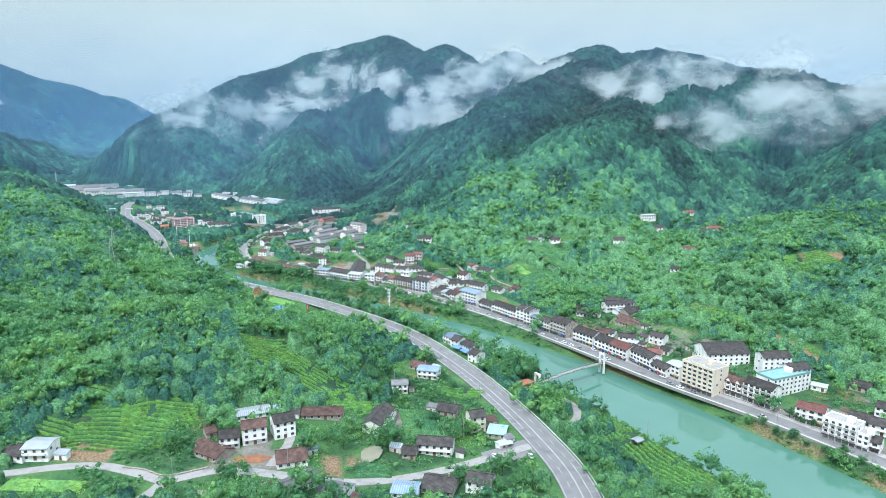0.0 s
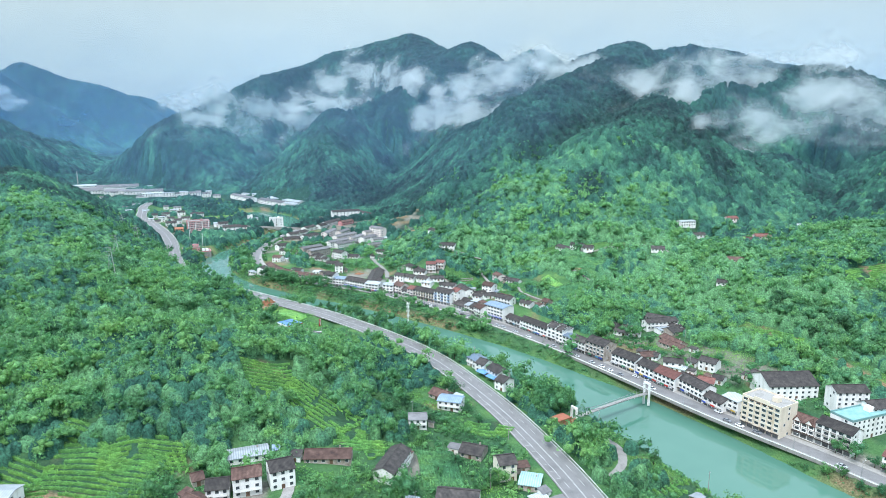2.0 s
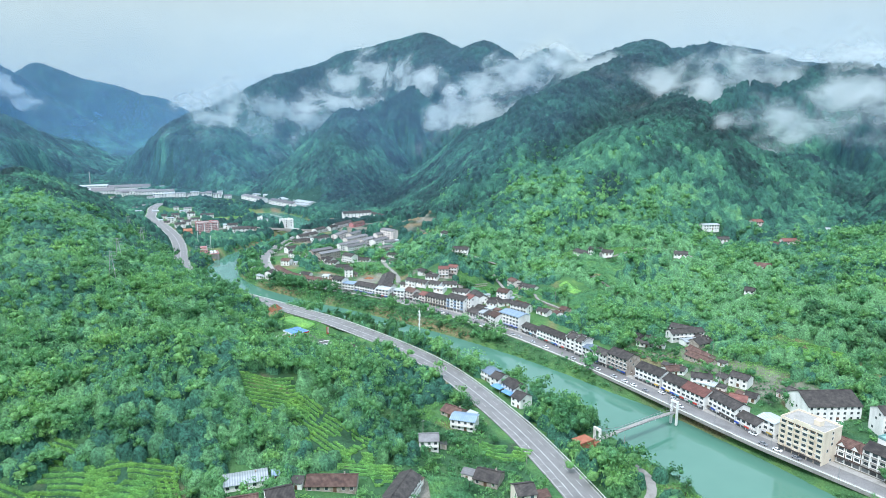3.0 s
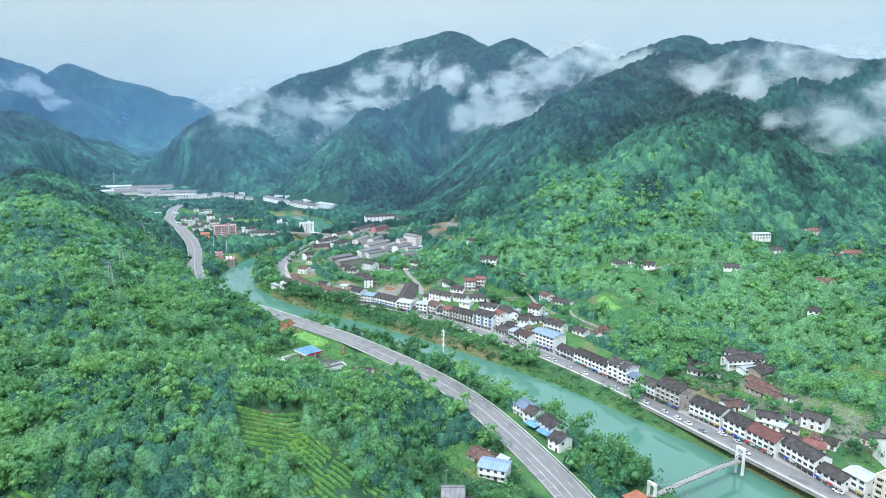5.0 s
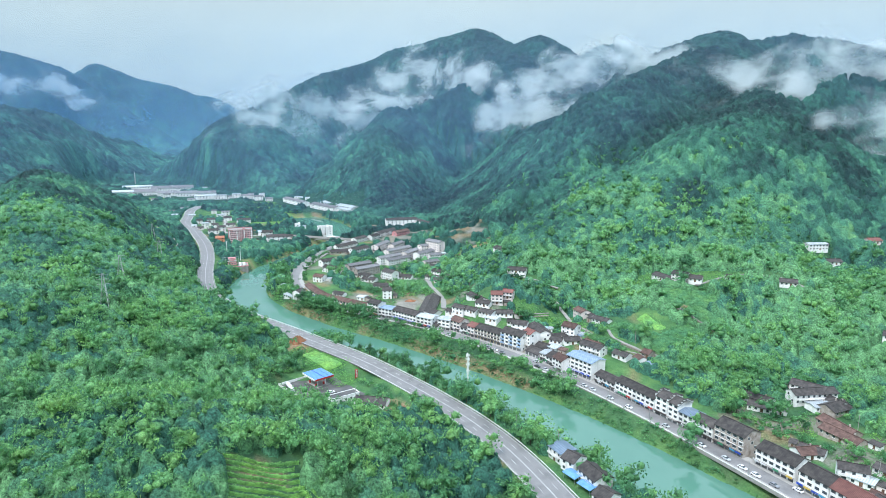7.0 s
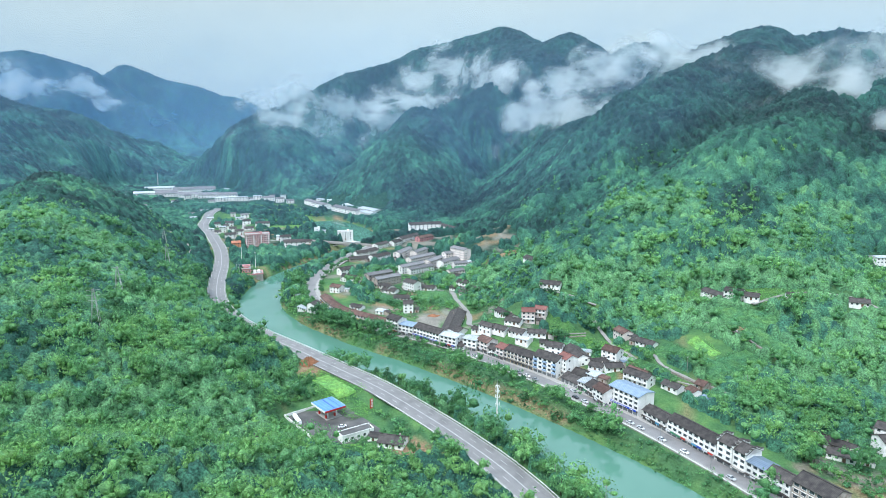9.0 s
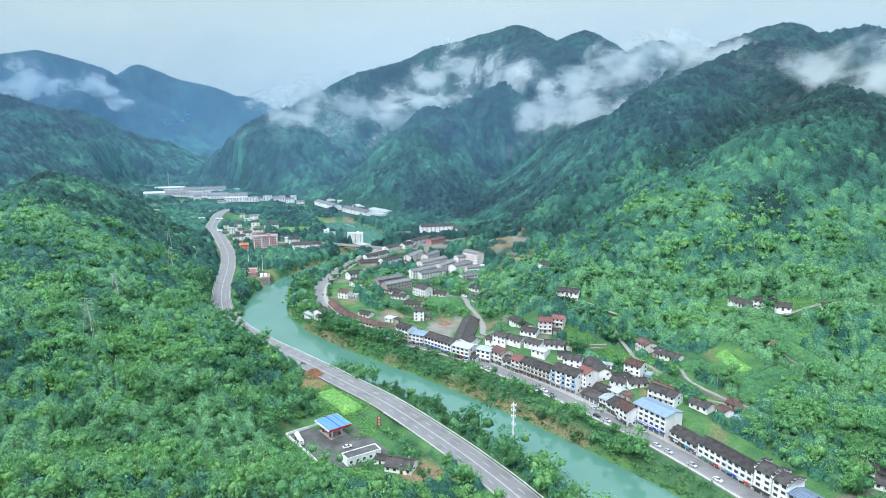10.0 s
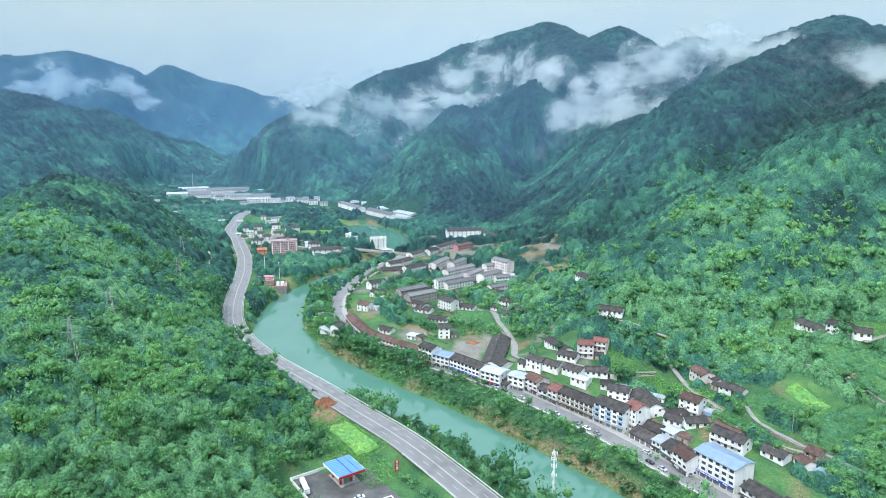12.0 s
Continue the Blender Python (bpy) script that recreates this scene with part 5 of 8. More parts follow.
house(-117.4, 840.1, 43, 17.7, 9, 2, "p", "s", "mid")
house(-235.3, 977.6, 69, 24.5, 9, 2, "w", "d", "mid")
house(-221, 999.5, 68, 18.3, 9, 2, "w", "d", "mid")
house(-213.8, 1039.9, 70, 45.4, 10, 2, "w", "d", "mid")
house(-191.3, 1041.1, 60, 28, 9, 2, "r", "n", "mid")
house(-243.9, 921.3, 49, 15.9, 9, 2, "w", "d", "mid")
house(-235.3, 935.6, 68, 18.2, 9, 2, "w", "d", "mid")
house(-216.2, 904.6, 59, 27.1, 9, 2, "w", "d", "mid")
house(-239.5, 899.4, 32, 23.5, 9, 1, "g", "d", "mid")
house(-231.5, 827.7, 49, 17.3, 9, 2, "w", "d", "mid")
house(-214.5, 792.1, -26, 21, 8, 2, "w", "d", "mid")
house(-36.3, 768.7, -59, 20.9, 8, 1, "w", "d", "mid")
house(-178.9, 701.6, -20, 9.6, 7, 1, "w", "d", "mid")
house(-155.8, 691.8, -20, 7.5, 7, 1, "w", "l", "mid")
house(-179.5, 775.3, -29, 10.2, 7, 1, "w", "d", "mid")
house(-189.3, 783, -22, 10, 6, 1, "g", "d", "mid")
house(-114.4, 827.5, -15, 12.2, 8, 1, "p", "d", "mid")
house(-143.4, 784.8, -18, 6.7, 7, 1, "w", "d", "mid")
# the far bank and the works
house(-207.2, 1122.1, 24, 48, 12, 4, "w", "d", "far", 8)
house(-169.3, 1116.4, -53, 57.6, 11, 3, "w", "d", "far", 8)
house(-476.5, 1388.8, -48, 104.7, 16, 2, "w", "s", "far", 8)
house(-493.9, 1466.3, -33, 29, 14, 2, "w", "l", "far", 8)
house(-386.7, 1304.4, -44, 94.2, 18, 2, "w", "s", "far", 8)
house(-395.5, 1364.9, -25, 35.1, 26, 2, "l", "l", "far", 8)
house(-346, 1331.8, -30, 56.8, 26, 2, "l", "l", "far", 8)
house(-343.3, 1305.3, -43, 57.2, 22, 2, "w", "l", "far", 8)
house(-338.3, 1264, -47, 52.4, 16, 2, "w", "l", "far", 8)
house(-394.5, 959.5, 28, 30.6, 18, 6, "r", "f", "far", 8, style="grid")
house(-419.8, 951.1, 30, 11.3, 10, 2, "o", "o", "far", 8)
house(-369.8, 991.4, 25, 14.3, 10, 3, "w", "d", "far", 8)
house(-343.4, 956.6, 24, 25.1, 12, 3, "w", "d", "far", 8)
house(-299.7, 1030.3, 19, 20.9, 14, 4, "w", "f", "far", 8)
house(-340.3, 1047.7, 22, 11.3, 10, 3, "w", "l", "far", 8)
house(-496.5, 1057.1, 30, 9.8, 9, 3, "w", "l", "far", 8)
house(-462.4, 1041.9, 29, 11.1, 9, 2, "w", "d", "far", 8)
house(-517.6, 1116.4, 30, 12.2, 9, 2, "w", "d", "far", 8)
house(-500.7, 1140.3, 28, 12.4, 9, 2, "w", "d", "far", 8)
house(-529.1, 1172.1, 29, 12.9, 9, 2, "w", "l", "far", 8)
house(-464.6, 1121.2, 27, 21.4, 9, 2, "w", "d", "far", 8)
house(-459.7, 1011.6, 30, 15.4, 9, 2, "w", "d", "far", 8)
house(-605, 1162.8, 32, 13.3, 9, 2, "w", "l", "far", 8)
house(-746.1, 1239.5, 36, 23.6, 9, 2, "w", "l", "far", 8)
house(-435.3, 869.9, 34, 6.5, 8, 2, "w", "l", "far", 8)
house(-638.2, 1250.9, 32, 14.4, 9, 2, "w", "s", "far", 8)
house(-429.8, 1029.7, 28, 11.5, 9, 2, "w", "d", "far", 8)
house(-469.4, 1085.9, 28, 13.3, 9, 1, "w", "d", "far", 8)
house(-930.3, 1503.6, 36, 45.8, 30, 2, "w", "l", "far", 8)
house(-880.9, 1511.9, 34, 47.7, 34, 2, "w", "s", "far", 8)
house(-976.8, 1630, 35, 67.3, 26, 2, "w", "l", "far", 8)
house(-874.1, 1614, 32, 95.3, 28, 2, "w", "s", "far", 8)
house(-818.9, 1497.8, 32, 41.3, 22, 2, "w", "s", "far", 8)
house(-772.2, 1499, 31, 43.2, 24, 2, "w", "s", "far", 8)
house(-730.5, 1508.4, 29, 40.3, 22, 2, "w", "s", "far", 8)
house(-798.5, 1654.1, 29, 43.5, 14, 2, "w", "l", "far", 8)
house(-707.4, 1432.9, 30, 21.5, 12, 3, "w", "l", "far", 8)
house(-691.3, 1447.3, 29, 19.2, 12, 3, "w", "l", "far", 8)
house(-668.9, 1452.8, 28, 23.9, 12, 3, "w", "l", "far", 8)
house(-646.4, 1479.6, 27, 18.1, 12, 3, "w", "l", "far", 8)
house(-611.1, 1457.8, 26, 25.8, 14, 3, "w", "s", "far", 8)
house(-579.5, 1444.3, 25, 17.3, 12, 3, "w", "s", "far", 8)
house(-551.2, 1431.1, 24, 15.8, 11, 2, "w", "s", "far", 8)
house(-796.9, 1458.7, 33, 15.1, 12, 3, "w", "s", "far", 8)
house(-901.5, 1384.8, 38, 25.1, 12, 2, "w", "l", "far", 8)
house(-980.2, 1526.3, 37, 22.4, 12, 2, "w", "s", "far", 8)
house(-1285.7, 1760.2, 40, 24.2, 12, 2, "w", "l", "far", 8)
house(-1241, 1734.8, 39, 18.5, 12, 2, "w", "s", "far", 8)
house(-554.9, 1582.2, 22, 20.1, 12, 2, "w", "l", "far", 8)
house(-466, 1433.5, 20, 13.3, 12, 3, "w", "l", "far", 8)
house(-574.8, 1160.8, 31, 11.2, 9, 2, "w", "l", "far", 8)
house(-529.9, 1102.5, 31, 8.7, 9, 2, "w", "d", "far", 8)
house(-483.2, 1062.7, 30, 9.8, 9, 2, "w", "d", "far", 8)
house(-338.7, 959.7, 24, 13.6, 9, 1, "w", "d", "far", 8)
house(-339.4, 992.5, 23, 11.3, 9, 1, "w", "d", "far", 8)
house(-387.1, 1010.5, 25, 8.8, 9, 2, "w", "l", "far", 8)
house(-490.8, 1169.2, 27, 12.6, 9, 1, "w", "d", "far", 8)
house(-538.5, 1208.3, 28, 13.3, 9, 2, "w", "s", "far", 8)
house(-505.8, 1084.2, 30, 8.4, 8, 2, "w", "d", "far", 8)
house(-566.4, 1221.2, 29, 8.8, 8, 2, "w", "s", "far", 8)
house(-510.6, 1050.7, 31, 7.4, 8, 2, "w", "l", "far", 8)
house(-489.5, 1030.2, 31, 8, 8, 2, "p", "d", "far", 8)
house(-347.9, 1049.7, 22, 7.5, 9, 4, "w", "f", "far", 8)
house(-637.1, 1207.4, 33, 10, 8, 2, "w", "s", "far", 8)
house(-957.3, 1463.5, 38, 18.8, 10, 2, "w", "l", "far", 8)
house(-790.7, 1298.2, 36, 11.4, 10, 2, "w", "s", "far", 8)
house(-780.5, 1383.2, 34, 11.9, 9, 2, "w", "s", "far", 8)
house(-706.2, 1397.3, 31, 15.2, 10, 2, "w", "s", "far", 8)
house(-615.9, 1486.2, 26, 12, 10, 3, "w", "s", "far", 8)
house(-597.5, 1501.6, 25, 12.1, 10, 3, "w", "l", "far", 8)
house(-641.2, 1438.1, 27, 9.4, 10, 3, "w", "s", "far", 8)
# on the slopes
house(244.8, 759.4, 14, 18.3, 9, 2, "w", "l", "hill")
house(303.7, 783.3, 13, 12.7, 9, 1, "p", "r", "hill")
house(371.7, 773, 17, 16.2, 9, 1, "w", "l", "hill")
house(301.9, 700.3, 1, 15.8, 9, 2, "p", "r", "hill")
house(288.8, 700.3, -47, 12.2, 8, 1, "p", "n", "hill")
house(253.2, 744.1, 7, 14, 8, 1, "w", "d", "hill")
house(246.9, 629.3, -22, 13.2, 9, 1, "w", "n", "hill")
house(210.2, 564.1, -30, 7.3, 8, 2, "w", "d", "hill")
house(98.8, 676.4, -63, 22.9, 8, 1, "w", "d", "hill")
house(108.6, 666.1, -33, 12.2, 8, 2, "w", "d", "hill")
house(118.7, 661.2, -22, 9.6, 8, 1, "w", "d", "hill")
house(143.5, 660.8, -5, 5.8, 7, 1, "w", "d", "hill")
house(183.2, 653, -16, 11.9, 8, 1, "w", "d", "hill")
house(-19.5, 681.1, -14, 15.8, 8, 1, "w", "d", "hill")
# the village by the trunk road
house(-96.3, 267.4, 14, 8.6, 9, 2, "w", "d", "village")
house(-86.5, 271.7, 20, 10.8, 9, 3, "w", "n", "village")
house(-74.9, 277.7, 27, 9.6, 10, 3, "w", "d", "village")
house(-94.8, 296.5, 22, 17.1, 9, 1, "w", "l", "village")
house(-60.1, 298.9, 4, 19.9, 9, 1, "g", "n", "village")
house(-32.4, 289.3, -19, 6.8, 8, 1, "w", "d", "village")
house(-32, 295.9, 75, 21.4, 9, 2, "w", "d", "village")
house(-99.9, 257.6, -29, 13.9, 10, 1, "g", "n", "village")
house(-108.8, 276.6, 34, 4.5, 7, 1, "g", "n", "village")
house(-65.3, 253, 18, 12.8, 12, 1, "w", "n", "village")
house(-3.4, 276.1, -8, 16.6, 9, 2, "w", "d", "village")
house(-14.9, 270.1, -9, 6, 8, 1, "g", "d", "village")
house(16.5, 300.2, 16, 7.8, 9, 3, "c", "d", "village")
house(3.1, 318.5, -20, 10.7, 10, 1, "g", "d", "village")
house(27, 293.3, -13, 8.9, 10, 1, "g", "q", "village")
house(15.9, 244.6, -19, 10.7, 9, 2, "w", "d", "village")
house(-15.2, 238.9, -8, 10.7, 9, 1, "w", "b", "village")
house(-1.1, 244.5, -16, 13.3, 12, 1, "g", "d", "village")
house(-42.7, 231.9, -16, 12.1, 10, 1, "w", "s", "village")
house(-58, 235, 46, 15.9, 9, 1, "w", "s", "village")
house(-174.6, 256.3, 3, 10.8, 10, 2, "w", "l", "village")
house(-183.5, 254.9, -5, 9.7, 9, 1, "w", "d", "village")
house(27.8, 280.1, 31, 4.5, 4, 1, "w", "l", "village")
house(-24.6, 342.2, 6, 8.9, 8, 2, "w", "s", "village")
house(-8.5, 368, -14, 12.7, 9, 2, "w", "b", "village")
house(-14.2, 380.5, -39, 11.2, 9, 1, "g", "n", "village")
house(-91.1, 475.4, -5, 12.4, 9, 1, "w", "d", "village")
house(-152.8, 465.7, 3, 6.7, 7, 1, "w", "d", "village")
house(-182, 256.6, -10, 5.5, 8, 1, "w", "d", "village")
# on the near bank
house(6.5, 430, -56, 9.3, 9, 2, "w", "b", "river")
house(11, 422, -44, 7.1, 9, 2, "w", "d", "river")
house(19, 410.3, -60, 12.2, 9, 2, "w", "d", "river")
house(21.8, 394.3, -47, 7.1, 9, 2, "w", "d", "river")


# ---- rounded and thin shapes ----
def tube(points, radius, sides=6, radius_end=None):
    """Verts and faces of a round bar through points."""
    P = [Vector(p) for p in points]
    V, F = [], []
    for i, p in enumerate(P):
        d = (P[min(i + 1, len(P) - 1)] - P[max(i - 1, 0)]).normalized()
        u = d.orthogonal().normalized()
        w = d.cross(u)
        r = radius if radius_end is None else radius + (radius_end - radius) * i / (len(P) - 1)
        V += [tuple(p + (u * math.cos(a) + w * math.sin(a)) * r) for a in (2 * math.pi * k / sides for k in range(sides))]
    for i in range(len(P) - 1):
        for k in range(sides):
            F.append((i * sides + k, i * sides + (k + 1) % sides, (i + 1) * sides + (k + 1) % sides, (i + 1) * sides + k))
    F += [tuple(range(sides))[::-1], tuple((len(P) - 1) * sides + k for k in range(sides))]
    return V, F


def tube_part(name, points, radius, mat, parent, label="", sides=6, radius_end=None):
    return link_mesh(name, *tube(points, radius, sides, radius_end), mat, parent, label)


LANE = weathered("lane_concrete", [(0.20, 0.192, 0.18), (0.30, 0.29, 0.275), (0.25, 0.24, 0.228)], 0.2, 0.85, fine=3.0)
STEEL = weathered("galvanised_steel", [(0.34, 0.36, 0.37), (0.48, 0.50, 0.51)], 0.8, 0.45, metal=0.6)
CABLE = weathered("dark_cable", [(0.10, 0.10, 0.11), (0.18, 0.18, 0.19)], 1.0, 0.6)
BRICK_RED = weathered("red_brick", [(0.30, 0.11, 0.07), (0.42, 0.17, 0.11)], 0.6, 0.9)
CLAY = weathered("red_clay", [(0.22, 0.105, 0.06), (0.32, 0.15, 0.085)], 0.35, 0.95, bump=0.1)
DARK_YARD = weathered("wet_yard", [(0.055, 0.055, 0.055), (0.095, 0.093, 0.09), (0.15, 0.145, 0.135)], 0.15, 0.5)
RED_PAINT = weathered("red_paint", [(0.42, 0.03, 0.03), (0.52, 0.05, 0.04)], 0.8, 0.4)
BLUE_PAINT = weathered("blue_paint", [(0.03, 0.07, 0.36), (0.05, 0.10, 0.44)], 0.8, 0.4)
BLUE_TARP = weathered("blue_sheeting", [(0.07, 0.20, 0.46), (0.14, 0.30, 0.56)], 0.8, 0.5)
CANOPY_BLUE = roof_material("canopy_sheet", [(0.10, 0.26, 0.56), (0.14, 0.33, 0.64)], 1.2, 0.1, 0.4)
WHITE = WALLS["w"][1]
POND, pn, pl, pb = material("pond_water", 0.08, 0, 0.5)
pl.new(ramp_node(pn, pl, noise_node(pn, pl, 0.15, 3, place_node(pn)), [(0.3, (0.20, 0.19, 0.12)), (0.7, (0.27, 0.26, 0.18))]), pb.inputs["Base Color"])


# ---- the suspension footbridge ----
def footbridge(ax, ay, bx, by, z):
    ob = tagged(new("footbridge"), "white suspension footbridge with cable rails over the river", "bridge")
    L = math.hypot(bx - ax, by - ay)
    ob.matrix_world = pose(ax, ay, z, 0, 0, math.degrees(math.atan2(by - ay, bx - ax)))
    sag = lambda x: 0.9 * (1 - (2 * x / L - 1) ** 2)
    n = 24
    xs = [L * i / n for i in range(n + 1)]
    V, F = [], []
    for x in xs:
        zz = sag(x)
        V += [(x, -1.25, zz), (x, 1.25, zz), (x, 1.25, zz - 0.3), (x, -1.25, zz - 0.3)]
    for i in range(n):
        F += [tuple(4 * i + k for k in q) for q in ((0, 4, 5, 1), (1, 5, 6, 2), (2, 6, 7, 3), (3, 7, 4, 0))]
    link_mesh("deck", V, F, CONCRETE, ob)
    for i in range(1, n):
        if i % 2:
            box_part("crossbeam", (xs[i] - 0.15, -1.6, sag(xs[i]) - 0.55, xs[i] + 0.15, 1.6, sag(xs[i]) - 0.305), STEEL, ob)
    for x in (0.0, L):
        for y in (-1.7, 1.7):
            box_part("tower_leg", (x - 0.55, y - 0.45, -7, x + 0.55, y + 0.45, 5.4), WHITE, ob)
        box_part("tower_beam", (x - 0.5, -2.15, 5.4, x + 0.5, 2.15, 6.5), WHITE, ob)
    for y in (-1.5, 1.5):
        main = [(-9, y, -1)] + [(x, y, 5.3 - 4.3 * (1 - (2 * x / L - 1) ** 2) + 0.0) for x in xs] + [(L + 9, y, -1)]
        tube_part("main_cable", main, 0.09, CABLE, ob, sides=5)
        tube_part("handrail", [(x, y * 0.83, sag(x) + 1.05) for x in xs], 0.06, STEEL, ob, sides=5)
        for x in xs[1:-1]:
            tube_part("hanger", [(x, y * 0.83, sag(x)), (x, y, max(sag(x) + 1.0, 5.3 - 4.3 * (1 - (2 * x / L - 1) ** 2)))], 0.035, STEEL, ob, sides=4)
    return ob


footbridge(56, 358, 103, 392.5, 7.6)
gate_house = tagged(new("bridge_house"), "small red brick gatehouse at the footbridge end", "gatehouse")
gate_house.matrix_world = pose(50, 353.5, 8, 0, 0, 36)
box_part("wall", (-6, -3, -6, 2, 3, 2.6), BRICK_RED, gate_house)
box_part("roof", (-6.4, -3.4, 2.6, 2.4, 3.4, 2.9), BRICK_RED, gate_house)
box_part("coping", (-6.4, -3.4, 2.9, 2.4, -3.1, 3.4), BRICK_RED, gate_house)
box_part("stair_block", (2.0, -4.5, -6, 6, -1.9, 1.0), BRICK_RED, gate_house)


# ---- the arched road bridge up the valley ----
def arch_bridge(ax, ay, bx, by, z):
    ob = tagged(new("road_bridge"), "grey concrete arched road bridge across the river", "bridge")
    L = math.hypot(bx - ax, by - ay)
    ob.matrix_world = pose(ax, ay, z, 0, 0, math.degrees(math.atan2(by - ay, bx - ax)))
    box_part("deck", (-6, -4, -0.9, L + 6, 4, 0), CONCRETE, ob)
    for y in (-3.9, 3.7):
        box_part("parapet", (-6, y, 0.0, L + 6, y + 0.2, 1.1), CONCRETE, ob)
    spans = 3
    w = L / spans
    for s in range(spans + 1):
        box_part("pier", (s * w - 1.2, -3.2, -10.5, s * w + 1.2, 3.2, -0.9), CONCRETE, ob)
    for s in range(spans):
        V, F = [], []
        k = 14
        for i in range(k + 1):
            a = math.pi * i / k
            for r, top in ((1.0, False), (0.86, True)):
                x = s * w + w / 2 - (w / 2 - 1.2) * r * math.cos(a)
                zz = -8.2 + 7.2 * r * math.sin(a)
                V += [(x, -3.4, zz), (x, 3.4, zz)]
        for i in range(k):
            b = 4 * i
            F += [(b, b + 4, b + 5, b + 1), (b + 2, b + 3, b + 7, b + 6), (b, b + 2, b + 6, b + 4), (b + 1, b + 5, b + 7, b + 3)]
        link_mesh("arch", V, F, CONCRETE, ob)
    return ob


arch_bridge(-345, 1004, -236, 982, 9)
weir = tagged(box_part("weir", (-30, -1.5, -3, 30, 1.5, 1.2), CONCRETE, None), "low concrete weir across the river", "weir", kind="structure")
weir.matrix_world = pose(-285, 1046, 0, 0, 0, 14)


# ---- the weir below the upper pool ----
weir = tagged(new("weir"), "low white concrete weir with falling water across the river", "weir")
weir.matrix_world = pose(-287, 1050, 0, 0, 0, -32)
link_mesh("sill", [(-24, -1.2, -2.5), (24, -1.2, -2.5), (24, -1.2, 1.2), (-24, -1.2, 1.2), (-24, 1.2, -2.5), (24, 1.2, -2.5), (24, 1.2, 1.5), (-24, 1.2, 1.5)],
          [(0, 1, 2, 3), (7, 6, 5, 4), (3, 2, 6, 7), (0, 4, 5, 1), (0, 3, 7, 4), (1, 5, 6, 2)], CONCRETE, weir)
FOAM = weathered("white_water", [(0.55, 0.66, 0.64), (0.82, 0.86, 0.85)], 0.6, 0.5, bump=0.2)
nf = 30
V = [(-24 + 48 * k / nf, y - 0.6 * lattice(k, j, 4), z) for j, (y, z) in enumerate(((-1.22, 1.22), (-2.6, 0.8), (-5.0, 0.3), (-8.5, 0.04))) for k in range(nf + 1)]
F = [(j * (nf + 1) + k, (j + 1) * (nf + 1) + k, (j + 1) * (nf + 1) + k + 1, j * (nf + 1) + k + 1) for j in range(3) for k in range(nf)]
link_mesh("falling_water", V, F, FOAM, weir, "white foaming water")
for sx in (-24, 24):
    box_part("abutment", (sx - 1.5, -3, -2.5, sx + 1.5, 3, 3.0), CONCRETE, weir)


# ---- the pumping station on the river bank ----
def pump_station(x, y, z, turn):
    """A pink walled platform over the water with a small house, tanks and gantries."""
    ob = tagged(new("pumping_station"), "pink and grey pumping station with steel gantries on the bank", "pumping station")
    ob.matrix_world = pose(x, y, z, 0, 0, turn)
    box_part("platform", (-15, -9, -7, 15, 9, 0.6), CONCRETE, ob, "stained grey concrete platform")
    for bx_ in ((-15.2, -9.2, 0.6, 15.2, -8.8, 1.7), (-15.2, 8.8, 0.6, 15.2, 9.2, 1.7), (-15.2, -8.8, 0.6, -14.8, 8.8, 1.7), (14.8, -8.8, 0.6, 15.2, 8.8, 1.7)):
        box_part("parapet", bx_, PINK, ob, "pink painted parapet")
    for sx in range(-14, 15, 4):
        box_part("buttress", (sx - 0.4, -9.9, -7, sx + 0.4, -9.21, 0.4), CONCRETE, ob)
    hut = box_part("pump_house", (-6, 1, 0.6, 3, 7.5, 5.0), PINK, ob, "pink rendered pump house")
    box_part("roof", (-6.5, 0.5, 5.0, 3.5, 8.0, 5.35), CONCRETE, hut)
    for k in range(3):
        shared("window", WINDOW, hut, -4.4 + k * 2.9, 1.0, 2.0)
    box_part("control_room", (-4, 3, 5.35, 1, 7, 8.6), PINK, ob, "pink upper control room")
    for k, (tx, ty) in enumerate(((7, 3), (11, 3), (7, -2), (11, -2))):
        tube_part("tank", [(tx, ty, 0.6), (tx, ty, 3.0)], 1.5, WHITE, ob, sides=14)
    for tx in (-11, -8.5, 5):
        tube_part("gantry_post", [(tx, -4, 0.6), (tx, -4, 11.5)], 0.16, STEEL, ob)
    tube_part("gantry_beam", [(-11.5, -4, 8.5), (5.5, -4, 8.5)], 0.14, STEEL, ob)
    tube_part("gantry_beam", [(-11.5, -4, 11.0), (5.5, -4, 11.0)], 0.14, STEEL, ob)
    return ob


PINK = WALLS["r"][1]
pump_station(-334, 812, 6.5, 28)


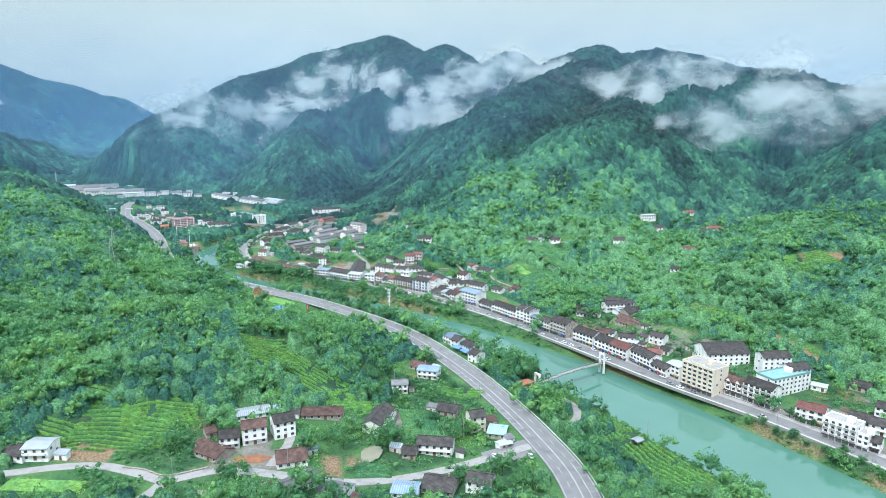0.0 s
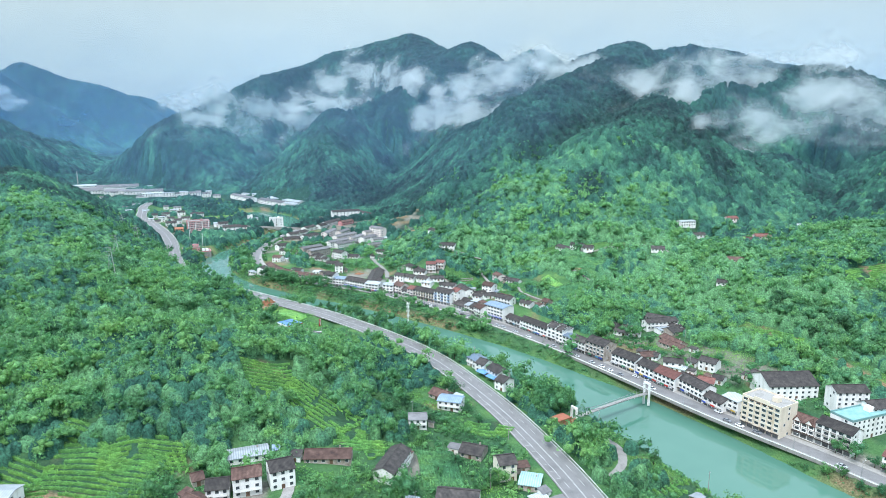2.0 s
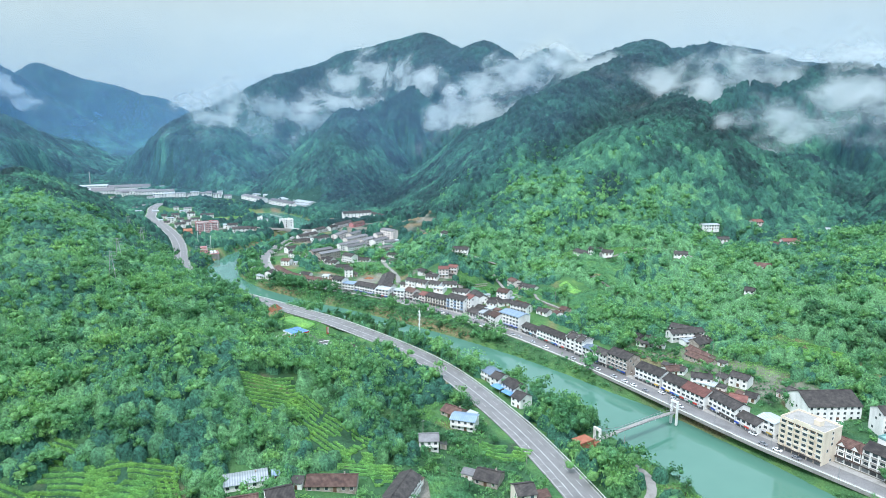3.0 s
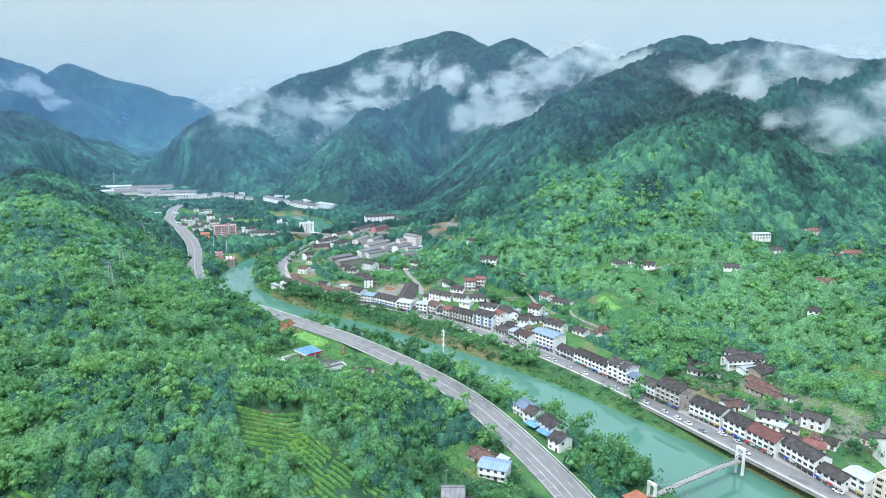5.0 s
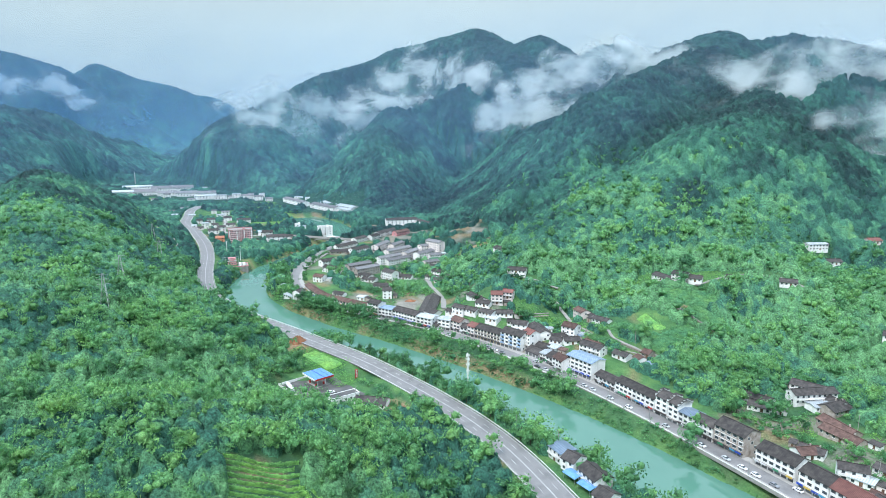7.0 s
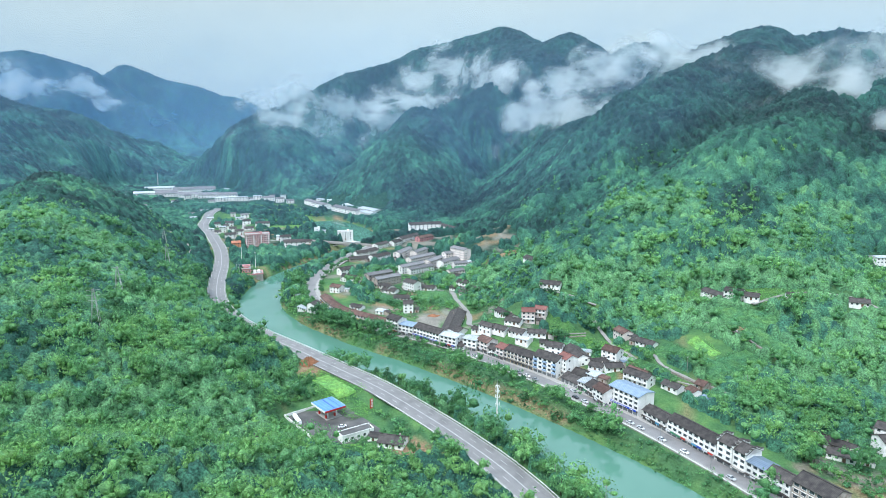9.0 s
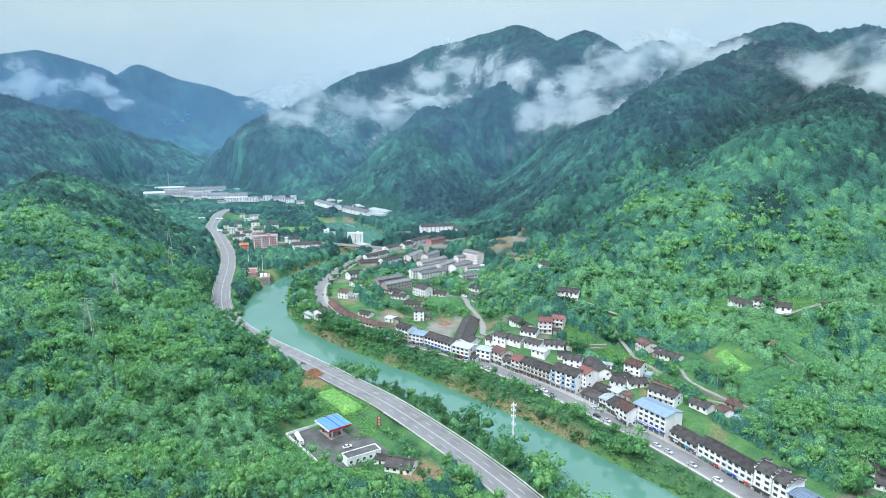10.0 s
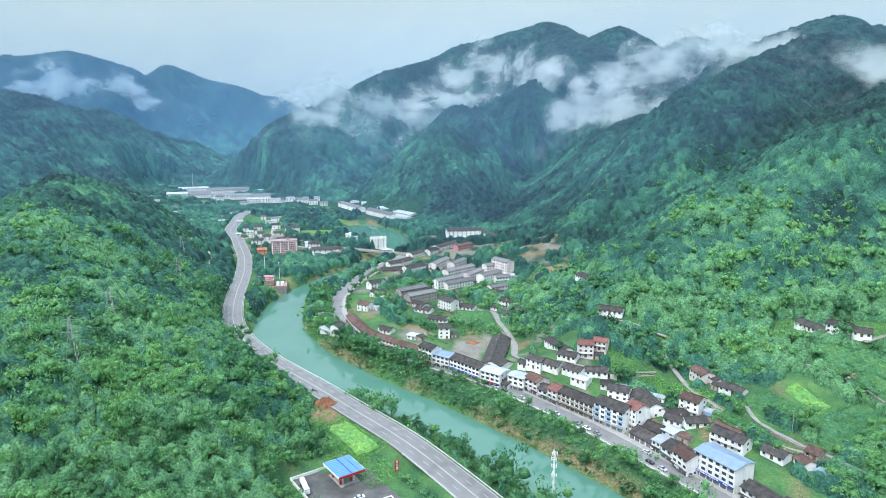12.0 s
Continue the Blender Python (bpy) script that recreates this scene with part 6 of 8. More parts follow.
# ---- the telecom mast ----
mast = tagged(new("telecom_mast"), "tall white tubular telecom mast with antenna rings", "mast")
mast.matrix_world = pose(-44.6, 511.4, float(height(-44.6, 511.4)) - 0.2)
MZ = 27.0 - float(height(-44.6, 511.4))
tube_part("pole", [(0, 0, -1), (0, 0, MZ * 0.5), (0, 0, MZ)], 0.62, WHITE_METAL, mast, sides=12, radius_end=0.32)
tube_part("spike", [(0, 0, MZ), (0, 0, MZ + 3)], 0.07, STEEL, mast)
for q, hz in enumerate((0.62, 0.76, 0.88, 0.97)):
    V, F = [], []
    for k in range(16):
        a, a2 = 2 * math.pi * k / 16, 2 * math.pi * (k + 1) / 16
        b = len(V)
        for aa in (a, a2):
            V += [(math.cos(aa) * 1.0, math.sin(aa) * 1.0, MZ * hz), (math.cos(aa) * 1.15, math.sin(aa) * 1.15, MZ * hz), (math.cos(aa) * 1.15, math.sin(aa) * 1.15, MZ * hz + 0.18), (math.cos(aa) * 1.0, math.sin(aa) * 1.0, MZ * hz + 0.18)]
        F += [tuple(b + i for i in q_) for q_ in ((0, 4, 5, 1), (1, 5, 6, 2), (2, 6, 7, 3), (3, 7, 4, 0))]
    link_mesh("ring", V, F, WHITE_METAL, mast)
    for k in range(3):
        a = 2 * math.pi * (k + 0.3 * q) / 3
        an = box_part("antenna", (-0.18, -0.09, -0.9, 0.18, 0.09, 0.9), WHITE_METAL, mast)
        an.matrix_local = pose(math.cos(a) * 1.2, math.sin(a) * 1.2, MZ * hz + 0.1, 0, 0, math.degrees(a) + 90)


# ---- lattice pylons on the western hill ----
def pylon(x, y, tall):
    ob = tagged(new("pylon"), "grey steel lattice power pylon on the wooded hill", "pylon", "power pylons")
    ob.matrix_world = pose(x, y, float(height(x, y)), 0, 0, 25)
    half = lambda z: 2.2 * (1 - z / tall) + 0.35
    levels = [tall * k / 7 for k in range(8)]
    for sx in (-1, 1):
        for sy in (-1, 1):
            tube_part("leg", [(sx * half(0), sy * half(0), -1), (sx * half(tall), sy * half(tall), tall)], 0.13, STEEL, ob, sides=4)
    for a, b in zip(levels[:-1], levels[1:]):
        for c, d in (((-1, -1), (1, -1)), ((1, -1), (1, 1)), ((1, 1), (-1, 1)), ((-1, 1), (-1, -1))):
            tube_part("brace", [(c[0] * half(a), c[1] * half(a), a), (d[0] * half(b), d[1] * half(b), b)], 0.07, STEEL, ob, sides=4)
    for hz in (0.72, 0.85, 0.97):
        tube_part("crossarm", [(-3.4, 0, tall * hz), (3.4, 0, tall * hz)], 0.12, STEEL, ob, sides=4)
    return ob


pylon(-266, 502, 24)
pylon(-293, 558, 20)
pylon(-345, 690, 20)
pylon(-420, 800, 18)


# ---- the filling station ----
GX, GY, GZ, GT = -134, 505, 6.2, -41
yard = tagged(box_part("forecourt", (-22, -17, -0.5, 26, 15, 0.04), DARK_YARD, None), "dark wet asphalt forecourt of the filling station", "forecourt", kind="structure")
yard.matrix_world = pose(GX + 6, GY - 9, GZ, 0, 0, GT)
canopy = tagged(new("station_canopy"), "blue roofed filling station canopy with red fascia on white columns", "canopy")
canopy.matrix_world = pose(GX, GY, GZ, 0, 0, GT)
box_part("roof", (-7.4, -6.2, 5.75, 7.4, 6.2, 6.0), CANOPY_BLUE, canopy, "bright blue metal roof sheet")
for nm, bx_ in (("front", (-7.5, -6.35, 5.0, 7.5, -6.2, 5.95)), ("back", (-7.5, 6.2, 5.0, 7.5, 6.35, 5.95)), ("left", (-7.55, -6.2, 5.0, -7.4, 6.2, 5.95))):
    box_part("fascia", bx_, WHITE_METAL, canopy)
box_part("fascia", (7.4, -6.2, 5.0, 7.6, 6.2, 5.95), RED_PAINT, canopy, "red painted fascia")
box_part("seam", (-7.3, -0.25, 6.0, 7.3, 0.25, 6.12), BLUE_PAINT, canopy)
box_part("seam", (-7.3, 3.4, 6.0, 7.3, 3.6, 6.1), BLUE_PAINT, canopy)
for sx in (-3.6, 3.6):
    for sy in (-2.6, 2.6):
        box_part("column", (sx - 0.3, sy - 0.3, 0, sx + 0.3, sy + 0.3, 5.75), WHITE_METAL, canopy)
        box_part("pump", (sx - 0.45, sy - 1.5, 0.25, sx + 0.45, sy - 0.7, 1.75), RED_PAINT, canopy, "red and white fuel pump")
box_part("island", (-6.2, -4.6, 0, 6.2, 4.6, 0.2), CONCRETE, canopy)
box_part("soffit", (-7.35, -6.15, 5.1, 7.35, 6.15, 5.2), WHITE_METAL, canopy)
shop = tagged(new("station_shop"), "low white filling station shop with flat grey roof", "shop")
shop.matrix_world = pose(-112, 483, 6.2, 0, 0, 44)
box_part("wall", (-8.5, -3, -1.5, 8.5, 3, 3.6), WHITE, shop)
box_part("roof", (-8.2, -2.7, 3.6, 8.2, 2.7, 3.75), DARK_YARD, shop)
for bx_ in ((-8.6, -3.1, 3.5, 8.6, -2.75, 4.1), (-8.6, 2.75, 3.5, 8.6, 3.1, 4.1), (-8.6, -2.75, 3.5, -8.25, 2.75, 4.1), (8.25, -2.75, 3.5, 8.6, 2.75, 4.1)):
    box_part("parapet", bx_, WHITE, shop)
for k in range(5):
    shared("window", WINDOW, shop, -6.6 + k * 3.3, -3.0, 1.0)
ywall = tagged(new("yard_wall"), "white rendered yard wall round the filling station", "wall")
ywall.matrix_world = pose(GX + 6, GY - 9, GZ, 0, 0, GT)
for bx_ in ((-22.3, -17.3, -1, -22, 6, 1.5), (-22, -17.3, -1, 12, -17, 1.5)):
    box_part("wall", bx_, WHITE, ywall)
pole_sign = tagged(new("price_sign"), "tall red filling station price sign by the road", "sign")
pole_sign.matrix_world = pose(-113.5, 516, float(height(-113.5, 516)), 0, 0, 50)
box_part("panel", (-0.9, -0.25, -0.5, 0.9, 0.25, 5.6), RED_PAINT, pole_sign)
for k in range(4):
    box_part("price_bar", (-0.6, -0.3, 1.0 + k * 0.8, 0.6, -0.25, 1.4 + k * 0.8), WHITE_METAL, pole_sign, "plain white price bar")
box_part("emblem", (-0.5, -0.31, 4.4, 0.5, -0.25, 5.3), WHITE_METAL, pole_sign)


# ---- vehicles ----
TYRE = weathered("tyre_rubber", [(0.02, 0.02, 0.02), (0.04, 0.04, 0.04)], 2, 0.8)
CAR_PAINT = {k: weathered(k + "_car_paint", [c, tuple(min(1, v * 1.1) for v in c)], 0.5, 0.3, spec=0.6) for k, c in
             (("white", (0.74, 0.75, 0.76)), ("silver", (0.45, 0.47, 0.49)), ("black", (0.03, 0.03, 0.035)), ("red", (0.38, 0.03, 0.03)), ("grey", (0.2, 0.21, 0.23)))}


def loft(sections):
    """A closed body from cross-sections (x, half width, bottom, top)."""
    V, F = [], []
    for x, w, b, t in sections:
        V += [(x, -w, b), (x, -w, (b + t * 2) / 3), (x, -w * 0.88, t), (x, w * 0.88, t), (x, w, (b + t * 2) / 3), (x, w, b)]
    for i in range(len(sections) - 1):
        for k in range(6):
            F.append((6 * i + k, 6 * i + (k + 1) % 6, 6 * i + 6 + (k + 1) % 6, 6 * i + 6 + k))
    e = 6 * (len(sections) - 1)
    F += [tuple(range(6))[::-1], tuple(e + k for k in range(6))]
    return V, F


def make_car(colour):
    ob = tagged(new("car"), f"{colour} car parked at the roadside", "car", "parked cars")
    link_mesh("body", *loft([(-2.2, 0.75, 0.35, 0.8), (-2.05, 0.86, 0.25, 0.95), (-0.9, 0.9, 0.22, 0.98), (1.0, 0.9, 0.22, 1.0), (1.9, 0.88, 0.25, 0.92), (2.2, 0.78, 0.35, 0.75)]), CAR_PAINT[colour], ob)
    link_mesh("windows", *loft([(-1.75, 0.72, 0.94, 0.97), (-1.1, 0.74, 0.94, 1.44), (0.3, 0.74, 0.94, 1.46), (1.15, 0.72, 0.94, 0.99)]), GLASS, ob)
    link_mesh("roof", *loft([(-1.05, 0.66, 1.40, 1.46), (0.28, 0.66, 1.41, 1.49)]), CAR_PAINT[colour], ob)
    for sx in (-1.35, 1.35):
        for sy in (-0.86, 0.86):
            tube_part("wheel", [(sx, sy - 0.1, 0.32), (sx, sy + 0.1, 0.32)], 0.32, TYRE, ob, sides=10)
    return ob


CARS = {k: make_car(k) for k in CAR_PAINT}
car_rng = random.Random(5)
first = dict(CARS)


def park(x, y, z, turn, colour):
    ob = first.pop(colour, None)
    if ob is not None:
        ob.matrix_world = pose(x, y, z, 0, 0, turn)
        return ob
    return copy_thing(CARS[colour], pose(x, y, z, 0, 0, turn))


s_car = along(STREET, 175, 315)
while s_car < along(STREET, -100, 632):
    q = cut(STREET, s_car, s_car + 1, 1)
    d = q[1] - q[0]
    nn = np.array([-d[1], d[0]]) / np.hypot(d[0], d[1])
    side = car_rng.choice((2.9, 2.9, 2.9, -2.9))
    c = q[0, :2] + nn * side
    park(c[0], c[1], q[0, 2] + 0.01, math.degrees(math.atan2(d[1], d[0])) + (180 if side > 0 else 0), car_rng.choice(("white", "white", "white", "white", "silver", "silver", "black", "grey")))
    s_car += car_rng.choice((7, 9, 14, 26, 40))
for x, y, t, c in ((40, 268, 100, "silver"), (24, 271, -60, "white"), (-98, 262, 10, "silver"), (-122, 492, 40, "white"), (170, 385, 20, "red"), (182, 381, 15, "white")):
    park(x, y, float(height(x, y)) + 0.05, t, c)

tanker = tagged(new("tanker_truck"), "white tanker truck parked beside the yard wall", "truck")
tanker.matrix_world = pose(-147, 493, 6.25, 0, 0, -52)
tube_part("tank", [(-4.6, 0, 2.2), (-4.4, 0, 2.2), (2.4, 0, 2.2), (2.6, 0, 2.2)], 1.15, CAR_PAINT["white"], tanker, sides=14)
link_mesh("cab", *loft([(3.1, 1.15, 0.7, 2.6), (3.3, 1.2, 0.6, 2.9), (4.8, 1.2, 0.6, 2.8), (5.2, 1.15, 0.6, 1.9)]), CAR_PAINT["white"], tanker)
box_part("chassis", (-4.8, -0.5, 0.7, 3.2, 0.5, 1.0), STEEL, tanker)
box_part("windscreen", (4.9, -1.0, 1.75, 5.02, 1.0, 2.55), GLASS, tanker)
for sx in (-3.6, -2.3, 3.9):
    for sy in (-1.0, 1.0):
        tube_part("wheel", [(sx, sy - 0.17, 0.52), (sx, sy + 0.17, 0.52)], 0.52, TYRE, tanker, sides=12)


# ---- street lamps and poles ----
def make_lamp():
    ob = tagged(new("street_lamp"), "grey steel street lamp with a short arm", "street lamp", "street lamps")
    tube_part("pole", [(0, 0, -0.5), (0, 0, 7.5)], 0.12, STEEL, ob, radius_end=0.07)
    tube_part("arm", [(0, 0, 7.4), (0, -0.9, 7.9), (0, -2.0, 8.0)], 0.06, STEEL, ob)
    box_part("lantern", (-0.18, -2.6, 7.92, 0.18, -1.9, 8.08), WHITE_METAL, ob)
    return ob


lamp = None
for line, off, s0, s1, gap in ((STREET, 5.9, 60, ST_LEN - 20, 30),):
    s = s0
    while s < s1:
        q = cut(line, s, s + 1, 1)
        d = q[1] - q[0]
        nn = np.array([-d[1], d[0]]) / np.hypot(d[0], d[1])
        c = q[0, :2] + nn * off
        m = pose(c[0], c[1], q[0, 2], 0, 0, math.degrees(math.atan2(nn[1], nn[0])) - 90)
        if lamp is None:
            lamp = make_lamp()
            lamp.matrix_world = m
        else:
            copy_thing(lamp, m)
        s += gap
upole = None
for x, y in ((-20, 268), (10, 290), (-65, 246), (-110, 238), (20, 330), (-28, 350), (-104, 480), (-88, 462), (5, 440), (-15, 450), (30, 585), (60, 570), (90, 560), (-120, 720), (-60, 690), (-10, 660), (-165, 745), (150, 470), (140, 430), (-430, 1000), (-480, 1080), (100, 290), (66, 345)):
    m = pose(x, y, float(height(x, y)), 0, 0, (x * 7 + y * 3) % 90)
    if upole is None:
        upole = tagged(new("utility_pole"), "grey concrete utility pole with a crossarm", "utility pole", "utility poles")
        tube_part("pole", [(0, 0, -1), (0, 0, 10)], 0.17, CONCRETE, upole, radius_end=0.1)
        box_part("crossarm", (-0.9, -0.06, 9.2, 0.9, 0.06, 9.32), STEEL, upole)
        upole.matrix_world = m
    else:
        copy_thing(upole, m)


# ---- lanes, yards, ponds and sheds of the village ----
def drape(ln, half, name, label, mat, lift=0.12):
    """A lane laid over the ground."""
    z = height(ln[:, 0], ln[:, 1])
    z = np.convolve(np.pad(z, 3, "edge"), np.ones(7) / 7, "valid")
    ln = np.column_stack([ln[:, :2], np.maximum(z, height(ln[:, 0], ln[:, 1])) + lift])
    return tagged(strip(name, ln, -half, half, 0, 0.5, mat), label, "lane", kind="structure")


for lane_line, lane_half, lane_name, lane_label in LANES:
    drape(lane_line, lane_half, lane_name, lane_label, LANE, 0.18)
drape(spline([(20, 269), (34, 275), (49, 281)], 4), 6.5, "junction", "grey asphalt junction where the lane meets the road", ASPHALT, 0.1)


STONE = weathered("rubble_stone", [(0.16, 0.14, 0.12), (0.30, 0.27, 0.24), (0.40, 0.37, 0.33)], 1.2, 0.95, bump=0.1, fine=2.5)


def stone_wall(points, tall, label):
    """A dry stone retaining wall: courses of uneven blocks along a line."""
    ln = spline(points, 2)
    s = np.concatenate([[0], np.cumsum(np.hypot(*np.diff(ln[:, :2], axis=0).T))])
    ob = tagged(new("stone_wall"), label, "wall", "stone walls on the slopes")
    g = random.Random(int(s[-1] * 10))
    V, F = [], []
    for course in range(max(1, int(tall / 0.5))):
        q = g.uniform(0, 1)
        while q < s[-1] - 1:
            w = g.uniform(0.7, 1.5)
            x, y = np.interp(q + w / 2, s, ln[:, 0]), np.interp(q + w / 2, s, ln[:, 1])
            x2, y2 = np.interp(q + w / 2 + 0.1, s, ln[:, 0]), np.interp(q + w / 2 + 0.1, s, ln[:, 1])
            a = math.atan2(y2 - y, x2 - x)
            z = float(height(x, y)) - 0.3 + course * 0.5
            v, f = box_data(-w / 2 + 0.03, -0.3 - g.uniform(0, 0.15), 0, w / 2 - 0.03, 0.3 + g.uniform(0, 0.15), 0.46 + g.uniform(0, 0.12))
            F += [tuple(k + len(V) for k in t) for t in f]
            V += [(x + p[0] * math.cos(a) - p[1] * math.sin(a), y + p[0] * math.sin(a) + p[1] * math.cos(a), z + p[2]) for p in v]
            q += w
    tagged(link_mesh("stonework", V, F, STONE, ob), kind="stuff")
    return ob


stone_wall([(51, 571), (60, 563), (73, 556), (82, 549)], 1.9, "rough stone retaining wall below the field lane")
stone_wall([(-66, 639), (-46, 631), (-23, 631), (-8, 633), (6, 637)], 1.4, "grey stone terrace wall behind the houses")
stone_wall([(-135, 247), (-125, 245), (-114, 240), (-104, 244), (-98, 247)], 1.2, "pale stone wall along the village lane")
stone_wall([(97, 627), (111, 610), (122, 595)], 1.4, "stone terrace wall above the maize")
stone_wall([(22, 620), (28, 606), (36, 585)], 1.4, "stone terrace wall beside the plots")


def heap(name, x, y, rx, ry, h, turn, mat, label, cat, seed):
    """A low irregular mound."""
    n, k = 22, 7
    g = np.random.default_rng(seed)
    V, F = [(0, 0, h)], []
    wob = 1 + 0.18 * np.sin(np.arange(n) * 1.3 + seed) + 0.1 * g.normal(size=n)
    for j in range(1, k + 1):
        u = j / k
        for i in range(n):
            a = 2 * math.pi * i / n
            V.append((rx * u * wob[i] * math.cos(a), ry * u * wob[i] * math.sin(a), h * (1 - u ** 2.2) * (1 + 0.2 * g.normal()) - 0.4 * (j == k)))
    F += [(0, 1 + i, 1 + (i + 1) % n) for i in range(n)]
    for j in range(k - 1):
        F += [(1 + j * n + i, 1 + (j + 1) * n + i, 1 + (j + 1) * n + (i + 1) % n, 1 + j * n + (i + 1) % n) for i in range(n)]
    ob = link_mesh(name, V, F, mat)
    ob.matrix_world = pose(x, y, float(height(x, y)) + 0.1, 0, 0, turn)
    return tagged(ob, label, cat)


heap("clay_heap", -83, 254, 8.5, 3.6, 1.1, 8, CLAY, "spread heap of orange red clay in the yard", "earth heap", 3)
heap("sand_heap", -112, 690, 5, 3, 1.2, 0, CLAY, "heap of reddish building sand", "earth heap", 4)
heap("earth_cut", -170, 566, 6, 4, 4.0, 20, CLAY, "bare red earth cutting in the hillside", "earth bank", 6)


def pond(x, y, rx, ry, turn, label):
    n = 26
    V = [(0, 0, 0)] + [(rx * (1 + 0.12 * math.sin(3.1 * i)) * math.cos(2 * math.pi * i / n), ry * (1 + 0.1 * math.cos(2.3 * i)) * math.sin(2 * math.pi * i / n), 0) for i in range(n)]
    ob = link_mesh("pond", V, [(0, 1 + i, 1 + (i + 1) % n) for i in range(n)], POND)
    xs = np.array([x, x + rx * 0.6, x - rx * 0.6, x, x])
    ys = np.array([y, y, y, y + ry * 0.6, y - ry * 0.6])
    ob.matrix_world = pose(x, y, float(height(xs, ys).max()) + 0.12, 0, 0, turn)
    return tagged(ob, label, "pond", kind="structure")


pond(-33, 266, 5, 8, -20, "small brown village pond")
pond(-92, 226, 10, 4.5, 8, "still village pond below the lane")


def shed(x, y, turn, L, D, H, roof, label):
    ob = tagged(new("shed"), label, "shed")
    ob.matrix_world = pose(x, y, float(height(x, y)), 0, 0, turn)
    for sx in (-L / 2 + 0.2, L / 2 - 0.2):
        for sy in (-D / 2 + 0.2, D / 2 - 0.2):
            tube_part("post", [(sx, sy, -1), (sx, sy, H)], 0.08, STEEL, ob, sides=5)
    v, f = gable_roof(L, D, H, 0.5, 0.3, 0.1)
    link_mesh("roof", v, f, roof, ob)
    box_part("back_wall", (-L / 2, D / 2 - 0.15, -1, L / 2, D / 2, H), WALLS["g"][1], ob)
    return ob


shed(10, 412, -50, 7, 5, 3, BLUE_TARP, "open shed roofed with bright blue sheeting")
shed(15.5, 404, -50, 7, 5, 3, BLUE_TARP, "open lean-to shed with blue sheet roof")
shed(30, 280, 20, 5, 3.5, 2.8, ROOFS["l"][1], "small pale roofed bus shelter")
shed(93, 283, 35, 4.5, 4, 3, ROOFS["l"][1], "small white hut beside the river terrace")
shed(-5, 372, -25, 6, 4, 2.8, BLUE_TARP, "lean-to shed with blue sheet roof")

# the building works by the far bank
works = tagged(new("building_site"), "red and grey concrete structure on the far river bank", "building site")
works.matrix_world = pose(-345, 826, 6, 0, 0, 25)
box_part("platform", (-18, -9, -6, 18, 9, 1.0), CONCRETE, works)
box_part("retaining_wall", (-18.3, -9.6, -6.5, 18.3, -9, 1.6), WALLS["g"][1], works)
box_part("block", (-3, -4, 1.0, 6, 4, 6.5), WALLS["r"][1], works, "red painted block")
box_part("block", (-15, -5, 1.0, -6, 2, 3.4), WALLS["r"][1], works, "red painted block")
for k in range(5):
    tube_part("post", [(-16 + k * 7.5, 6, 1), (-16 + k * 7.5, 6, 9 if k % 2 else 6)], 0.2, STEEL, works)
for x, y, tall in ((-356, 842, 22), (-338, 838, 18), (-760, 1420, 32)):
    tm = tagged(new("steel_mast"), "thin pale steel mast", "mast")
    tm.matrix_world = pose(x, y, 7)
    tube_part("pole", [(0, 0, 0), (0, 0, tall)], 0.3, WHITE_METAL, tm, radius_end=0.15)
    box_part("head", (-0.8, -0.1, tall - 1.2, 0.8, 0.1, tall - 0.8), WHITE_METAL, tm)
chimney = tagged(new("factory_chimney"), "tall pale factory chimney in the far village", "chimney")
chimney.matrix_world = pose(-1038, 1716, 12)
tube_part("shaft", [(0, 0, 0), (0, 0, 32)], 1.6, CONCRETE, chimney, sides=12, radius_end=1.0)
tube_part("rim", [(0, 0, 32), (0, 0, 33)], 1.2, CONCRETE, chimney, sides=12)


# ---- outbuildings and yards beside the houses ----
def outbuilding(x, y, turn, L, D, H, wall, roof):
    ob = tagged(new("outbuilding"), f"small {WALLS[wall][0]} outbuilding with {ROOFS[roof][0]} lean-to roof", "shed", "outbuildings of the houses")
    ob.matrix_world = pose(x, y, float(height(x, y)), 0, 0, turn)
    hx, hy = L / 2, D / 2
    V = [(-hx, -hy, -2), (hx, -hy, -2), (hx, hy, -2), (-hx, hy, -2), (-hx, -hy, H), (hx, -hy, H), (hx, hy, H + 0.7), (-hx, hy, H + 0.7)]
    F = [(0, 1, 5, 4), (1, 2, 6, 5), (2, 3, 7, 6), (3, 0, 4, 7)]
    link_mesh("wall", V, F, WALLS[wall][1], ob)
    k = 0.7 / D
    V = [(a, b, H + (b + hy) * k + c) for c in (0.02, 0.2) for a, b in ((-hx - 0.3, -hy - 0.4), (hx + 0.3, -hy - 0.4), (hx + 0.3, hy + 0.3), (-hx - 0.3, hy + 0.3))]
    link_mesh("roof", V, [(3, 2, 1, 0), (4, 5, 6, 7), (0, 1, 5, 4), (1, 2, 6, 5), (2, 3, 7, 6), (3, 0, 4, 7)], ROOFS[roof][1], ob)
    box_part("door", (-0.5, -hy - 0.06, 0, 0.5, -hy + 0.02, 1.9), WOOD_DOOR, ob)
    return ob


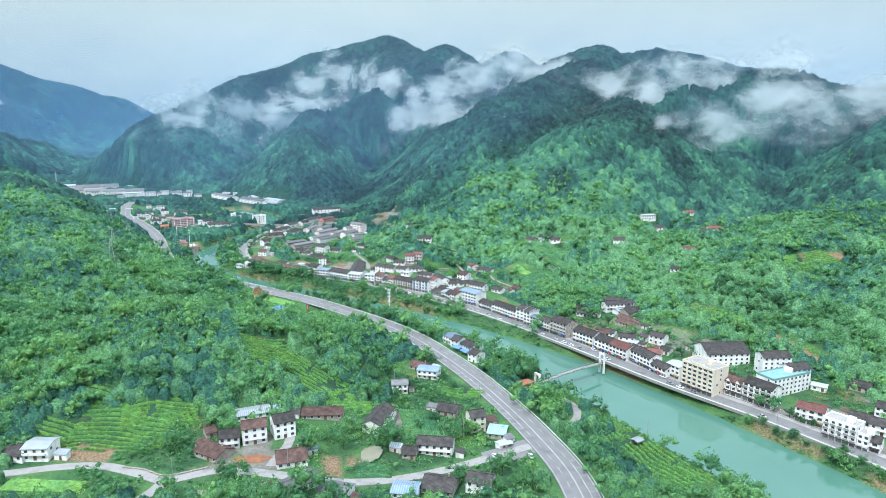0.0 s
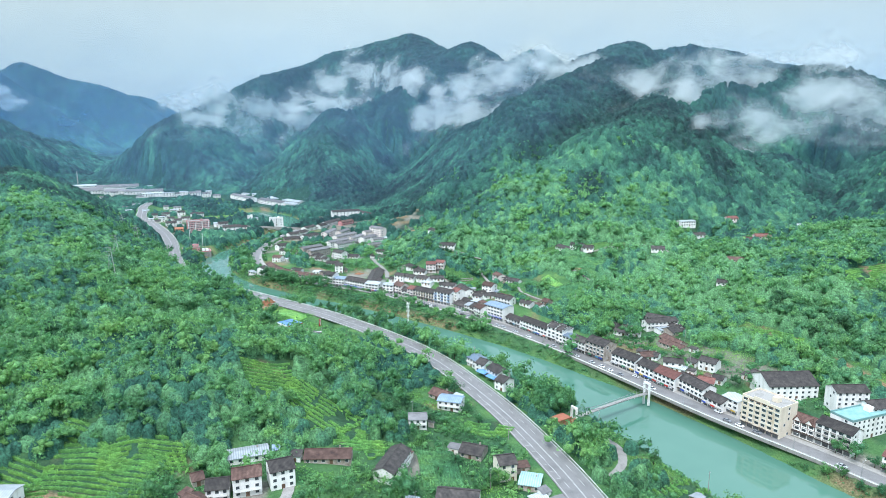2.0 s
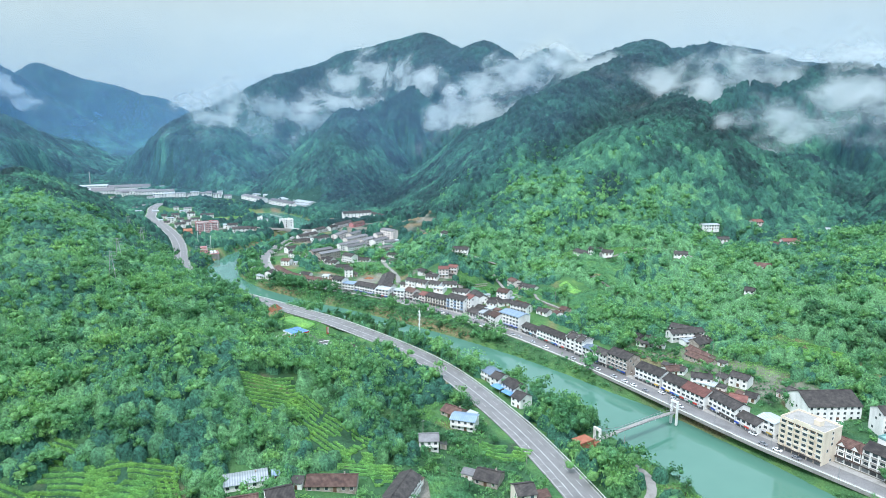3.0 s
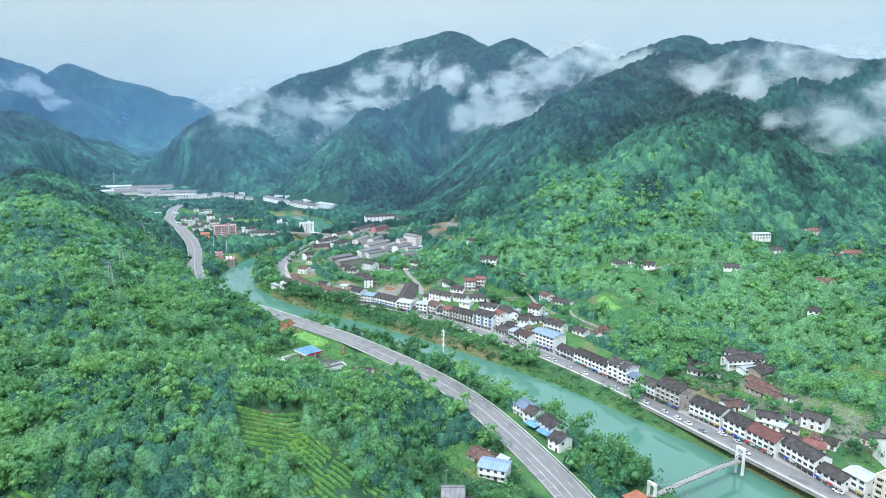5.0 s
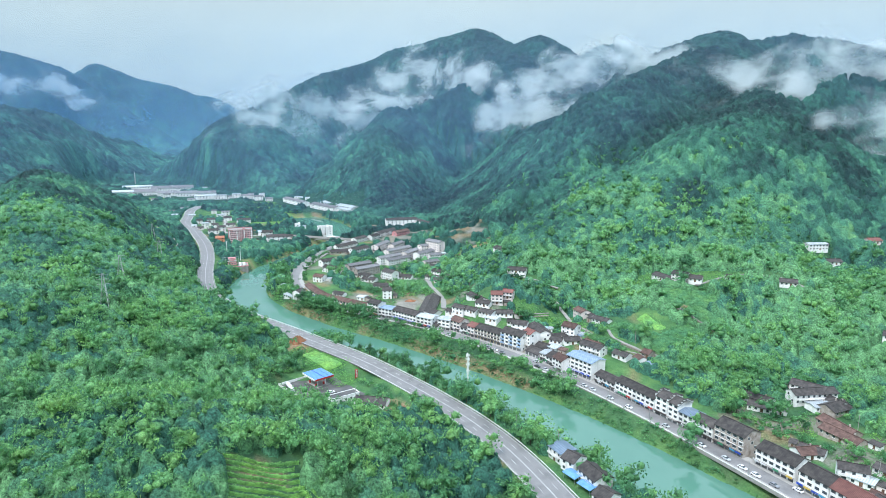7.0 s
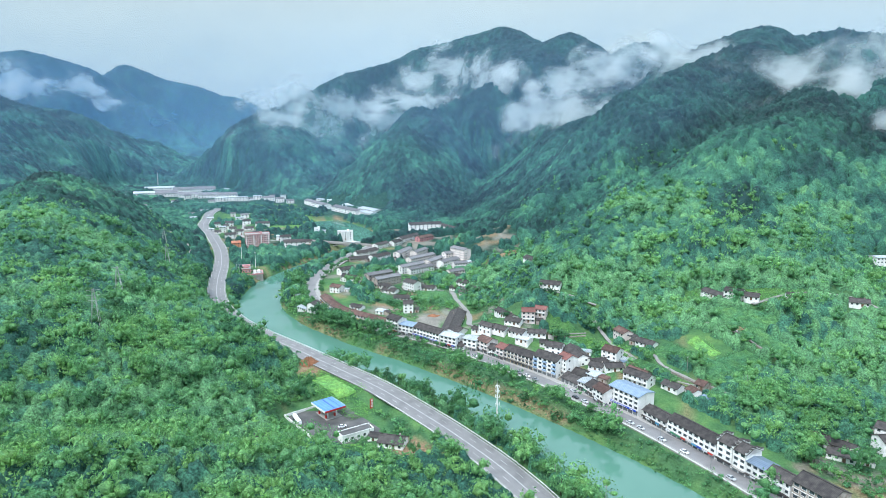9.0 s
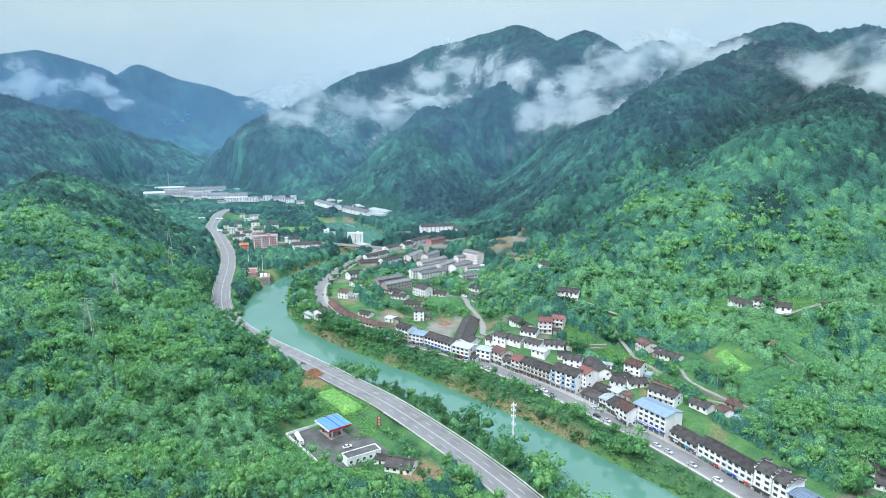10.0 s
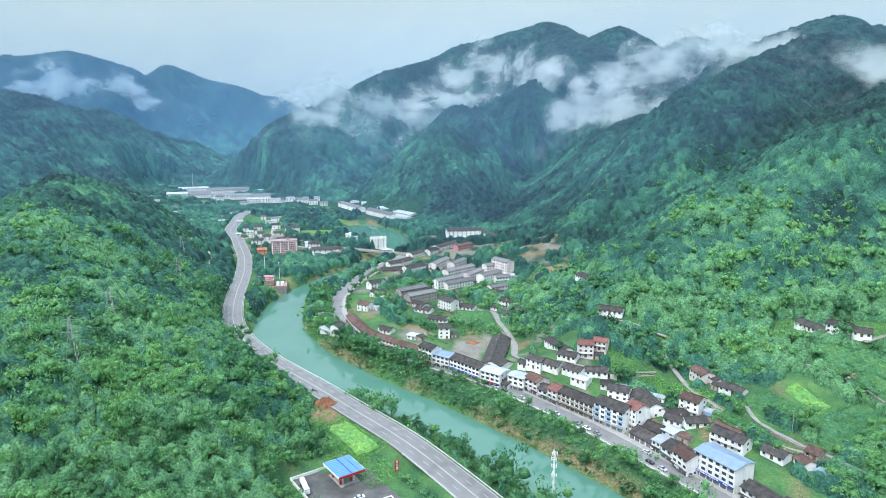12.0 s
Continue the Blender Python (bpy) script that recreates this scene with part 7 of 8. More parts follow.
out_rng = random.Random(5)
for hx_, hy_, ht_, hl_, hd_, ha_ in list(PLOTS):
    if ha_ not in ("back", "mid", "village", "river") or out_rng.random() < 0.3:
        continue
    side = out_rng.choice((-1, 1))
    ca, sa = math.cos(radians(ht_)), math.sin(radians(ht_))
    w, d = out_rng.uniform(3, 6), out_rng.uniform(3, 4.5)
    u, v = side * (hl_ / 2 + w / 2 + out_rng.uniform(0.3, 2.0)), out_rng.uniform(-0.3, 0.5) * hd_
    x, y = hx_ + u * ca - v * sa, hy_ + u * sa + v * ca
    near_other = any((x - a) ** 2 + (y - b) ** 2 < (0.45 * max(c, e) + 3) ** 2 for a, b, _, c, e, _ in PLOTS if (a, b) != (hx_, hy_))
    px_, py_ = np.array([x]), np.array([y])
    if near_other or on_lanes(px_, py_, 2.5)[0] > 0.2 or nearest(STREET, px_, py_)[0][0] < 11 or nearest(HIGHWAY, px_, py_)[0][0] < 13:
        continue
    outbuilding(x, y, ht_ + out_rng.choice((0, 90, 4, -5)), w, d, out_rng.uniform(2.1, 2.8), out_rng.choice("wwggp"), out_rng.choice("ddnnslb"))
    HOUSES.append((x, y, max(w, d) / 2 + 1))


# ---- woods ----
RNG = np.random.default_rng(7)


def ico(sub):
    bm = bmesh.new()
    bmesh.ops.create_icosphere(bm, subdivisions=sub, radius=1)
    v = np.array([p.co[:] for p in bm.verts])
    f = np.array([[p.index for p in q.verts] for q in bm.faces])
    bm.free()
    return v, f


def leafy_crown(leaves, size, lumps, seed, cores=2):
    """A crown of unit radius: leaf sprays over several rough lumps. Verts, tris."""
    g = np.random.default_rng(seed)
    centre = g.normal(size=(lumps, 3)) * (0.48, 0.48, 0.24)
    centre[:, 2] = np.abs(centre[:, 2]) * 1.5 - 0.1
    rad = g.uniform(0.28, 0.54, lumps)
    verts, tris = [], []
    cv, cf = ico(1)
    for c, r in zip(centre[:cores], rad[:cores]):
        tris.append(cf + sum(len(v) for v in verts))
        verts.append(cv * r * g.uniform(0.45, 0.82, (len(cv), 1)) * (1, 1, 0.85) + c)
    k = g.integers(0, lumps, leaves)
    d = g.normal(size=(leaves, 3))
    d[:, 2] = np.abs(d[:, 2]) * 0.9 - 0.25
    d /= np.linalg.norm(d, axis=1)[:, None]
    p = centre[k] + d * (rad[k] * g.uniform(0.75, 1.22, leaves))[:, None]
    nrm = d + g.normal(size=(leaves, 3)) * 0.6
    nrm /= np.linalg.norm(nrm, axis=1)[:, None]
    u = np.cross(nrm, g.normal(size=(leaves, 3)))
    u /= np.linalg.norm(u, axis=1)[:, None]
    w = np.cross(nrm, u)
    s = size * g.uniform(0.6, 1.35, (leaves, 1))
    q = np.stack([p - u * s, p + u * s * 0.7 - w * s * 0.65, p + u * s * 0.8 + w * s * 0.65], 1).reshape(-1, 3)
    base = sum(len(v) for v in verts) + np.arange(leaves)[:, None] * 3
    tris.append(np.hstack([base, base + 1, base + 2]))
    verts.append(q)
    return np.vstack(verts), np.vstack(tris)


def scatter_crowns(name, templates, xyz, rad, tall, mat, label, tint, rng=RNG):
    """One mesh of many crowns."""
    pick = rng.integers(0, len(templates), len(xyz))
    turn = rng.uniform(0, 2 * math.pi, len(xyz))
    V, F, T, off = [], [], [], 0
    for i, (tv, tf) in enumerate(templates):
        m = pick == i
        if not m.any():
            continue
        c, s = np.cos(turn[m]), np.sin(turn[m])
        x = (tv[None, :, 0] * c[:, None] - tv[None, :, 1] * s[:, None]) * rad[m][:, None]
        y = (tv[None, :, 0] * s[:, None] + tv[None, :, 1] * c[:, None]) * rad[m][:, None]
        z = tv[None, :, 2] * tall[m][:, None]
        P = np.stack([x, y, z], -1) + xyz[m][:, None, :]
        k = len(tv)
        V.append(P.reshape(-1, 3))
        F.append((tf[None] + (off + np.arange(m.sum()) * k)[:, None, None]).reshape(-1, 3))
        T.append(np.repeat(tint[m], k))
        off += m.sum() * k
    ob = big_mesh(name, np.vstack(V), np.vstack(F), mat, {"tint": np.concatenate(T)})
    return tagged(ob, label, "trees", kind="stuff")


def sector(r0, r1, step, keep):
    """Jittered places in the valley between two distances, where keep(x, y) allows trees."""
    g = np.arange(-r1 - 40, r1 + 300, step)
    x, y = np.meshgrid(g, g[g > -20])
    x, y = x.ravel() + RNG.uniform(-0.5, 0.5, x.size) * step, y.ravel() + RNG.uniform(-0.5, 0.5, y.size) * step
    yc = np.clip(y, 0, 267)
    r, a = np.hypot(x + 0.126 * yc, y - yc), np.degrees(np.arctan2(x, y))
    m = (r > r0) & (r < r1) & (a > -54) & (a < 40) & (y > 190)
    x, y = x[m], y[m]
    m = keep(x, y) & off_houses(x, y)
    return x[m], y[m]


def off_houses(x, y, grow=0.0):
    ok = np.ones(len(x), bool)
    for hx, hy, r in HOUSES:
        ok &= (x - hx) ** 2 + (y - hy) ** 2 > (r + grow) ** 2
    return ok


def bank_thinning(x, y):
    """Few trees between the street and the water, where reeds and grass grow."""
    d, _, s = nearest(STREET, x, y)
    r, v, _ = nearest(RIVER, x, y)
    return ~((s > 0) & (d < 40) & (r < v[:, 0] + 30) & (y < 640) & (RNG.random(len(x)) < 0.8))


def woods_near(x, y):
    return bank_thinning(x, y) & (cleared(x, y) < 0.3) & (fbm(x / 32, y / 32, 3, 61) > -0.42) & ((in_fields(x, y, ("town", "plots")) < 0.5) | (RNG.random(len(x)) < 0.3))


def woods_all(x, y):
    town = in_fields(x, y, ("town",)) > 0.5
    return bank_thinning(x, y) & (cleared(x, y) < 0.3) & (~town | ((fbm(x / 22, y / 22, 2, 65) > -0.05) & (RNG.random(len(x)) < 0.5)))


def plant(name, r0, r1, step, keep, templates, mat, label, radius, flat, lift, spread=1.9, lightness=0.48):
    x, y = sector(r0, r1, step, keep)
    rad = radius * np.clip(np.exp(RNG.normal(-0.03, 0.40, len(x))), 0.45, spread) * (1 + 0.35 * fbm(x / 45, y / 45, 2, 83))
    tall = rad * flat * RNG.uniform(0.8, 1.3, len(x))
    z = height(x, y) + tall * lift
    tint = np.clip(lightness + 0.17 * RNG.normal(size=len(x)) + 0.65 * fbm(x / 38, y / 38, 3, 91), 0, 1)
    return scatter_crowns(name, templates, np.stack([x, y, z], 1), rad, tall, mat, label, tint)





# ---- the closed canopy of the mountain forests ----
def relief_at(a, q):
    """The height of the ground sheet at bearings a (degrees) and logs of the distance q."""
    ang, lr, z = RELIEF
    i = np.clip(np.searchsorted(ang, a) - 1, 0, len(ang) - 2)
    k = np.clip(np.searchsorted(lr, q) - 1, 0, len(lr) - 2)
    u, v = (a - ang[i]) / (ang[i + 1] - ang[i]), (q - lr[k]) / (lr[k + 1] - lr[k])
    return (z[k, i] * (1 - u) + z[k, i + 1] * u) * (1 - v) + (z[k + 1, i] * (1 - u) + z[k + 1, i + 1] * u) * v


def canopy(name, r0, r1, da, dr, cell, tall, keep, label):
    """A forest seen from afar: one sheet of domed crowns, each with its own height, girth and tint."""
    ang, q = np.arange(-55, 41, da), np.arange(math.log(r0), math.log(r1) + dr, dr)
    A, Q = np.meshgrid(ang, q)
    A = A + RNG.uniform(-0.35, 0.35, A.shape) * da
    Q = Q + RNG.uniform(-0.3, 0.3, A.shape) * dr
    R, T = np.exp(Q), np.radians(A)
    x, y = (R * np.sin(T) - 10).ravel(), (R * np.cos(T) - 20).ravel()
    g = relief_at(A.ravel(), Q.ravel())
    x0, y0 = int(x.min() / cell) - 3, int(y.min() / cell) - 3
    cx, cy = np.meshgrid(np.arange(x0, int(x.max() / cell) + 4), np.arange(y0, int(y.max() / cell) + 4))
    px, py = (cx + 0.5 + RNG.uniform(-0.42, 0.42, cx.shape)) * cell, (cy + 0.5 + RNG.uniform(-0.42, 0.42, cx.shape)) * cell
    grown = keep(px.ravel(), py.ravel()).reshape(px.shape)
    girth = cell * RNG.uniform(0.48, 0.82, px.shape)
    top = tall * RNG.uniform(0.45, 1.35, px.shape) * (1 + 0.4 * fbm(px / 60, py / 60, 2, 83))
    tone = 0.17 * RNG.normal(size=px.shape) + 0.75 * fbm(px / 46, py / 46, 3, 91) + 0.35 * fbm(px / 220, py / 220, 2, 95)
    rise, tint = np.full(x.shape, -3.0), np.zeros(x.shape)
    ix, iy = np.floor(x / cell).astype(int) - x0, np.floor(y / cell).astype(int) - y0
    for dx in (-1, 0, 1):
        for dy in (-1, 0, 1):
            k, m = iy + dy, ix + dx
            d2 = ((x - px[k, m]) ** 2 + (y - py[k, m]) ** 2) / girth[k, m] ** 2
            h = np.where(grown[k, m] & (d2 < 1), 1.0 + top[k, m] * np.sqrt(np.clip(1 - d2, 0, 1)), -3.0)
            b = h > rise
            rise, tint = np.where(b, h, rise), np.where(b, tone[k, m], tint)
    ends = smooth(np.minimum(Q.ravel() - q[0], q[-1] - Q.ravel()) / 0.012)
    rise = -3 + (rise + 3) * ends
    rise += np.where(rise > 0, RNG.normal(0, 0.05 * tall, rise.shape) + 0.45 * tall * fbm(x / (0.42 * cell), y / (0.42 * cell), 2, 87), 0)
    # distance haze and gloom painted into the tint: darker, bluer with height and distance
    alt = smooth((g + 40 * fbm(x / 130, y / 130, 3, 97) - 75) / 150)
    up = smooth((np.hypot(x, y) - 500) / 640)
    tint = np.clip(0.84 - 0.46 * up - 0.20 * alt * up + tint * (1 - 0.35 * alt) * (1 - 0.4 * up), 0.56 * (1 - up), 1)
    n, k = A.shape
    idx = np.arange(n * k).reshape(n, k)
    quads = np.stack([idx[:-1, :-1], idx[:-1, 1:], idx[1:, 1:], idx[1:, :-1]], -1).reshape(-1, 4)[:, ::-1]
    quads = quads[(rise[quads] > 0).any(1)]
    used = np.unique(quads)
    back = np.zeros(n * k, int)
    back[used] = np.arange(len(used))
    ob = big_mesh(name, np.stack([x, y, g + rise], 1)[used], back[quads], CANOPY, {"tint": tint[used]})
    ob.data.polygons.foreach_set("use_smooth", np.ones(len(quads), bool))
    return tagged(ob, label, "forest", kind="stuff")


def past_hillside(x, y):
    return woods_all(x, y) & off_houses(x, y)


def bank(x, y):
    """The strip between the riverside street and the water."""
    d, _, e = nearest(STREET, x, y)
    r, v, _ = nearest(RIVER, x, y)
    return ((e > 0) & (d < 45) & (r < v[:, 0] + 32)) | (r < v[:, 0] + 9)


def near_woods(x, y):
    return (cleared(x, y) < 0.35) & off_houses(x, y, 0.5) & (in_fields(x, y, ("town", "plots")) < 0.5) & ~bank(x, y)


def open_scrub(x, y):
    return (cleared(x, y) < 0.3) & ((in_fields(x, y, ("town", "plots")) > 0.4) | bank(x, y)) & (fbm(x / 15, y / 15, 2, 71) > -0.25)


def everywhere(x, y):
    return np.ones(len(x), bool)


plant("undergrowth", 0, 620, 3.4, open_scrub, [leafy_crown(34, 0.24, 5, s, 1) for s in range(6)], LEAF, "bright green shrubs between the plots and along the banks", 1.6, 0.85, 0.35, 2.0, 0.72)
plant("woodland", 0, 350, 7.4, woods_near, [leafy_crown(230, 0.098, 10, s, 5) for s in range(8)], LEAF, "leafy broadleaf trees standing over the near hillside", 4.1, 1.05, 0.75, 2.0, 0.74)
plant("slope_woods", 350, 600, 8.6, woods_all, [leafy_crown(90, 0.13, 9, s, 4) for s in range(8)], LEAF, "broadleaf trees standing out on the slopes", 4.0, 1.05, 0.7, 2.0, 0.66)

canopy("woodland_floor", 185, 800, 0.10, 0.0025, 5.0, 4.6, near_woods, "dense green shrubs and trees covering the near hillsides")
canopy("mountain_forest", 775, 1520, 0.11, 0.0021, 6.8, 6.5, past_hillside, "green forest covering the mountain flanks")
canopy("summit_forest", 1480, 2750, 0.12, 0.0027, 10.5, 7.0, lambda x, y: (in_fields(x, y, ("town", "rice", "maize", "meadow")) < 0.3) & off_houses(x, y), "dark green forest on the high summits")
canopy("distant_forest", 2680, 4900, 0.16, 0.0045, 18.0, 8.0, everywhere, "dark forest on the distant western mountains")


def woods_below():
    """The wood on the hill and shore south of the village."""
    x, y = np.meshgrid(np.arange(-260, 270, 9), np.arange(-30, 192, 9))
    x, y = x.ravel() + RNG.uniform(-3, 3, x.size), y.ravel() + RNG.uniform(-3, 3, y.size)
    m = (cleared(x, y) < 0.3) & off_houses(x, y)
    x, y = x[m], y[m]
    rad = RNG.uniform(4.2, 7.0, len(x))
    tint = np.clip(0.6 + 0.17 * RNG.normal(size=len(x)) + 0.6 * fbm(x / 38, y / 38, 3, 91), 0, 1)
    return scatter_crowns("southern_woods", [leafy_crown(40, 0.18, 7, s, 2) for s in range(6)], np.stack([x, y, height(x, y) + rad * 0.4], 1), rad, rad, LEAF, "green broadleaf wood south of the village", tint)


woods_below()


def steep(x, y):
    return np.hypot(height(x + 3, y) - height(x - 3, y), height(x, y + 3) - height(x, y - 3)) / 6


plant("cliff_scrub", 250, 800, 3.6, lambda x, y: (cleared(x, y) < 0.3) & (steep(x, y) > 0.75), [leafy_crown(26, 0.24, 5, s, 1) for s in range(6)], LEAF, "bushes clinging to the steep banks", 2.9, 1.0, 0.1, 1.6, 0.55)


def bank_shrubs():
    """Reeds and bushes along both waterlines."""
    X, Y = [], []
    n = normals_of(RIVER)
    for p, q in zip(RIVER, n):
        if p[1] > 1000:
            break
        for side in (-1, 1):
            k = 16 if p[1] < 700 else 10
            o = (p[2] + RNG.uniform(0.2, 9.5, k)) * side
            j = RNG.uniform(-4.5, 4.5, k)
            X.append(p[0] + q[0] * o + q[1] * j)
            Y.append(p[1] + q[1] * o - q[0] * j)
    x, y = np.concatenate(X), np.concatenate(Y)
    dh, _, _ = nearest(HIGHWAY, x, y)
    ds, _, _ = nearest(STREET, x, y)
    dr, v, _ = nearest(RIVER, x, y)
    m = (dh > 9.5) & (ds > 7.5) & (dr > v[:, 0] + 0.2) & (fbm(x / 17, y / 17, 2, 77) > -0.25) & (in_fields(x, y, ("yard",)) < 0.5)
    x, y = x[m], y[m]
    rad = RNG.uniform(0.6, 1.7, len(x))
    tint = np.clip(0.55 + 0.25 * RNG.normal(size=len(x)), 0, 1)
    return scatter_crowns("bank_shrubs", [leafy_crown(26, 0.3, 4, s, 0) for s in range(6)], np.stack([x, y, height(x, y) + rad * 0.35], 1), rad, rad * 0.9, LEAF, "reeds and bushes along the river banks", tint)


bank_shrubs()


# ---- crops in rows ----
def crop_rows(name, kind, gap, wide, tall, lightness, label, cards_per_m, size, bare=-0.33, reach=9999, mat=LEAF):
    """Hedged rows of leaf clusters over all the fields of one kind, following the lie of each."""
    P, T, W = [], [], []
    for fx, fy, a, b, t, k in FIELDS:
        if k != kind or fy > reach:
            continue
        u0, v0 = np.array([math.cos(t), math.sin(t)]), np.array([-math.sin(t), math.cos(t)])
        for v in np.arange(-b + 0.5, b, gap):
            n = int(2 * a * cards_per_m)
            u = RNG.uniform(-a, a, n)
            bend = 1.8 * np.sin(u / 11 + fx) + 1.2 * fbm(u / 9, np.full(n, v / 14), 2, 33)
            vv = v + bend + RNG.normal(0, wide * 0.33, n)
            x, y = fx + u * u0[0] + vv * v0[0], fy + u * u0[1] + vv * v0[1]
            gone = fbm(x / 7, y / 7, 2, 39) < bare
            x, y = x[~gone], y[~gone]
            P.append(np.stack([x, y, height(x, y) + tall * RNG.uniform(0.35, 1.0, len(x))], 1))
            T.append(np.clip(lightness + 0.16 * RNG.normal(size=len(x)) + 0.3 * fbm(x / 12, y / 12, 2, 45), 0, 1))
    P, T = np.vstack(P), np.concatenate(T)
    keep = off_houses(P[:, 0], P[:, 1], -1)
    P, T = P[keep], T[keep]
    n = len(P)
    d = RNG.normal(size=(n, 3)) * (0.6, 0.6, 0.25) + (0, 0, 0.9)
    d /= np.linalg.norm(d, axis=1)[:, None]
    u = np.cross(d, RNG.normal(size=(n, 3)))
    u /= np.linalg.norm(u, axis=1)[:, None]
    w = np.cross(d, u)
    s = size * RNG.uniform(0.6, 1.3, (n, 1))
    V = np.stack([P - u * s, P - w * s * 0.6, P + u * s, P + w * s * 0.6], 1).reshape(-1, 3)
    ob = big_mesh(name, V, np.arange(4 * n).reshape(n, 4), mat, {"tint": np.repeat(T, 4)})
    return tagged(ob, label, "crops", kind="stuff")


crop_rows("tea_rows", "tea", 2.9, 1.15, 1.2, 1.0, "clipped rows of bright green tea bushes on terraces", 17, 0.3, mat=TEA)
def tea_hedges():
    """The clipped hedges of the tea terraces: rounded ridges that bend with the slope."""
    V, F, T = [], [], []
    for fx, fy, a, b, t, k in FIELDS:
        if k != "tea":
            continue
        for v in np.arange(-b + 0.5, b, 2.9):
            u = np.arange(-a, a, 0.8)
            mid = v + 1.8 * np.sin(u / 11 + fx) + 1.2 * fbm(u / 9, np.full(len(u), v / 14), 2, 33)
            rows = []
            for off, up in ((-0.66, -0.1), (-0.48, 0.75), (0.0, 1.05), (0.48, 0.75), (0.66, -0.1)):
                w = mid + off * (1 + 0.3 * fbm(u / 2, u * 0 + v, 2, 35))
                x, y = fx + u * math.cos(t) - w * math.sin(t), fy + u * math.sin(t) + w * math.cos(t)
                gone = fbm(x / 7, y / 7, 2, 39) < -0.33
                rows.append(np.stack([x, y, height(x, y) + np.where(gone, -0.4, up * (1 + 0.25 * fbm(x * 1.5, y * 1.5, 2, 37)))], 1))
            n, o = len(u), len(V) and sum(len(q) for q in V)
            V.append(np.vstack(rows))
            T.append(np.clip(0.30 + 0.4 * fbm(V[-1][:, 0] / 6, V[-1][:, 1] / 6, 2, 45), 0, 1))
            idx = o + np.arange(5 * n).reshape(5, n)
            F.append(np.stack([idx[:-1, :-1], idx[:-1, 1:], idx[1:, 1:], idx[1:, :-1]], -1).reshape(-1, 4))
    V, F, T = np.vstack(V), np.vstack(F), np.concatenate(T)
    F = F[off_houses(V[F[:, 0], 0], V[F[:, 0], 1], -1)]
    ob = big_mesh("tea_hedges", V, F, TEA, {"tint": T})
    ob.data.polygons.foreach_set("use_smooth", np.ones(len(F), bool))
    return tagged(ob, "rounded hedges of clipped green tea along the terraces", "crops", kind="stuff")


tea_hedges()
crop_rows("maize_rows", "maize", 1.5, 0.45, 2.0, 0.56, "tall green maize standing in rows", 3.6, 0.42, -9, 800)
crop_rows("rice_rows", "rice", 0.9, 0.5, 0.5, 0.98, "pale yellow green young rice", 3.0, 0.3, -9, 800, TEA)
crop_rows("meadow_grass", "meadow", 1.7, 1.6, 0.5, 0.66, "rough meadow grass and weeds", 4.0, 0.4, -0.33, 800, TEA)


def crop_plot(fx, fy, a, b, t, kind, tall, mat, label):
    """A close-standing crop: an uneven canopy over its plot, in drills, with its edges down to the ground."""
    nu, nv = int(2 * a / 1.2) + 1, int(2 * b / 0.5) + 1
    u, v = np.meshgrid(np.linspace(-a, a, nu), np.linspace(-b, b, nv))
    edge = np.minimum(a - np.abs(u), b - np.abs(v))
    u2 = u + 0.5 * fbm(u / 5, v / 5, 2, 12) * (edge < 1)
    x, y = fx + u2 * math.cos(t) - v * math.sin(t), fy + u2 * math.sin(t) + v * math.cos(t)
    z = height(x, y) + np.where(edge < 0.05, -0.3, tall * (0.75 + 0.25 * np.sin(v * 2 * math.pi / 1.5) + 0.25 * fbm(x / 4, y / 4, 2, 14)))
    idx = np.arange(nu * nv).reshape(nv, nu)
    quads = np.stack([idx[:-1, :-1], idx[:-1, 1:], idx[1:, 1:], idx[1:, :-1]], -1).reshape(-1, 4)
    ob = big_mesh("crop_plot", np.stack([x.ravel(), y.ravel(), z.ravel()], 1), quads, mat, {"tint": np.full(nu * nv, 0.45 if kind == "maize" else 0.9)})
    return tagged(ob, label, "crops", "crop plots", "stuff")


for fx_, fy_, fa_, fb_, ft_, fk_ in FIELDS:
    if fy_ < 800 and fk_ == "maize":
        crop_plot(fx_, fy_, fa_, fb_, ft_, fk_, 1.3, LEAF, "close green canopy of a maize plot")
    elif fy_ < 800 and fk_ == "rice":
        crop_plot(fx_, fy_, fa_, fb_, ft_, fk_, 0.75, TEA, "bright yellow green plot of young rice")


def hedgerows():
    """Bushes along the far terrace edges."""
    X, Y = [], []
    for fx, fy, a, b, t, k in FIELDS:
        if fy > 1050 and k in ("rice", "maize", "meadow"):
            u = RNG.uniform(-a, a, int(a * 0.8))
            v = np.where(RNG.random(len(u)) < 0.5, b, -b) + RNG.normal(0, 0.8, len(u))
            X.append(fx + u * math.cos(t) - v * math.sin(t))
            Y.append(fy + u * math.sin(t) + v * math.cos(t))
    x, y = np.concatenate(X), np.concatenate(Y)
    rad = RNG.uniform(1.2, 3.0, len(x))
    tint = np.clip(0.4 + 0.2 * RNG.normal(size=len(x)), 0, 1)
    return scatter_crowns("hedgerows", [leafy_crown(12, 0.3, 4, s, 1) for s in range(4)], np.stack([x, y, height(x, y) + rad * 0.3], 1), rad, rad, LEAF, "bushes along the edges of the far terraces", tint)


hedgerows()


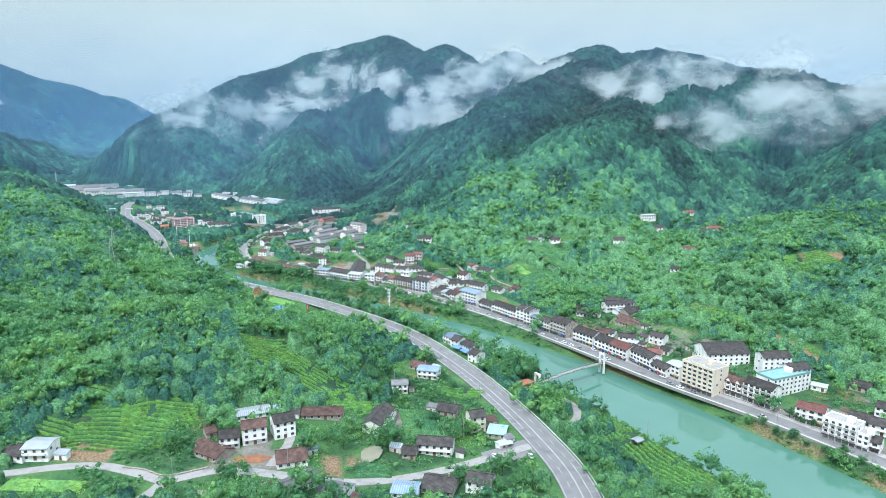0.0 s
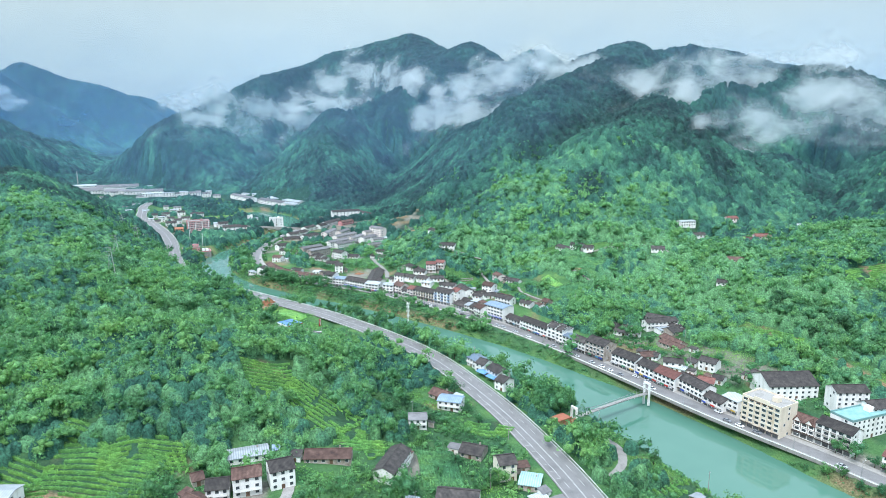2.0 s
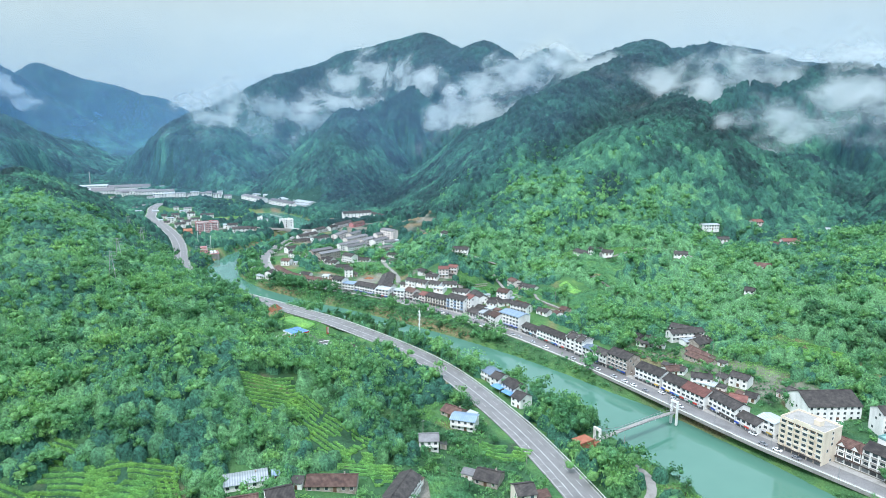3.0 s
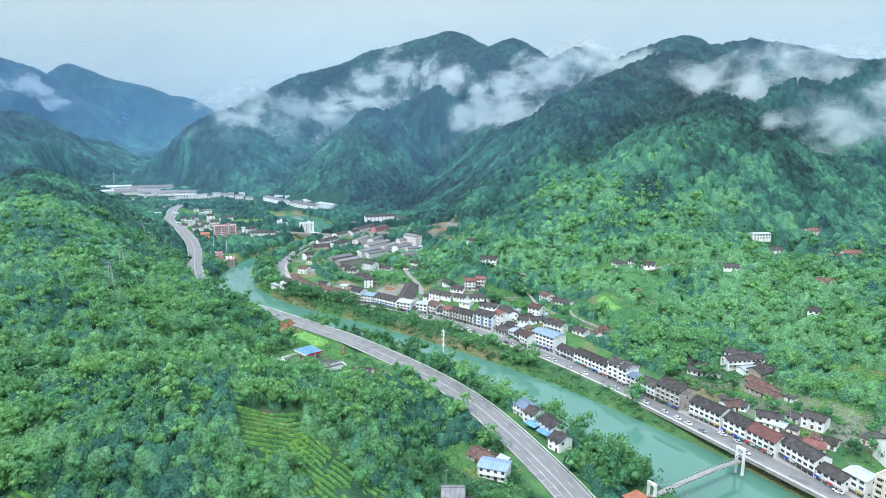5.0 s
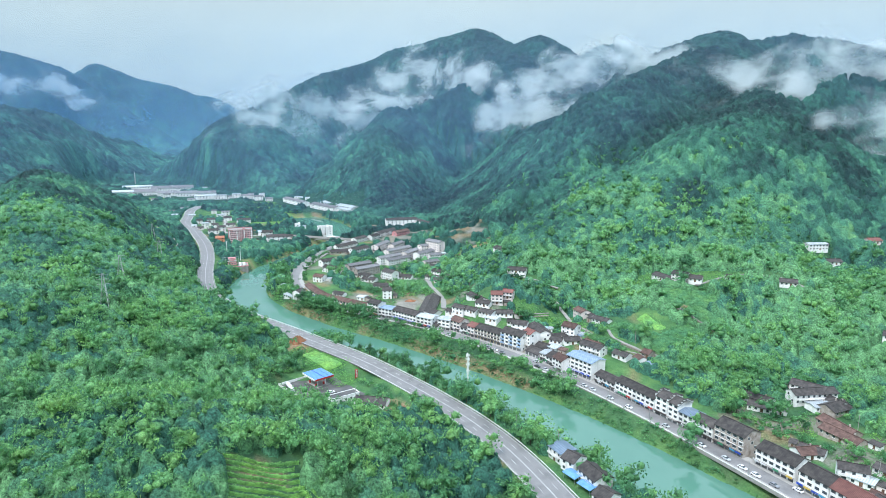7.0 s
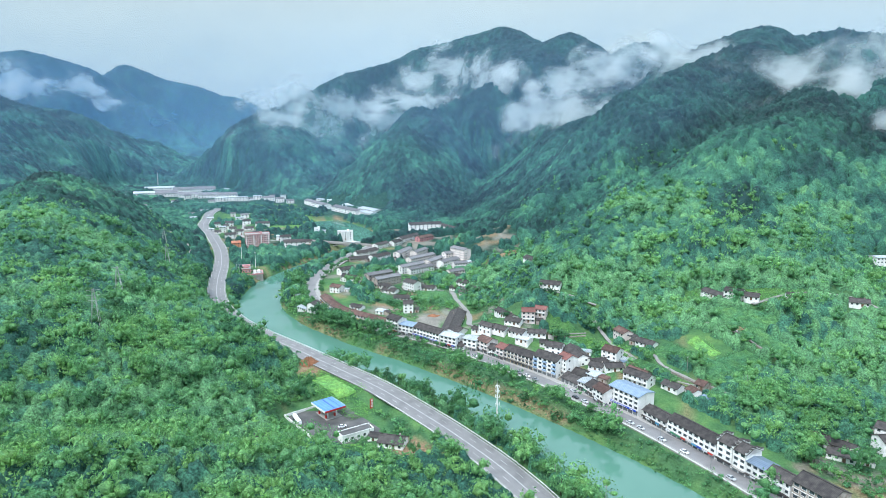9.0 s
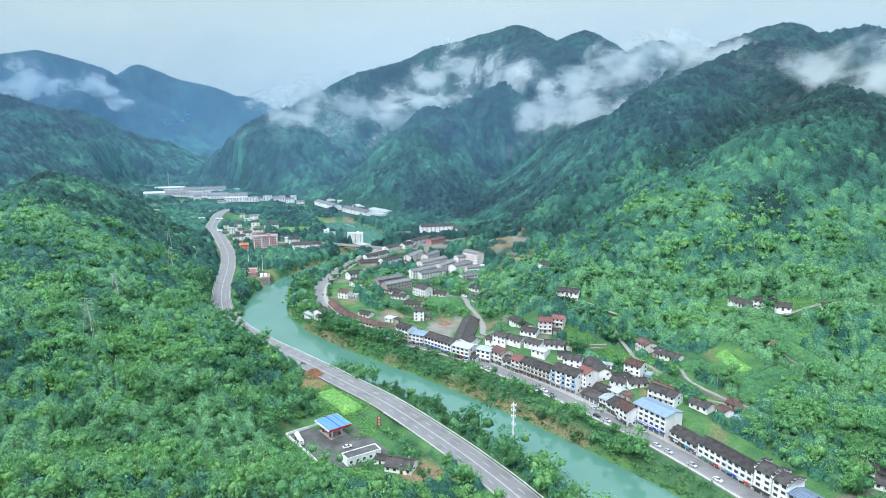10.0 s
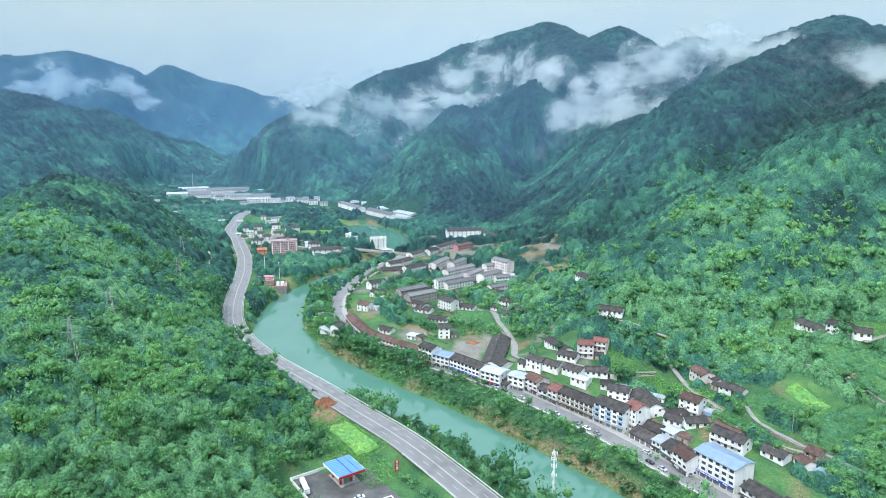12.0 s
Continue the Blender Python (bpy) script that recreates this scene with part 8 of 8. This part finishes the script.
# ---- single trees ----
def limb_tree(seed, tall, spread, cards, size):
    g = random.Random(seed)
    ob = new("tree")
    V, F = tube([(0, 0, -1.0), (g.uniform(-.2, .2), g.uniform(-.2, .2), tall * 0.35), (g.uniform(-.4, .4), g.uniform(-.4, .4), tall * 0.75)], 0.26, 7, 0.1)
    for k in range(4):
        a = 2 * math.pi * k / 4 + g.uniform(-.5, .5)
        h0 = tall * g.uniform(0.3, 0.5)
        v, f = tube([(0, 0, h0), (math.cos(a) * spread * 0.35, math.sin(a) * spread * 0.35, h0 + tall * 0.14), (math.cos(a) * spread * 0.62, math.sin(a) * spread * 0.62, h0 + tall * 0.26)], 0.1, 5, 0.03)
        F += [tuple(i + len(V) for i in q) for q in f]
        V += v
    link_mesh("trunk", V, F, BARK, ob)
    cv, cf = leafy_crown(cards, size, 11, seed + 50, 7)
    cv = cv * (spread, spread, tall * 0.52) + (0, 0, tall * 0.42)
    big_mesh("crown", cv, cf, LEAF, {"tint": np.full(len(cv), g.uniform(0.15, 0.6))}, ob)
    return ob


TREES = [limb_tree(k, t, s, 700, 0.085) for k, (t, s) in enumerate(((8.5, 3.4), (10, 4.2), (7, 3.0), (11.5, 4.6), (9.5, 3.2), (6.2, 2.7), (13, 5.4), (8, 4.0)))]
unused = list(range(len(TREES)))
tree_rng = random.Random(21)


def tree(x, y, size, label, group, pick=None):
    i = tree_rng.randrange(len(TREES)) if pick is None else pick
    if in_fields(np.array([x]), np.array([y]), ("yard", "paved", "pond"))[0] > 0.5 or on_lanes(np.array([x]), np.array([y]), 2.0)[0] > 0.4:
        return None
    rd, rv, _ = nearest(RIVER, np.array([x]), np.array([y]))
    if rd[0] < rv[0, 0] + 1.0:
        return None
    ob = TREES[i]
    m = pose(x, y, float(height(x, y)), 0, 0, tree_rng.uniform(0, 360))
    if i in unused:
        unused.remove(i)
        ob.matrix_world = m
        ob.scale = (size,) * 3
    else:
        s0 = ob.scale.copy()
        ob.scale = (1, 1, 1)
        ob2 = copy_thing(ob, m)
        ob.scale = s0
        ob2.scale = (size,) * 3
        ob = ob2
    return tagged(ob, label, "tree", group)


def tree_row(line, s0, s1, off, jitter, gap, size, label, group):
    s = s0
    while s < s1:
        q = cut(line, s, s + 1, 1)
        d = q[1] - q[0]
        nn = np.array([-d[1], d[0]]) / np.hypot(d[0], d[1])
        c = q[0, :2] + nn * (off + tree_rng.uniform(-jitter, jitter))
        tree(c[0], c[1], size * tree_rng.uniform(0.75, 1.2), label, group)
        s += gap * tree_rng.uniform(0.6, 1.4)


BANK, AVENUE, VILLAGE = "trees on the near river bank", "trees beside the riverside street", "trees in the village"
tree_row(HIGHWAY, along(HIGHWAY, 12, 378), along(HIGHWAY, -120, 540), -12, 1.6, 6.5, 0.85, "leafy green tree on the bank below the road", BANK)
tree_row(HIGHWAY, along(HIGHWAY, -120, 540), along(HIGHWAY, -235, 622), -12, 1.2, 9, 0.75, "leafy green tree on the bank below the road", BANK)
tree_row(STREET, along(STREET, 10, 540), along(STREET, -120, 643), 8.6, 1.3, 9.5, 0.5, "green street tree by the riverside rail", AVENUE)
tree_row(STREET, along(STREET, -125, 645), along(STREET, -258, 800), 10, 2.5, 5.5, 1.0, "large dark green tree on the river bend", AVENUE)
tree_row(STREET, along(STREET, -150, 655), along(STREET, -255, 800), 15, 2.5, 7, 0.95, "large dark green tree on the river bend", AVENUE)
tree_row(STREET, along(STREET, -258, 800), along(STREET, -258, 940), 9, 1.5, 7, 0.7, "green tree between street and river", AVENUE)
tree_row(STREET, along(STREET, -235, 745), along(STREET, -258, 930), -9, 1.5, 9, 0.6, "green street tree before the houses", AVENUE)
tree_row(STREET, along(STREET, 208, 258), along(STREET, 148, 350), 8.8, 1.3, 7.5, 0.6, "green street tree by the riverside rail", AVENUE)
tree_row(STREET, along(STREET, 186, 298), along(STREET, 165, 328), -8.0, 1.0, 6, 0.8, "green street tree before the houses", AVENUE)
for x, y, s in ((40, 372, 1.25), (36, 381, 1.2), (44, 380, 1.1), (31, 390, 1.1), (50, 366, 0.9), (55, 372, 1.0), (36, 362, 1.0), (28, 372, 0.8), (60, 380, 0.8), (25, 400, 0.9)):
    tree(x, y, s, "big dark green tree beside the footbridge", BANK, 6 if s > 1 else None)
for x, y, s in ((-125, 246, 0.8), (-84, 236, 1.15), (-78, 238, 1.0), (-90, 239, 0.9), (-58, 258, 1.1), (-25, 271, 1.2), (-22, 279, 0.9), (10, 293, 1.1), (5, 285, 0.9), (30, 247, 1.1), (36, 252, 1.0), (26, 255, 0.9), (22, 243, 1.0),
                (38, 244, 0.9), (-18, 345, 0.8), (-7, 386, 0.9), (-12, 396, 0.8), (0, 362, 0.8), (6, 350, 0.8), (-10, 258, 0.7), (-3, 255, 0.8), (7, 250, 0.7), (-45, 268, 0.9), (-52, 275, 0.8), (-40, 285, 0.7), (-12, 298, 0.8), (-5, 308, 0.8),
                (-78, 462, 0.9), (-82, 478, 0.8), (-70, 475, 0.8), (-100, 470, 0.9), (-68, 462, 0.7), (-60, 468, 0.8), (118, 258, 0.8), (78, 300, 1.0), (84, 312, 0.9), (70, 290, 0.9), (66, 280, 0.8), (72, 262, 0.8), (75, 250, 0.9)):
    tree(x, y, s, "leafy green tree among the village plots", VILLAGE)
for x, y, s in ((76, 556, 1.0), (-148, 712, 0.9), (-140, 705, 0.8), (-155, 718, 0.9), (-128, 728, 0.8), (-120, 722, 0.9), (112, 470, 0.7), (128, 475, 0.8), (100, 490, 0.8), (122, 462, 0.7), (150, 445, 0.8), (-50, 650, 0.8)):
    tree(x, y, s, "round dark green tree near the houses", "trees in the town")
for x, y, s in ((-212, 578, 0.85), (-205, 572, 0.8), (-198, 566, 0.8), (-222, 586, 0.8), (-190, 560, 0.75)):
    tree(x, y, s, "dark green tree on the spur above the road", "trees on the spur")
